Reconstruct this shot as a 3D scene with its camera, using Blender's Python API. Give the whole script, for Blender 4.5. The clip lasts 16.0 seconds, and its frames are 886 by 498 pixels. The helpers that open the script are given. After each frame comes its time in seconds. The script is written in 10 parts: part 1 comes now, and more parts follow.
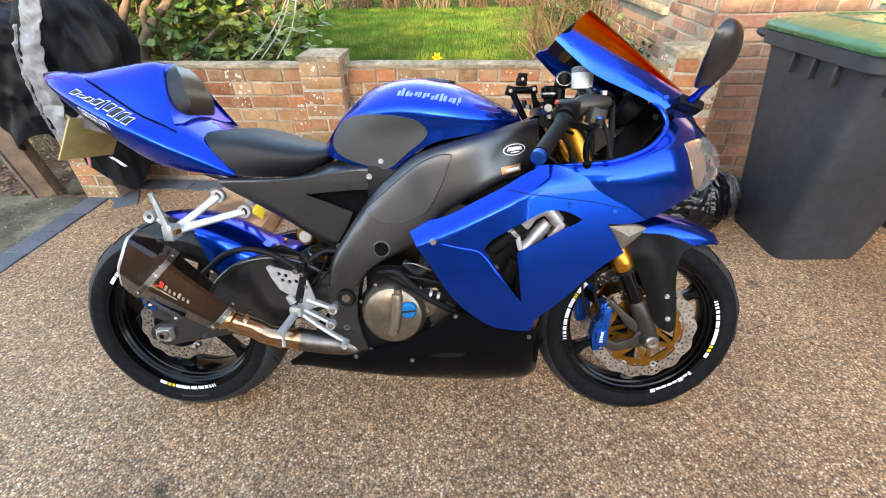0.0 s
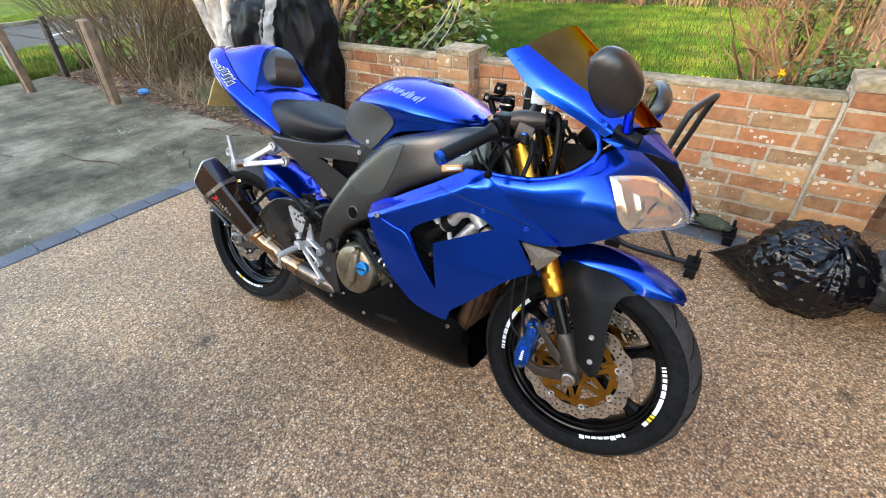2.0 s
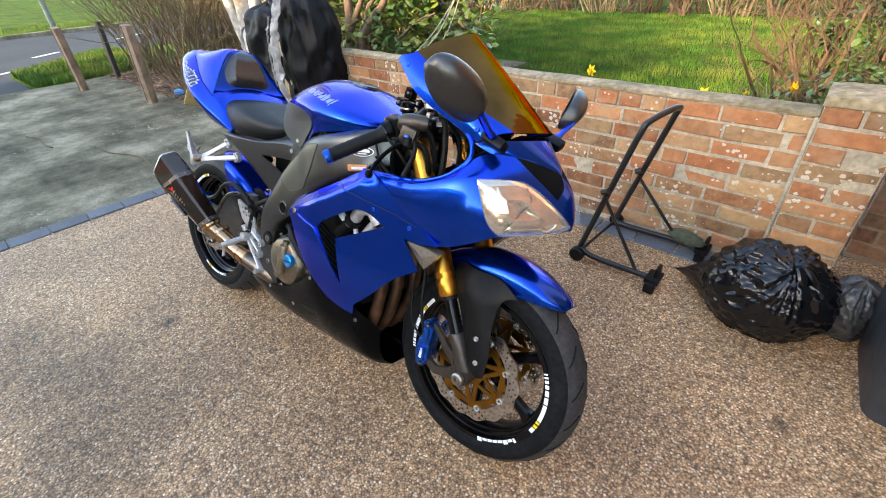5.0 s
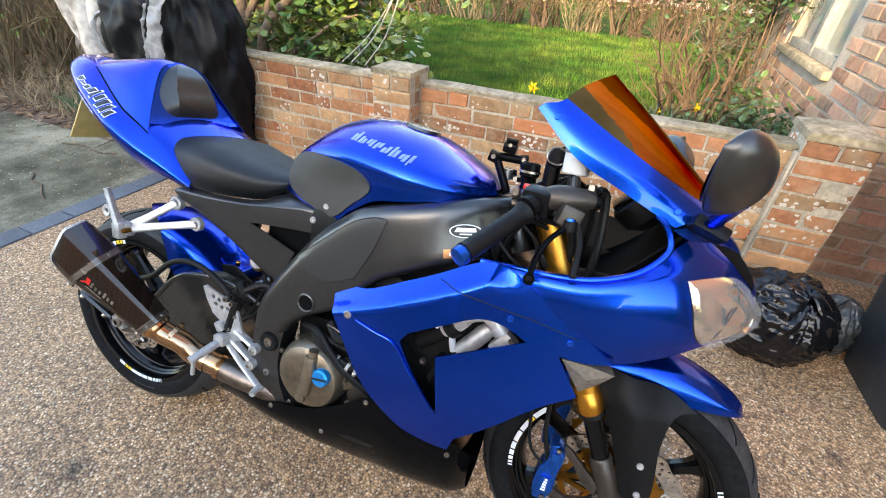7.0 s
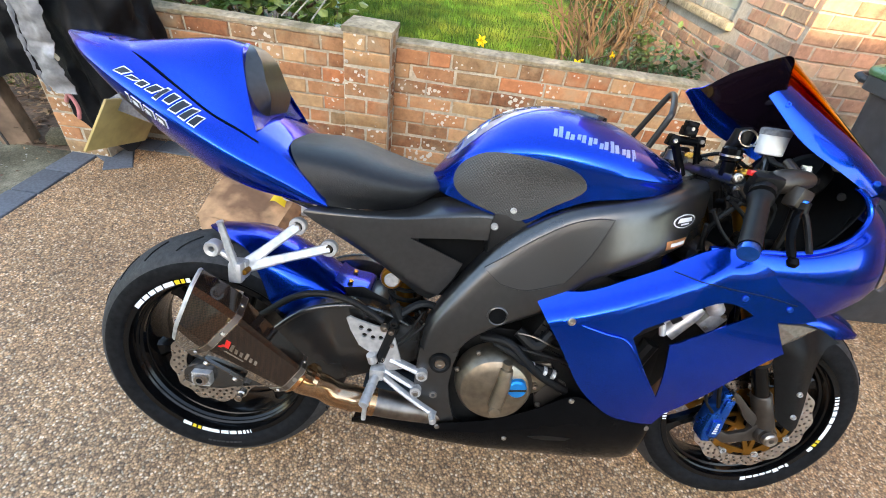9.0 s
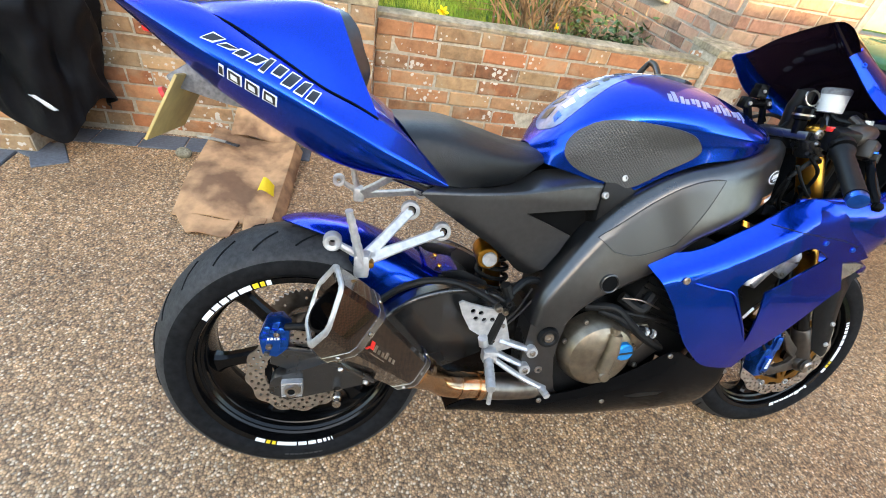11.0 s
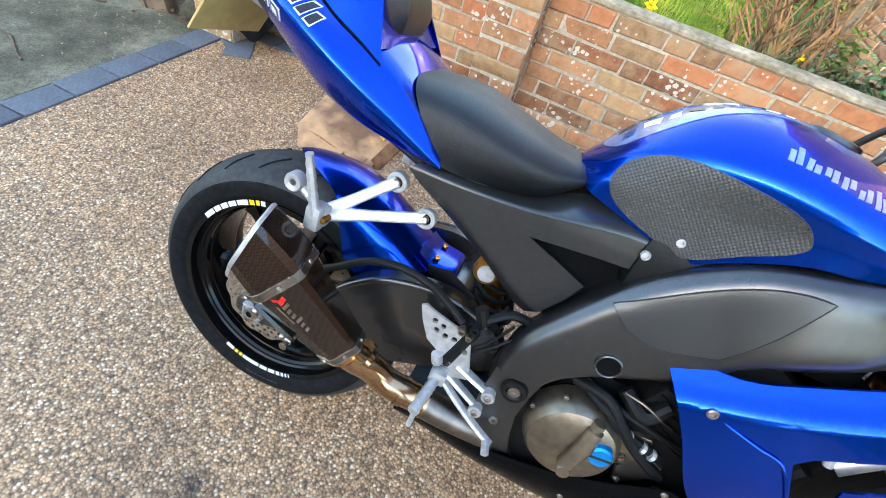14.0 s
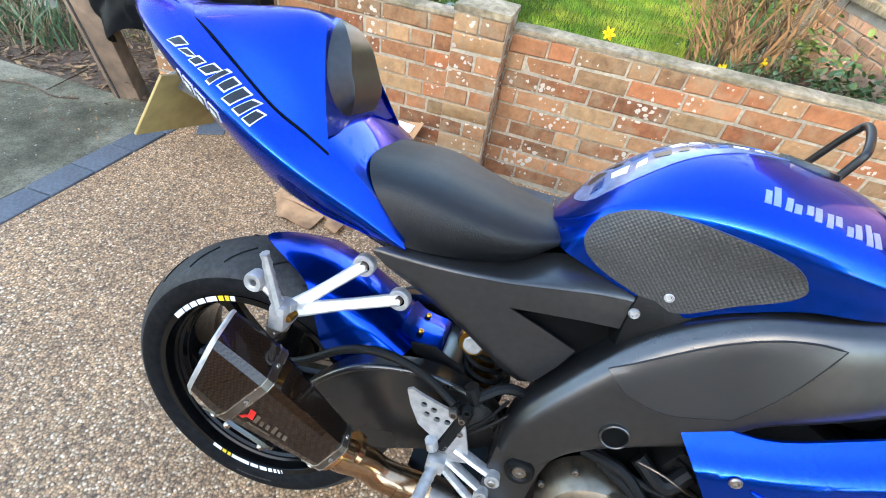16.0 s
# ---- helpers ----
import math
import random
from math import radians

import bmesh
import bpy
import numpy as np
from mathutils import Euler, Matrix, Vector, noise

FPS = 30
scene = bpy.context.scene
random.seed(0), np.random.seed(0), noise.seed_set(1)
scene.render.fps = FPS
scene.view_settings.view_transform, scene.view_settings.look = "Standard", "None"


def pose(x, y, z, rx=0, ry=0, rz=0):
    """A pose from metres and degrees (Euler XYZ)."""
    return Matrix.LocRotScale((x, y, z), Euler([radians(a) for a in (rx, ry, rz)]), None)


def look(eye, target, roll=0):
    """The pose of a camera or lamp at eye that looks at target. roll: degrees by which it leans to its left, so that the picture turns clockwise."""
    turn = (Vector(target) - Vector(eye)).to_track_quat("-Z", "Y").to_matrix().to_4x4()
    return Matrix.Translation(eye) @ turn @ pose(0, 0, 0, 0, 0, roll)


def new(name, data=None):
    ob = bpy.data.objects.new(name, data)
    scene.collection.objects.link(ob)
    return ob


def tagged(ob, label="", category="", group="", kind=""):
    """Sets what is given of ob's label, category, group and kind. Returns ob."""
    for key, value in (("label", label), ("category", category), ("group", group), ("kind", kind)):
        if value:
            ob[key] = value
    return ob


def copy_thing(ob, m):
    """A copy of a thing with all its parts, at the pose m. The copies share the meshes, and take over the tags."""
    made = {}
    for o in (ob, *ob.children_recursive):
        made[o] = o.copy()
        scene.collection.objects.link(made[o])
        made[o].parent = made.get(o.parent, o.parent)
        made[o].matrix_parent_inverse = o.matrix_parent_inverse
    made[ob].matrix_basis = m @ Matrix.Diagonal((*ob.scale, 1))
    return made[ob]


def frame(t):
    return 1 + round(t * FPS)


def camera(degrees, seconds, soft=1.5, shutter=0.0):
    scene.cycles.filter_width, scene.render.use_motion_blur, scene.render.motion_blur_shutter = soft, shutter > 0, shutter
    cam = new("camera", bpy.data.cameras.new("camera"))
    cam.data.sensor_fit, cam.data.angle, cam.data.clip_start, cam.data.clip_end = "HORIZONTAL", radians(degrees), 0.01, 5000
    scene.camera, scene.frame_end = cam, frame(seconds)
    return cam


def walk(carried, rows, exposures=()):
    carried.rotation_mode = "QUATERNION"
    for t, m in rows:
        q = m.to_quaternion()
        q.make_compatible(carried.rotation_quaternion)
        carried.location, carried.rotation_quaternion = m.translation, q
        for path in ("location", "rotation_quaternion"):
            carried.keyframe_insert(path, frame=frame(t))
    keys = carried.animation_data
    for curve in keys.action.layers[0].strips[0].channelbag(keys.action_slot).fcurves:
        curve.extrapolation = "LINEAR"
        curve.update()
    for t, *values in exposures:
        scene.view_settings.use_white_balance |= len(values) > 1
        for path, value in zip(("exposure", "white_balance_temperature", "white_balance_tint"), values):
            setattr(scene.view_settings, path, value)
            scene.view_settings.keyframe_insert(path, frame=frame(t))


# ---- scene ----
cam = camera(90.8, 16.0, 1.0)
PATH = [
    (0, (0.205, 0.379, 1.25), (0.061, 2.014, 0.107), -1.2),
    (0.5, (0.348, 0.437, 1.22), (-0.155, 2.019, 0.104), -3.4),
    (1, (0.506, 0.463, 1.246), (-0.222, 1.937, 0.106), -1.9),
    (1.5, (0.681, 0.411, 1.263), (-0.143, 1.824, 0.111), -1.3),
    (2, (0.884, 0.484, 1.284), (-0.081, 1.813, 0.143), -2.6),
    (2.5, (1.062, 0.549, 1.286), (-0.002, 1.81, 0.156), -2.0),
    (3, (1.159, 0.473, 1.286), (0.072, 1.727, 0.17), -1.7),
    (3.5, (1.227, 0.479, 1.296), (0.102, 1.697, 0.177), -2.5),
    (3.7, (1.251, 0.514, 1.297), (0.11, 1.723, 0.186), -2.6),
    (5.8, (1.075, 0.689, 1.262), (0.048, 1.991, 0.145), -4.1),
    (6, (0.977, 0.664, 1.271), (0.058, 2.04, 0.148), -4.6),
    (6.5, (0.736, 0.65, 1.263), (0.01, 2.131, 0.132), 2.8),
    (7, (0.515, 0.701, 1.28), (-0.088, 2.249, 0.167), 4.0),
    (7.5, (0.279, 0.633, 1.294), (-0.127, 2.242, 0.178), 3.0),
    (8, (0.071, 0.579, 1.299), (-0.174, 2.179, 0.124), 5.0),
    (8.2, (0.01, 0.623, 1.282), (-0.237, 2.208, 0.088), 5.5),
    (10.3, (-0.452, 0.652, 1.273), (0.065, 2.13, 0.028), 13.4),
    (10.5, (-0.509, 0.656, 1.259), (0.011, 2.133, 0.015), 13.3),
    (11, (-0.561, 0.672, 1.199), (-0.178, 2.173, -0.067), 12.2),
    (11.5, (-0.578, 0.732, 1.19), (-0.202, 2.237, -0.073), 14.1),
    (12, (-0.503, 0.801, 1.179), (-0.147, 2.306, -0.089), 18.7),
    (12.5, (-0.366, 0.86, 1.163), (-0.265, 2.348, -0.17), 22.3),
    (13, (-0.329, 0.798, 1.164), (-0.467, 2.221, -0.234), 21.4),
    (13.5, (-0.306, 0.78, 1.172), (-0.51, 2.169, -0.253), 19.6),
    (14, (-0.267, 0.816, 1.183), (-0.505, 2.182, -0.258), 18.6),
    (14.5, (-0.265, 0.838, 1.205), (-0.6, 2.269, -0.15), 15.0),
    (15, (-0.248, 0.869, 1.211), (-0.596, 2.292, -0.151), 11.8),
    (15.5, (-0.245, 0.889, 1.217), (-0.586, 2.33, -0.128), 10.9),
    (16, (-0.258, 0.901, 1.211), (-0.554, 2.363, -0.121), 10.1),
]
walk(cam, [(t, look(eye, target, roll)) for t, eye, target, roll in PATH], [(0.0, 3.08, 7250, 9), (1.0, 3.14, 7250, 9), (1.5, 3.08, 7250, 9), (2.5, 2.92, 7220, 9), (3.7, 2.87, 7270, 9), (6.5, 2.99, 7050, 9), (8.2, 3.05, 7000, 8), (10.3, 2.93, 7600, 8), (11.0, 3.08, 7250, 6), (12.0, 3.14, 6900, 6), (12.5, 3.19, 6720, 4), (13.5, 3.25, 6480, 4), (14.5, 3.17, 6480, 5), (16.0, 3.18, 6560, 5)])

# ---- light ----
SUN_AZIMUTH, SUN_HEIGHT = radians(190), radians(20)   # compass-like: 0 is +y, clockwise
world = bpy.data.worlds.new("sky_world")
scene.world = world
world.use_nodes = True
_wn = world.node_tree.nodes
_sky = _wn.new("ShaderNodeTexSky")
_sky.sky_type, _sky.sun_disc = "NISHITA", False
_sky.sun_elevation, _sky.sun_rotation = SUN_HEIGHT, SUN_AZIMUTH
_sky.air_density, _sky.dust_density, _sky.ozone_density = 1.0, 1.2, 1.0
world.node_tree.links.new(_sky.outputs[0], _wn["Background"].inputs[0])
_wn["Background"].inputs[1].default_value = 0.15
sun = new("sun", bpy.data.lights.new("sun", "SUN"))
sun.data.energy, sun.data.angle, sun.data.color = 1.6, radians(0.6), (1.0, 0.80, 0.52)
_to_sun = Vector((math.sin(SUN_AZIMUTH) * math.cos(SUN_HEIGHT), math.cos(SUN_AZIMUTH) * math.cos(SUN_HEIGHT), math.sin(SUN_HEIGHT)))
sun.matrix_world = look(_to_sun * 40, (0, 0, 0))


# ---- materials ----
def material(name, color, rough=0.5, metal=0.0, vary=0.0, scale=20.0, bump=0.0, bump_scale=None, coat=0.0, coat_rough=0.03,
             stain=0.0, stain_scale=2.0, random_object=0.0, spec=0.5, second=None, detail=4.0, rough_vary=0.0):
    """A procedural surface: colour with fine grain (vary, scale), broad stains, fine relief and gloss."""
    m = bpy.data.materials.new(name)
    m.use_nodes = True
    n, l = m.node_tree.nodes, m.node_tree.links
    b = n["Principled BSDF"]
    b.inputs["Roughness"].default_value, b.inputs["Metallic"].default_value = rough, metal
    b.inputs["Specular IOR Level"].default_value = spec
    b.inputs["Coat Weight"].default_value, b.inputs["Coat Roughness"].default_value = coat, coat_rough
    co = n.new("ShaderNodeTexCoord").outputs["Object"]
    out = n.new("ShaderNodeRGB")
    out.outputs[0].default_value = (*color, 1)
    out = out.outputs[0]

    def noise_tex(s, d=4.0):
        t = n.new("ShaderNodeTexNoise")
        t.inputs["Scale"].default_value, t.inputs["Detail"].default_value = s, d
        l.new(co, t.inputs["Vector"])
        return t.outputs["Fac"]

    def mix(kind, fac, a, c):
        x = n.new("ShaderNodeMix")
        x.data_type, x.blend_type = "RGBA", kind
        if isinstance(fac, float):
            x.inputs["Factor"].default_value = fac
        else:
            l.new(fac, x.inputs["Factor"])
        l.new(a, x.inputs["A"])
        if isinstance(c, tuple):
            x.inputs["B"].default_value = (*c, 1)
        else:
            l.new(c, x.inputs["B"])
        return x.outputs["Result"]

    def remap(v, lo, hi, a=0.3, c=0.7):
        r = n.new("ShaderNodeMapRange")
        for k, w in zip(("From Min", "From Max", "To Min", "To Max"), (a, c, lo, hi)):
            r.inputs[k].default_value = w
        l.new(v, r.inputs["Value"])
        return r.outputs["Result"]

    fine = None
    if vary or bump or rough_vary:
        fine = noise_tex(scale, detail)
    if second:
        out = mix("MIX", remap(noise_tex(stain_scale * 1.7, 5.0), 0.0, 1.0, 0.42, 0.6), out, second)
    if vary:
        g = n.new("ShaderNodeCombineColor")
        v = remap(fine, 1 - vary, 1 + vary)
        for i in range(3):
            l.new(v, g.inputs[i])
        out = mix("MULTIPLY", 1.0, out, g.outputs[0])
    if stain:
        g = n.new("ShaderNodeCombineColor")
        v = remap(noise_tex(stain_scale, 6.0), 1 - stain, 1 + stain * 0.5)
        for i in range(3):
            l.new(v, g.inputs[i])
        out = mix("MULTIPLY", 1.0, out, g.outputs[0])
    if random_object:
        info = n.new("ShaderNodeObjectInfo").outputs["Random"]
        g = n.new("ShaderNodeHueSaturation")
        l.new(remap(info, 1 - random_object, 1 + random_object, 0, 1), g.inputs["Value"])
        wn = n.new("ShaderNodeTexWhiteNoise")
        wn.noise_dimensions = "1D"
        l.new(info, wn.inputs["W"])
        l.new(remap(wn.outputs["Value"], 0.5 - random_object * 0.05, 0.5 + random_object * 0.05, 0, 1), g.inputs["Hue"])
        l.new(out, g.inputs["Color"])
        out = g.outputs[0]
    l.new(out, b.inputs["Base Color"])
    if rough_vary:
        l.new(remap(noise_tex(stain_scale * 3, 5.0), max(0.02, rough - rough_vary), rough + rough_vary), b.inputs["Roughness"])
    if bump:
        bp = n.new("ShaderNodeBump")
        bp.inputs["Strength"].default_value, bp.inputs["Distance"].default_value = bump, 0.002
        l.new(noise_tex(bump_scale, 3.0) if bump_scale else fine, bp.inputs["Height"])
        l.new(bp.outputs[0], b.inputs["Normal"])
    return m


def paint_material(name, color, deep):
    """Metallic car paint: flakes under a clear coat."""
    m = bpy.data.materials.new(name)
    m.use_nodes = True
    n, l = m.node_tree.nodes, m.node_tree.links
    b = n["Principled BSDF"]
    co = n.new("ShaderNodeTexCoord").outputs["Object"]
    v = n.new("ShaderNodeTexVoronoi")
    v.inputs["Scale"].default_value = 1400
    l.new(co, v.inputs["Vector"])
    r = n.new("ShaderNodeMix")
    r.data_type = "RGBA"
    l.new(v.outputs["Color"], r.inputs["Factor"])
    r.inputs["A"].default_value, r.inputs["B"].default_value = (*deep, 1), (*color, 1)
    l.new(r.outputs["Result"], b.inputs["Base Color"])
    b.inputs["Metallic"].default_value = 0.93
    dust = n.new("ShaderNodeTexNoise")
    dust.inputs["Scale"].default_value, dust.inputs["Detail"].default_value = 9, 6
    l.new(co, dust.inputs["Vector"])
    mr = n.new("ShaderNodeMapRange")
    mr.inputs["To Min"].default_value, mr.inputs["To Max"].default_value = 0.19, 0.25
    l.new(dust.outputs["Fac"], mr.inputs["Value"])
    l.new(mr.outputs[0], b.inputs["Roughness"])
    b.inputs["Coat Weight"].default_value, b.inputs["Coat Roughness"].default_value = 1.0, 0.012
    b.inputs["Coat IOR"].default_value = 1.26
    b.inputs["Specular Tint"].default_value = (0.04, 0.25, 1.0, 1)
    b.inputs["Specular IOR Level"].default_value = 0.15
    return m


def weave_material(name, color, pitch, rough, coat, kind="carbon", relief=0.6):
    """Small woven squares (carbon fibre) or round studs (grip pad)."""
    m = bpy.data.materials.new(name)
    m.use_nodes = True
    n, l = m.node_tree.nodes, m.node_tree.links
    b = n["Principled BSDF"]
    co = n.new("ShaderNodeTexCoord").outputs["Object"]
    b.inputs["Roughness"].default_value = rough
    b.inputs["Coat Weight"].default_value, b.inputs["Coat Roughness"].default_value = coat, 0.03
    t = n.new("ShaderNodeTexVoronoi" if kind == "studs" else "ShaderNodeTexChecker")
    t.inputs["Scale"].default_value = 1.0 / pitch
    turn = n.new("ShaderNodeMapping")
    turn.inputs["Rotation"].default_value = (0, radians(45), 0)
    turn.inputs["Scale"].default_value = (1, 0.001, 1) if kind == "studs" else (1, 1, 1)
    l.new(co, turn.inputs["Vector"])
    l.new(turn.outputs[0], t.inputs["Vector"])
    if kind == "studs":
        t.inputs["Randomness"].default_value = 0.0
        h = t.outputs["Distance"]
        bp = n.new("ShaderNodeBump")
        bp.inputs["Strength"].default_value, bp.inputs["Distance"].default_value, bp.invert = relief, 0.002, True
        l.new(h, bp.inputs["Height"])
        l.new(bp.outputs[0], b.inputs["Normal"])
        mr = n.new("ShaderNodeMapRange")
        mr.inputs["From Max"].default_value = 0.6
        mr.inputs["To Min"].default_value, mr.inputs["To Max"].default_value = 1 + 0.2 * relief, 1 - 0.4 * relief
        l.new(h, mr.inputs["Value"])
        fac = mr.outputs[0]
    else:
        mr = n.new("ShaderNodeMapRange")
        mr.inputs["To Min"].default_value, mr.inputs["To Max"].default_value = 0.40, 1.8
        l.new(t.outputs["Fac"], mr.inputs["Value"])
        fac = mr.outputs[0]
    mx = n.new("ShaderNodeVectorMath")
    mx.operation = "SCALE"
    mx.inputs[0].default_value = color
    l.new(fac, mx.inputs["Scale"])
    l.new(mx.outputs[0], b.inputs["Base Color"])
    return m


def aggregate_material(name, stops, pebble, stain=0.25, spots=()):
    """Resin-bound gravel or exposed stone: many small pebbles of mixed colour, with soft oil stains and darker patches.
    """
    m = bpy.data.materials.new(name)
    m.use_nodes = True
    n, l = m.node_tree.nodes, m.node_tree.links
    b = n["Principled BSDF"]
    co = n.new("ShaderNodeTexCoord").outputs["Object"]
    v = n.new("ShaderNodeTexVoronoi")
    v.inputs["Scale"].default_value = 1.0 / pebble
    l.new(co, v.inputs["Vector"])
    sep = n.new("ShaderNodeSeparateColor")
    l.new(v.outputs["Color"], sep.inputs[0])
    ramp = n.new("ShaderNodeValToRGB")
    l.new(sep.outputs[0], ramp.inputs[0])
    e = ramp.color_ramp.elements
    while len(e) < len(stops):
        e.new(0.5)
    for i, c in enumerate(stops):
        e[i].position, e[i].color = i / (len(stops) - 1), (*c, 1)
    gap = n.new("ShaderNodeMapRange")
    gap.inputs["From Min"].default_value, gap.inputs["From Max"].default_value = 0.35, 0.75
    gap.inputs["To Min"].default_value, gap.inputs["To Max"].default_value = 1.0, 0.40
    l.new(v.outputs["Distance"], gap.inputs["Value"])
    big = n.new("ShaderNodeTexNoise")
    big.inputs["Scale"].default_value, big.inputs["Detail"].default_value = 2.3, 6
    l.new(co, big.inputs["Vector"])
    st = n.new("ShaderNodeMapRange")
    st.inputs["From Min"].default_value, st.inputs["From Max"].default_value = 0.3, 0.65
    st.inputs["To Min"].default_value, st.inputs["To Max"].default_value = 1 - stain, 1.08
    l.new(big.outputs["Fac"], st.inputs["Value"])
    mul = n.new("ShaderNodeMath")
    mul.operation = "MULTIPLY"
    l.new(gap.outputs[0], mul.inputs[0])
    l.new(st.outputs[0], mul.inputs[1])
    mottle = n.new("ShaderNodeTexNoise")
    mottle.inputs["Scale"].default_value, mottle.inputs["Detail"].default_value = 42, 3
    l.new(co, mottle.inputs["Vector"])
    patch = n.new("ShaderNodeMapRange")
    for k, w in zip(("From Min", "From Max", "To Min", "To Max"), (0.34, 0.66, 0.74, 1.24)):
        patch.inputs[k].default_value = w
    l.new(mottle.outputs["Fac"], patch.inputs["Value"])
    both_scales = n.new("ShaderNodeMath")
    both_scales.operation = "MULTIPLY"
    l.new(mul.outputs[0], both_scales.inputs[0])
    l.new(patch.outputs[0], both_scales.inputs[1])
    last = both_scales.outputs[0]
    wob = n.new("ShaderNodeTexNoise")
    wob.inputs["Scale"].default_value, wob.inputs["Detail"].default_value = 16, 5
    l.new(co, wob.inputs["Vector"])
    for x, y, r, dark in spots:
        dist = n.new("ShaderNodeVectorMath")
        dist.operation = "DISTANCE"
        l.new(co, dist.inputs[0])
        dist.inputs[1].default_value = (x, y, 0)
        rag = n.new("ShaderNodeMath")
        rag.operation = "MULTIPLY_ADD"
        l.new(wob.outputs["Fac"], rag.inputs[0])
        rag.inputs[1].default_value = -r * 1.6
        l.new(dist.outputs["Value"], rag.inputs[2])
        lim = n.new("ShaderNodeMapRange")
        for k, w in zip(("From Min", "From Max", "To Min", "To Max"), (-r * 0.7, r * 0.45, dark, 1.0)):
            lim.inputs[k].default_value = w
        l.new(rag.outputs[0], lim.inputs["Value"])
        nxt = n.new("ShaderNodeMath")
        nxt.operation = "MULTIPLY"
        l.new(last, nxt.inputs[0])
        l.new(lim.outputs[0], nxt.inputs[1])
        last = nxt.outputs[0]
    vm = n.new("ShaderNodeVectorMath")
    vm.operation = "SCALE"
    l.new(ramp.outputs[0], vm.inputs[0])
    l.new(last, vm.inputs["Scale"])
    l.new(vm.outputs[0], b.inputs["Base Color"])
    b.inputs["Roughness"].default_value = 0.62
    bp = n.new("ShaderNodeBump")
    bp.inputs["Strength"].default_value, bp.inputs["Distance"].default_value, bp.invert = 0.8, 0.003, True
    l.new(v.outputs["Distance"], bp.inputs["Height"])
    l.new(bp.outputs[0], b.inputs["Normal"])
    return m


def concrete_material(name):
    """Old drive concrete: grey-tan with dark algae patches at several scales, grain and pale lichen flecks."""
    m = bpy.data.materials.new(name)
    m.use_nodes = True
    n, l = m.node_tree.nodes, m.node_tree.links
    b = n["Principled BSDF"]
    co = n.new("ShaderNodeTexCoord").outputs["Object"]

    def tex(scale, detail, rough):
        t = n.new("ShaderNodeTexNoise")
        for k, v in (("Scale", scale), ("Detail", detail), ("Roughness", rough)):
            t.inputs[k].default_value = v
        l.new(co, t.inputs["Vector"])
        return t.outputs["Fac"]

    ramp = n.new("ShaderNodeValToRGB")
    l.new(tex(1.3, 12, 0.72), ramp.inputs[0])
    e = ramp.color_ramp.elements
    e.new(0.5)
    for k, (pos, c) in enumerate(((0.37, (0.040, 0.038, 0.024)), (0.50, (0.135, 0.122, 0.080)), (0.62, (0.300, 0.268, 0.190)))):
        e[k].position, e[k].color = pos, (*c, 1)
    grain = n.new("ShaderNodeMapRange")
    for k, v in (("From Min", 0.3), ("From Max", 0.7), ("To Min", 0.55), ("To Max", 1.45)):
        grain.inputs[k].default_value = v
    fine = tex(120, 6, 0.7)
    l.new(fine, grain.inputs["Value"])
    vm = n.new("ShaderNodeVectorMath")
    vm.operation = "SCALE"
    l.new(ramp.outputs[0], vm.inputs[0])
    l.new(grain.outputs[0], vm.inputs["Scale"])
    spot = n.new("ShaderNodeTexVoronoi")
    spot.inputs["Scale"].default_value = 26
    l.new(co, spot.inputs["Vector"])
    lim = n.new("ShaderNodeMapRange")
    for k, v in (("From Min", 0.50), ("From Max", 0.72), ("To Min", 0.0), ("To Max", 0.30)):
        lim.inputs[k].default_value = v
    l.new(tex(2.2, 5, 0.6), lim.inputs["Value"])
    less = n.new("ShaderNodeMath")
    less.operation = "LESS_THAN"
    l.new(spot.outputs["Distance"], less.inputs[0])
    l.new(lim.outputs[0], less.inputs[1])
    mix = n.new("ShaderNodeMix")
    mix.data_type = "RGBA"
    l.new(less.outputs[0], mix.inputs["Factor"])
    l.new(vm.outputs[0], mix.inputs["A"])
    mix.inputs["B"].default_value = (0.40, 0.39, 0.34, 1)
    l.new(mix.outputs["Result"], b.inputs["Base Color"])
    b.inputs["Roughness"].default_value, b.inputs["Specular IOR Level"].default_value = 0.92, 0.2
    bp = n.new("ShaderNodeBump")
    bp.inputs["Strength"].default_value, bp.inputs["Distance"].default_value = 0.8, 0.003
    l.new(fine, bp.inputs["Height"])
    l.new(bp.outputs[0], b.inputs["Normal"])
    return m


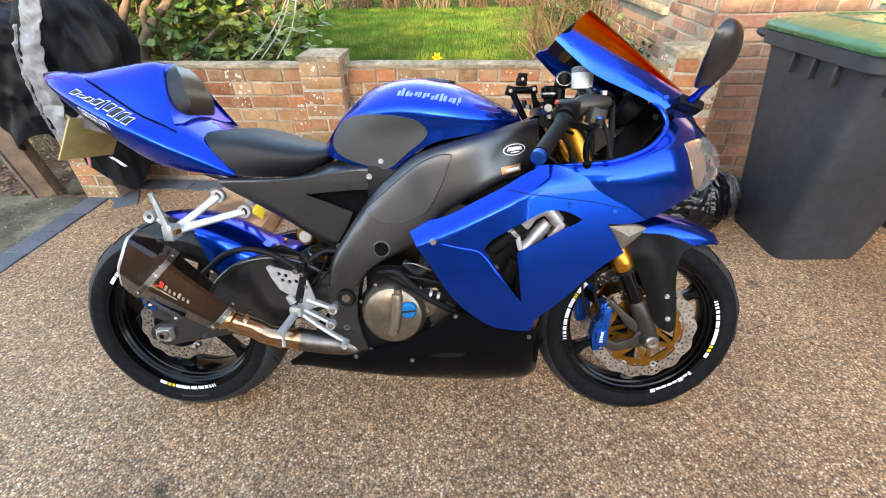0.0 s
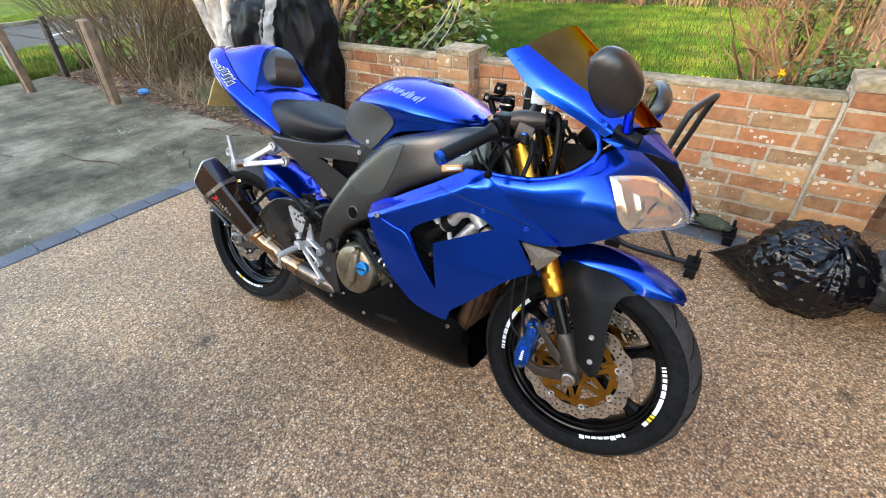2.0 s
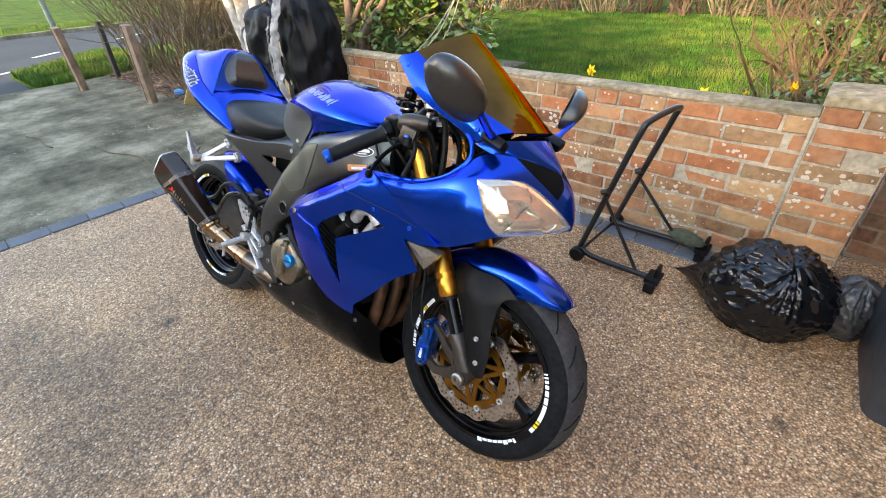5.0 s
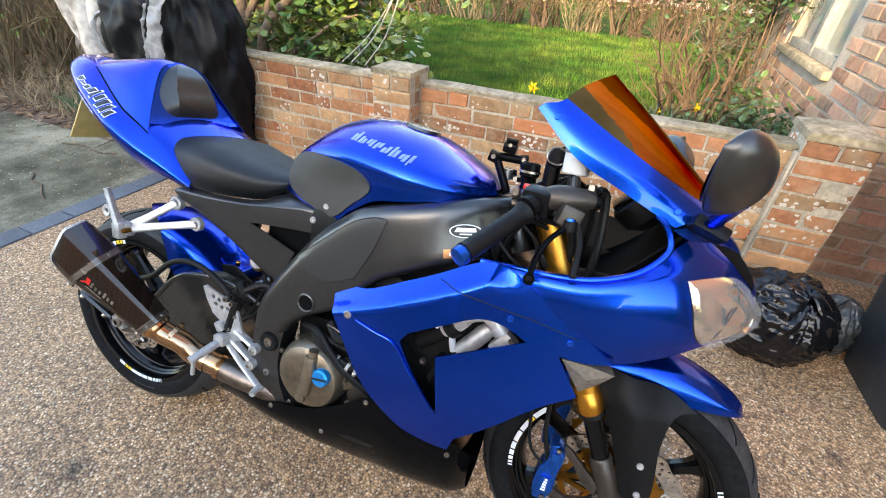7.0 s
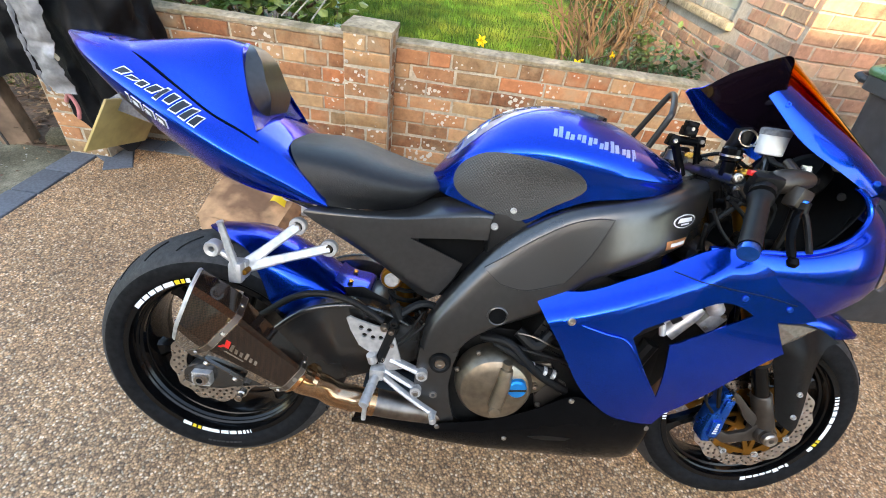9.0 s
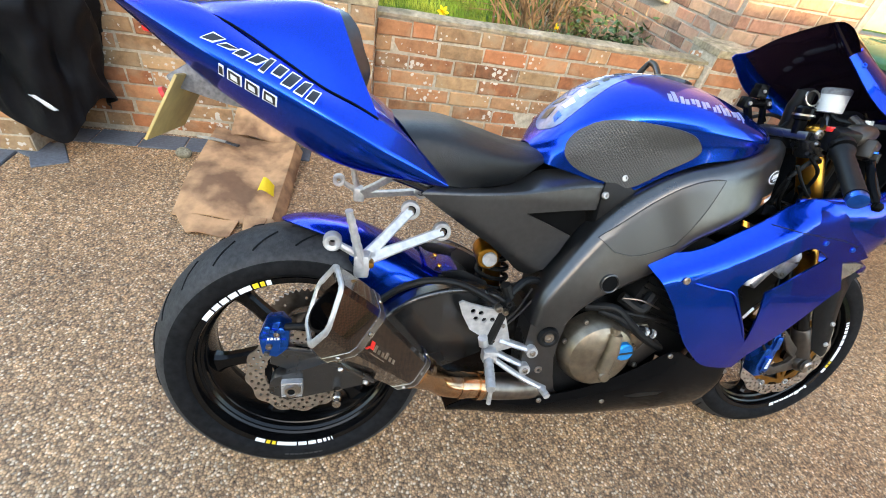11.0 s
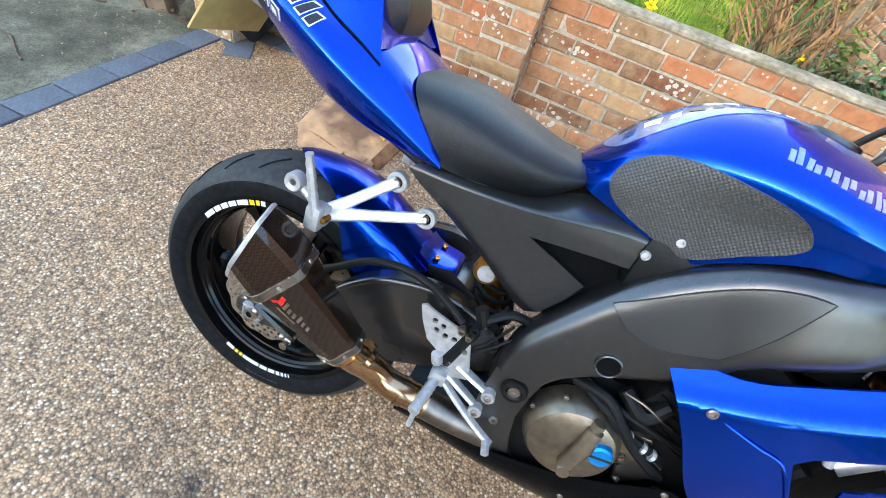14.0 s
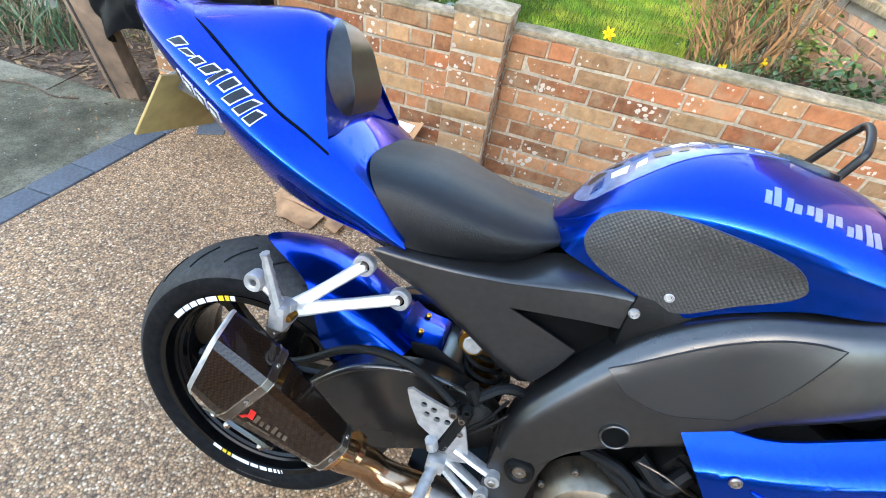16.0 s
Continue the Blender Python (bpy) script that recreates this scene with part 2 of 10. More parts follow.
def brick_material(name, red, ochre, lichen=0.35):
    """Old brick: colour differs from brick to brick, with burnt patches and pale lichen spots."""
    m = bpy.data.materials.new(name)
    m.use_nodes = True
    n, l = m.node_tree.nodes, m.node_tree.links
    b = n["Principled BSDF"]
    info = n.new("ShaderNodeObjectInfo")
    geo = n.new("ShaderNodeNewGeometry").outputs["Position"]
    mixa = n.new("ShaderNodeMix")
    mixa.data_type = "RGBA"
    mixa.inputs["A"].default_value, mixa.inputs["B"].default_value = (*red, 1), (*ochre, 1)
    l.new(info.outputs["Random"], mixa.inputs["Factor"])
    wn = n.new("ShaderNodeTexWhiteNoise")
    wn.noise_dimensions = "1D"
    l.new(info.outputs["Random"], wn.inputs["W"])
    fine = n.new("ShaderNodeTexNoise")
    fine.inputs["Scale"].default_value, fine.inputs["Detail"].default_value = 30, 10
    fine.inputs["Roughness"].default_value = 0.68
    l.new(geo, fine.inputs["Vector"])
    add = n.new("ShaderNodeMath")
    add.operation = "MULTIPLY_ADD"
    l.new(wn.outputs["Value"], add.inputs[0])
    add.inputs[1].default_value = 0.5
    l.new(fine.outputs["Fac"], add.inputs[2])
    mr = n.new("ShaderNodeMapRange")
    mr.inputs["From Min"].default_value, mr.inputs["From Max"].default_value = 0.40, 1.15
    mr.inputs["To Min"].default_value, mr.inputs["To Max"].default_value = 0.38, 1.3
    l.new(add.outputs[0], mr.inputs["Value"])
    vm = n.new("ShaderNodeVectorMath")
    vm.operation = "SCALE"
    l.new(mixa.outputs["Result"], vm.inputs[0])
    l.new(mr.outputs[0], vm.inputs["Scale"])
    spot = n.new("ShaderNodeTexVoronoi")
    spot.inputs["Scale"].default_value = 34
    wob = n.new("ShaderNodeVectorMath")
    wob.operation = "MULTIPLY_ADD"
    l.new(fine.outputs["Color"], wob.inputs[0])
    wob.inputs[1].default_value = (0.035, 0.035, 0.035)
    l.new(geo, wob.inputs[2])
    l.new(wob.outputs[0], spot.inputs["Vector"])
    patch = n.new("ShaderNodeTexNoise")
    patch.inputs["Scale"].default_value, patch.inputs["Detail"].default_value = 4.5, 4
    l.new(geo, patch.inputs["Vector"])
    lim = n.new("ShaderNodeMapRange")
    lim.inputs["From Min"].default_value, lim.inputs["From Max"].default_value = 0.42, 0.72
    lim.inputs["To Min"].default_value, lim.inputs["To Max"].default_value = 0.0, lichen
    l.new(patch.outputs["Fac"], lim.inputs["Value"])
    less = n.new("ShaderNodeMath")
    less.operation = "LESS_THAN"
    l.new(spot.outputs["Distance"], less.inputs[0])
    l.new(lim.outputs[0], less.inputs[1])
    mixb = n.new("ShaderNodeMix")
    mixb.data_type = "RGBA"
    l.new(less.outputs[0], mixb.inputs["Factor"])
    dust = n.new("ShaderNodeTexNoise")
    dust.inputs["Scale"].default_value, dust.inputs["Detail"].default_value = 11, 9
    l.new(geo, dust.inputs["Vector"])
    veil = n.new("ShaderNodeMapRange")
    for k, w in zip(("From Min", "From Max", "To Min", "To Max"), (0.50, 0.74, 0.0, 0.55)):
        veil.inputs[k].default_value = w
    l.new(dust.outputs["Fac"], veil.inputs["Value"])
    mixc = n.new("ShaderNodeMix")
    mixc.data_type = "RGBA"
    l.new(veil.outputs[0], mixc.inputs["Factor"])
    l.new(vm.outputs[0], mixc.inputs["A"])
    mixc.inputs["B"].default_value = (0.36, 0.275, 0.17, 1)
    l.new(mixc.outputs["Result"], mixb.inputs["A"])
    mixb.inputs["B"].default_value = (0.56, 0.50, 0.42, 1)
    l.new(mixb.outputs["Result"], b.inputs["Base Color"])
    b.inputs["Roughness"].default_value = 0.88
    bp = n.new("ShaderNodeBump")
    bp.inputs["Strength"].default_value, bp.inputs["Distance"].default_value = 0.7, 0.004
    l.new(fine.outputs["Fac"], bp.inputs["Height"])
    l.new(bp.outputs[0], b.inputs["Normal"])
    return m


def glass_material(name, tint, rough=0.02, alpha_mix=0.0):
    m = bpy.data.materials.new(name)
    m.use_nodes = True
    b = m.node_tree.nodes["Principled BSDF"]
    b.inputs["Base Color"].default_value = (*tint, 1)
    b.inputs["Roughness"].default_value = rough
    b.inputs["Transmission Weight"].default_value = 1.0
    b.inputs["IOR"].default_value = 1.45
    return m


# oil drips, old damp patches and broad faint darkening around the motorcycle: x, y, radius, how dark
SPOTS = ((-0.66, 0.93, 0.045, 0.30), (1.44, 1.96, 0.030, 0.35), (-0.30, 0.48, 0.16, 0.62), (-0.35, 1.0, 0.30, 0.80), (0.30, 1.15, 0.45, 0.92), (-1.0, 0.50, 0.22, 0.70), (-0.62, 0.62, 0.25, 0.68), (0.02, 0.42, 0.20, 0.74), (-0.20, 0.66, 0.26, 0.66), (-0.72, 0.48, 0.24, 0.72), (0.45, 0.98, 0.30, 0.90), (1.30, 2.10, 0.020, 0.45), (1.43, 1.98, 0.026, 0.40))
BLUE = paint_material("blue_metallic_paint", (0.0001, 0.078, 0.63), (0.0001, 0.022, 0.35))
SATIN = material("satin_black_paint", (0.011, 0.0108, 0.0108), 0.28, 0.0, 0.25, 60, 0.05, 900, spec=0.95, rough_vary=0.06)
PLASTIC = material("black_plastic", (0.005, 0.005, 0.0053), 0.42, 0.0, 0.3, 90, 0.12, 700, rough_vary=0.08, spec=0.14)
GLOSSBLACK = material("gloss_black_paint", (0.003, 0.003, 0.0033), 0.13, 0.0, 0.2, 40, rough_vary=0.06, spec=0.05)
WHEELBLACK = material("gloss_black_wheel", (0.003, 0.003, 0.0032), 0.16, 0.0, 0.2, 40, rough_vary=0.03, spec=0.22)
TYRE = material("tyre_rubber", (0.011, 0.011, 0.0115), 0.62, 0.0, 0.35, 70, 0.2, 400, stain=0.3, stain_scale=7, spec=0.05)
TREAD = material("worn_tread_rubber", (0.033, 0.0325, 0.033), 0.62, 0.0, 0.35, 90, 0.3, 300, stain=0.25, stain_scale=9, spec=0.25)
SEATVINYL = material("seat_vinyl", (0.008, 0.0085, 0.0095), 0.46, 0.0, 0.2, 90, 0.35, 520, rough_vary=0.05, spec=0.35)
COVERBLACK = material("satin_black_plastic", (0.066, 0.065, 0.065), 0.32, 0.75, 0.10, 80, 0.05, 800, spec=0.6, rough_vary=0.05)
ALLOY = material("brushed_alloy", (0.47, 0.455, 0.44), 0.48, 0.60, 0.2, 80, 0.1, 300, rough_vary=0.1)
STEEL = material("drilled_steel", (0.36, 0.315, 0.27), 0.32, 1.0, 0.25, 60, 0.05, 500, rough_vary=0.1)
DISC = material("bare_disc_steel", (0.50, 0.455, 0.41), 0.30, 1.0, 0.25, 60, 0.05, 500, rough_vary=0.1)
FRAMEPAINT = material("dark_metallic_frame_paint", (0.088, 0.087, 0.087), 0.29, 0.90, 0.06, 60, 0.03, 900, rough_vary=0.03)
COPPERPLATE = material("copper_data_plate", (0.62, 0.27, 0.11), 0.34, 0.7, 0.2, 90, rough_vary=0.05)
GOLDDARK = material("worn_gold_anodised", (0.28, 0.135, 0.022), 0.34, 1.0, 0.2, 60, rough_vary=0.06)
GOLD = material("gold_anodised", (0.58, 0.28, 0.04), 0.30, 1.0, 0.12, 60, rough_vary=0.06)
BLUEANO = material("blue_anodised", (0.012, 0.10, 0.48), 0.3, 0.85, 0.2, 70, rough_vary=0.08)
OILBLUE = material("bright_blue_anodised", (0.015, 0.30, 0.78), 0.3, 0.7, 0.1, 70)
ENGINE = material("engine_cover_bronze", (0.25, 0.205, 0.150), 0.38, 0.9, 0.2, 60, 0.1, 300, rough_vary=0.1, stain=0.25, stain_scale=14)
ENGDARK = material("engine_casting", (0.006, 0.006, 0.006), 0.5, 0.1, 0.35, 40, 0.3, 160, rough_vary=0.1, spec=0.2)
TITAN = material("heat_tinted_pipe", (0.46, 0.30, 0.185), 0.17, 1.0, 0.3, 30, second=(0.50, 0.26, 0.11), stain_scale=9, rough_vary=0.08)
HEADER = material("rusted_header_pipe", (0.13, 0.065, 0.035), 0.5, 0.7, 0.35, 30, 0.2, 120, stain=0.4, stain_scale=12)
CASTING = material("brown_grey_casting", (0.055, 0.045, 0.037), 0.38, 0.6, 0.2, 50, 0.1, 300)
PIPE = material("dull_exhaust_pipe", (0.20, 0.17, 0.145), 0.38, 1.0, 0.3, 30, stain=0.3, stain_scale=12)
CARBON = weave_material("carbon_fibre", (0.040, 0.024, 0.016), 0.0034, 0.22, 0.9)
CARBON.node_tree.nodes["Principled BSDF"].inputs["Metallic"].default_value = 0.8
CARBON.node_tree.nodes["Principled BSDF"].inputs["Specular IOR Level"].default_value = 0.12
PAD = weave_material("studded_grip_pad", (0.048, 0.047, 0.044), 0.0046, 0.46, 0.0, "studs")
GRAINPANEL = weave_material("grained_rubber_panel", (0.088, 0.089, 0.091), 0.0024, 0.33, 0.0, "studs", 0.08)
GRAINPANEL.node_tree.nodes["Principled BSDF"].inputs["Metallic"].default_value = 0.85
LINER = material("matt_black_liner", (0.004, 0.004, 0.004), 0.85, 0.0, 0.3, 50, 0.2, 300, spec=0.06)
RUBBER = material("hose_rubber", (0.005, 0.005, 0.005), 0.5, 0.0, 0.3, 60, 0.1, 300, spec=0.2)
WHITE = material("white_rim_tape", (0.80, 0.80, 0.80), 0.45, vary=0.06, scale=60)
YELLOW = material("yellow_rim_tape", (0.80, 0.55, 0.02), 0.45, vary=0.06, scale=60)
SILVERMARK = material("silver_decal", (0.26, 0.33, 0.52), 0.35, 0.5, 0.08, 80)
DECALBLACK = material("black_decal", (0.012, 0.012, 0.014), 0.3, vary=0.1, scale=60)
PROTECTOR = material("pale_blue_grey_decal", (0.13, 0.17, 0.30), 0.2, vary=0.3, scale=45)
DECALWHITE = material("white_decal", (0.75, 0.75, 0.76), 0.35, vary=0.05, scale=60)
RED = material("red_plastic", (0.62, 0.02, 0.015), 0.3, vary=0.1, scale=60)
PLATE = material("number_plate_yellow", (0.52, 0.38, 0.14), 0.55, vary=0.15, scale=30, stain=0.35, stain_scale=9)
PLATEBACK = material("grey_bracket", (0.16, 0.16, 0.165), 0.55, 0.0, 0.4, 120, 0.3, 200)
CLEAR = glass_material("clear_lens", (0.96, 0.96, 0.96), 0.02)
_clear = CLEAR.node_tree.nodes["Principled BSDF"]
_clear.inputs["Transmission Weight"].default_value, _clear.inputs["Alpha"].default_value = 0.0, 0.10
CHROME = material("lamp_reflector_chrome", (0.66, 0.56, 0.42), 0.14, 1.0, 0.1, 25, 1.0, 34)
AMBER = material("amber_bulb", (0.75, 0.42, 0.06), 0.3, vary=0.1, scale=40)
SCREEN = material("iridium_screen", (0.155, 0.074, 0.024), 0.05, 1.0, 0.35, 8, 0.5, 11)
_screen = SCREEN.node_tree.nodes["Principled BSDF"]
_screen.inputs["Specular Tint"].default_value = (0.45, 0.28, 0.17, 1)
SCREENIN = material("dark_screen_inside", (0.012, 0.006, 0.010), 0.07, 0.0, 0.1, 8)
MIRROR = material("mirror_glass", (0.86, 0.87, 0.88), 0.02, 1.0)
MILKY = material("milky_reservoir", (0.62, 0.63, 0.62), 0.35, vary=0.08, scale=40)
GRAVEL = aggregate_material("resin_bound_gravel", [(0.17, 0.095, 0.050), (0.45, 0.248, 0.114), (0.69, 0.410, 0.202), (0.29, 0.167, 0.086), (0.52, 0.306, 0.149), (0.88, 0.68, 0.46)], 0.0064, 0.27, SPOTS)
CONCRETE = concrete_material("weathered_concrete")
BLOCK = material("blue_grey_kerb_block", (0.105, 0.115, 0.132), 0.8, 0.0, 0.2, 70, 0.5, 160, stain=0.2, stain_scale=6, random_object=0.16)
BRICK = brick_material("old_red_brick", (0.385, 0.140, 0.056), (0.43, 0.268, 0.132), 0.52)
BRICK2 = brick_material("house_brick", (0.40, 0.195, 0.125), (0.41, 0.27, 0.18), 0.10)
BRICK3 = brick_material("side_wall_brick", (0.40, 0.125, 0.050), (0.44, 0.18, 0.075), 0.05)
HOUSEMORTAR = material("pale_house_mortar", (0.38, 0.315, 0.25), 0.92, 0.0, 0.15, 60, 0.5, 120, stain=0.2, stain_scale=5)
MORTAR = material("lime_mortar", (0.42, 0.36, 0.27), 0.92, 0.0, 0.22, 60, 0.6, 120, stain=0.3, stain_scale=5)
CAPPING = material("mossy_cement_capping", (0.36, 0.285, 0.19), 0.92, 0.0, 0.32, 45, 0.8, 90, stain=0.4, stain_scale=7, second=(0.25, 0.20, 0.115))
SOIL = material("leaf_litter_soil", (0.13, 0.085, 0.055), 0.95, 0.0, 0.45, 40, 1.0, 60, stain=0.4, stain_scale=3)
TURF = material("turf", (0.034, 0.070, 0.010), 0.95, 0.0, 0.55, 25, 0.9, 30, stain=0.4, stain_scale=0.9, second=(0.070, 0.105, 0.010), spec=0.05)
BLADE = material("grass_blade", (0.050, 0.115, 0.012), 0.7, 0.0, 0.5, 2.2, second=(0.115, 0.155, 0.022), stain_scale=0.8, spec=0.2)
ASPHALT = material("road_asphalt", (0.045, 0.049, 0.055), 0.85, 0.0, 0.25, 80, 0.4, 120, stain=0.2, stain_scale=0.8, spec=0.08)
ROADLINE = material("road_line_paint", (0.65, 0.65, 0.62), 0.7, vary=0.15, scale=30)
WOOD = material("weathered_post_wood", (0.27, 0.185, 0.125), 0.85, 0.0, 0.35, 14, 0.6, 90, stain=0.3, stain_scale=4)
DARKWOOD = material("dark_post_wood", (0.05, 0.045, 0.042), 0.85, 0.0, 0.3, 30, 0.5, 80)
BARK = material("brown_bark", (0.135, 0.088, 0.056), 0.9, 0.0, 0.4, 40, 0.9, 70)
TWIG = material("bare_twig", (0.105, 0.064, 0.036), 0.85, 0.0, 0.35, 6, stain=0.35, stain_scale=1.0)
TWIGRED = material("red_brown_twig", (0.15, 0.065, 0.045), 0.85, 0.0, 0.35, 6, stain=0.3, stain_scale=1.0)
TWIGOLIVE = material("olive_twig", (0.17, 0.125, 0.068), 0.85, 0.0, 0.35, 6, stain=0.3, stain_scale=1.0)
BIRCH = material("birch_bark", (0.44, 0.41, 0.36), 0.8, 0.0, 0.3, 12, 0.6, 40, second=(0.40, 0.33, 0.27), stain_scale=5)
LEAF = material("evergreen_leaf", (0.055, 0.115, 0.025), 0.36, 0.0, 0.4, 3.0, second=(0.17, 0.20, 0.035), stain_scale=2.2)
IVY = material("ivy_leaf", (0.04, 0.085, 0.025), 0.42, 0.0, 0.4, 4.0, second=(0.08, 0.12, 0.035), stain_scale=3)
DAFFLEAF = material("daffodil_leaf", (0.085, 0.16, 0.07), 0.5, 0.0, 0.25, 8)
PETAL = material("daffodil_petal", (0.85, 0.58, 0.01), 0.5, 0.0, 0.1, 30)
DRYLEAF = material("dry_leaf", (0.32, 0.20, 0.10), 0.8, 0.0, 0.5, 7, second=(0.17, 0.09, 0.055), stain_scale=5)
BINGREY = material("bin_plastic", (0.032, 0.038, 0.046), 0.48, 0.0, 0.2, 30, 0.25, 260, stain=0.3, stain_scale=3, rough_vary=0.08)
BINGREEN = material("green_lid_plastic", (0.055, 0.150, 0.065), 0.28, 0.0, 0.2, 30, 0.2, 260, stain=0.3, stain_scale=3, rough_vary=0.08)
BAG = material("black_bin_bag", (0.004, 0.004, 0.005), 0.19, 0.0, 0.2, 30, 0.45, 9, spec=0.42, rough_vary=0.05)
CLOTH = material("black_cover_fabric", (0.005, 0.0055, 0.007), 0.48, 0.0, 0.3, 50, 0.3, 600, spec=0.16)
SILVERCLOTH = material("silver_cover_fabric", (0.24, 0.24, 0.25), 0.5, 0.2, 0.25, 40, 0.5, 120)
CARD = material("oily_cardboard", (0.50, 0.285, 0.140), 0.85, 0.0, 0.12, 30, 0.2, 80, second=(0.19, 0.100, 0.050), stain_scale=3.6, detail=7.0)
STANDBLACK = material("stand_black_paint", (0.010, 0.010, 0.011), 0.38, 0.0, 0.3, 40, 0.15, 200, stain=0.2)
WINFRAME = material("flaking_white_frame", (0.30, 0.28, 0.235), 0.7, 0.0, 0.2, 40, 0.5, 60, stain=0.3, stain_scale=8)
CREAM = material("cream_panel", (0.68, 0.53, 0.27), 0.6, 0.0, 0.1, 20, stain=0.15)
PANE = material("old_window_pane", (0.30, 0.33, 0.33), 0.06, 0.0, 0.3, 3, second=(0.48, 0.45, 0.33), stain_scale=1.5, coat=1.0)
DOWNPIPE = material("black_downpipe", (0.02, 0.02, 0.021), 0.4, vary=0.2, scale=30)
RENDERWALL = material("pink_grey_far_wall", (0.46, 0.36, 0.32), 0.9, 0.0, 0.15, 10, 0.3, 60, stain=0.2, stain_scale=0.7)
ROOFTILE = material("brown_roof_tile", (0.14, 0.075, 0.055), 0.85, 0.0, 0.3, 12, 0.5, 40)
GLOVE = material("dark_green_cloth", (0.05, 0.06, 0.035), 0.85, 0.0, 0.3, 40, 0.5, 120)
BLUELITTER = material("blue_litter", (0.06, 0.25, 0.55), 0.5, vary=0.2, scale=30)


# ---- mesh helpers ----
from mathutils.bvhtree import BVHTree
from mathutils.geometry import intersect_point_line


def finish(bm, material_, smooth=35.0):
    """A mesh from a bmesh, smooth but for edges sharper than the angle given. Frees the bmesh."""
    bmesh.ops.recalc_face_normals(bm, faces=bm.faces)
    lim = radians(smooth)
    for f in bm.faces:
        f.smooth = smooth > 0
    for e in bm.edges:
        if len(e.link_faces) == 2 and e.calc_face_angle(0) > lim:
            e.smooth = False
    me = bpy.data.meshes.new("mesh")
    bm.to_mesh(me)
    bm.free()
    for x in (material_ if isinstance(material_, (list, tuple)) else [material_]):
        me.materials.append(x)
    return me


def part(name, bm, material_, parent=None, label="", smooth=35.0, at=None):
    ob = new(name, finish(bm, material_, smooth))
    if parent is not None:
        ob.parent = parent
    if at is not None:
        ob.matrix_basis = at
    if label:
        ob["label"] = label
    return ob


def thing(name, label, category, at=None, group="", kind=""):
    ob = new(name)
    ob.empty_display_size = 0.1
    if at is not None:
        ob.matrix_basis = at
    return tagged(ob, label, category, group, kind)


def solid(name, bm, material_, label, category, group="", kind="", smooth=35.0, at=None):
    """A thing that is one mesh."""
    return tagged(part(name, bm, material_, None, "", smooth, at), label, category, group, kind)


def join(*bms):
    out = bmesh.new()
    for b in bms:
        me = bpy.data.meshes.new("tmp")
        b.to_mesh(me)
        b.free()
        out.from_mesh(me)
        bpy.data.meshes.remove(me)
    return out


def moved(bm, m):
    bmesh.ops.transform(bm, matrix=m, verts=bm.verts)
    return bm


def mirrored(bm):
    """The same shape on the other side of the plane y = 0, alone."""
    out = bm.copy()
    for v in out.verts:
        v.co.y = -v.co.y
    bmesh.ops.reverse_faces(out, faces=out.faces)
    return out


def both(bm):
    return join(mirrored(bm), bm)


def box(x0, x1, y0, y1, z0, z1, bevel=0.0, segments=2):
    bm = bmesh.new()
    bmesh.ops.create_cube(bm, size=1)
    for v in bm.verts:
        v.co = Vector(((x0 + x1) / 2 + v.co.x * (x1 - x0), (y0 + y1) / 2 + v.co.y * (y1 - y0), (z0 + z1) / 2 + v.co.z * (z1 - z0)))
    if bevel:
        bmesh.ops.bevel(bm, geom=bm.edges[:], offset=bevel, segments=segments, affect="EDGES", profile=0.6)
    return bm


def frame_of(direction, up=(0, 0, 1)):
    d = Vector(direction).normalized()
    u = Vector(up)
    if abs(d.dot(u)) > 0.98:
        u = Vector((1, 0, 0))
    s = d.cross(u).normalized()
    return d, s, s.cross(d)


def tube(path, radius, sides=10, caps=True, flat=1.0):
    """A round (or flattened) tube along a path. radius: one, or one for each point."""
    bm = bmesh.new()
    pts = [Vector(p) for p in path]
    rs = radius if isinstance(radius, (list, tuple)) else [radius] * len(pts)
    rings, up = [], None
    for i, p in enumerate(pts):
        d = (pts[min(i + 1, len(pts) - 1)] - pts[max(i - 1, 0)]).normalized()
        if up is None:
            _, s, u = frame_of(d)
        else:
            s = d.cross(up).normalized()
            u = s.cross(d)
        up = u
        rings.append([bm.verts.new(p + (s * math.cos(a) + u * math.sin(a) * flat) * rs[i]) for a in (2 * math.pi * k / sides for k in range(sides))])
    for a, b in zip(rings, rings[1:]):
        for k in range(sides):
            bm.faces.new((a[k], a[(k + 1) % sides], b[(k + 1) % sides], b[k]))
    if caps:
        bm.faces.new(rings[0][::-1])
        bm.faces.new(rings[-1])
    return bm


def smooth_path(pts, n=5, closed=False, sharp=()):
    """A Catmull-Rom curve through the points; at the indices in sharp it keeps its corner."""
    p = [Vector(q) for q in pts]
    m = len(p)
    out = []

    def tangent(i):
        if i in sharp:
            return None
        if not closed and i in (0, m - 1):
            return (p[1] - p[0]) if i == 0 else (p[-1] - p[-2])
        return (p[(i + 1) % m] - p[(i - 1) % m]) * 0.5

    for i in range(m if closed else m - 1):
        a, b = p[i], p[(i + 1) % m]
        ta, tb = tangent(i), tangent((i + 1) % m)
        if ta is None:
            ta = (b - a) if tb is None else (b - a) * 1.2 - tb * 0.2
        if tb is None:
            tb = (b - a) * 1.2 - ta * 0.2
        for k in range(n):
            t = k / n
            h = (2 * t**3 - 3 * t**2 + 1, t**3 - 2 * t**2 + t, -2 * t**3 + 3 * t**2, t**3 - t**2)
            out.append(a * h[0] + ta * h[1] + b * h[2] + tb * h[3])
    if not closed:
        out.append(p[-1])
    return out


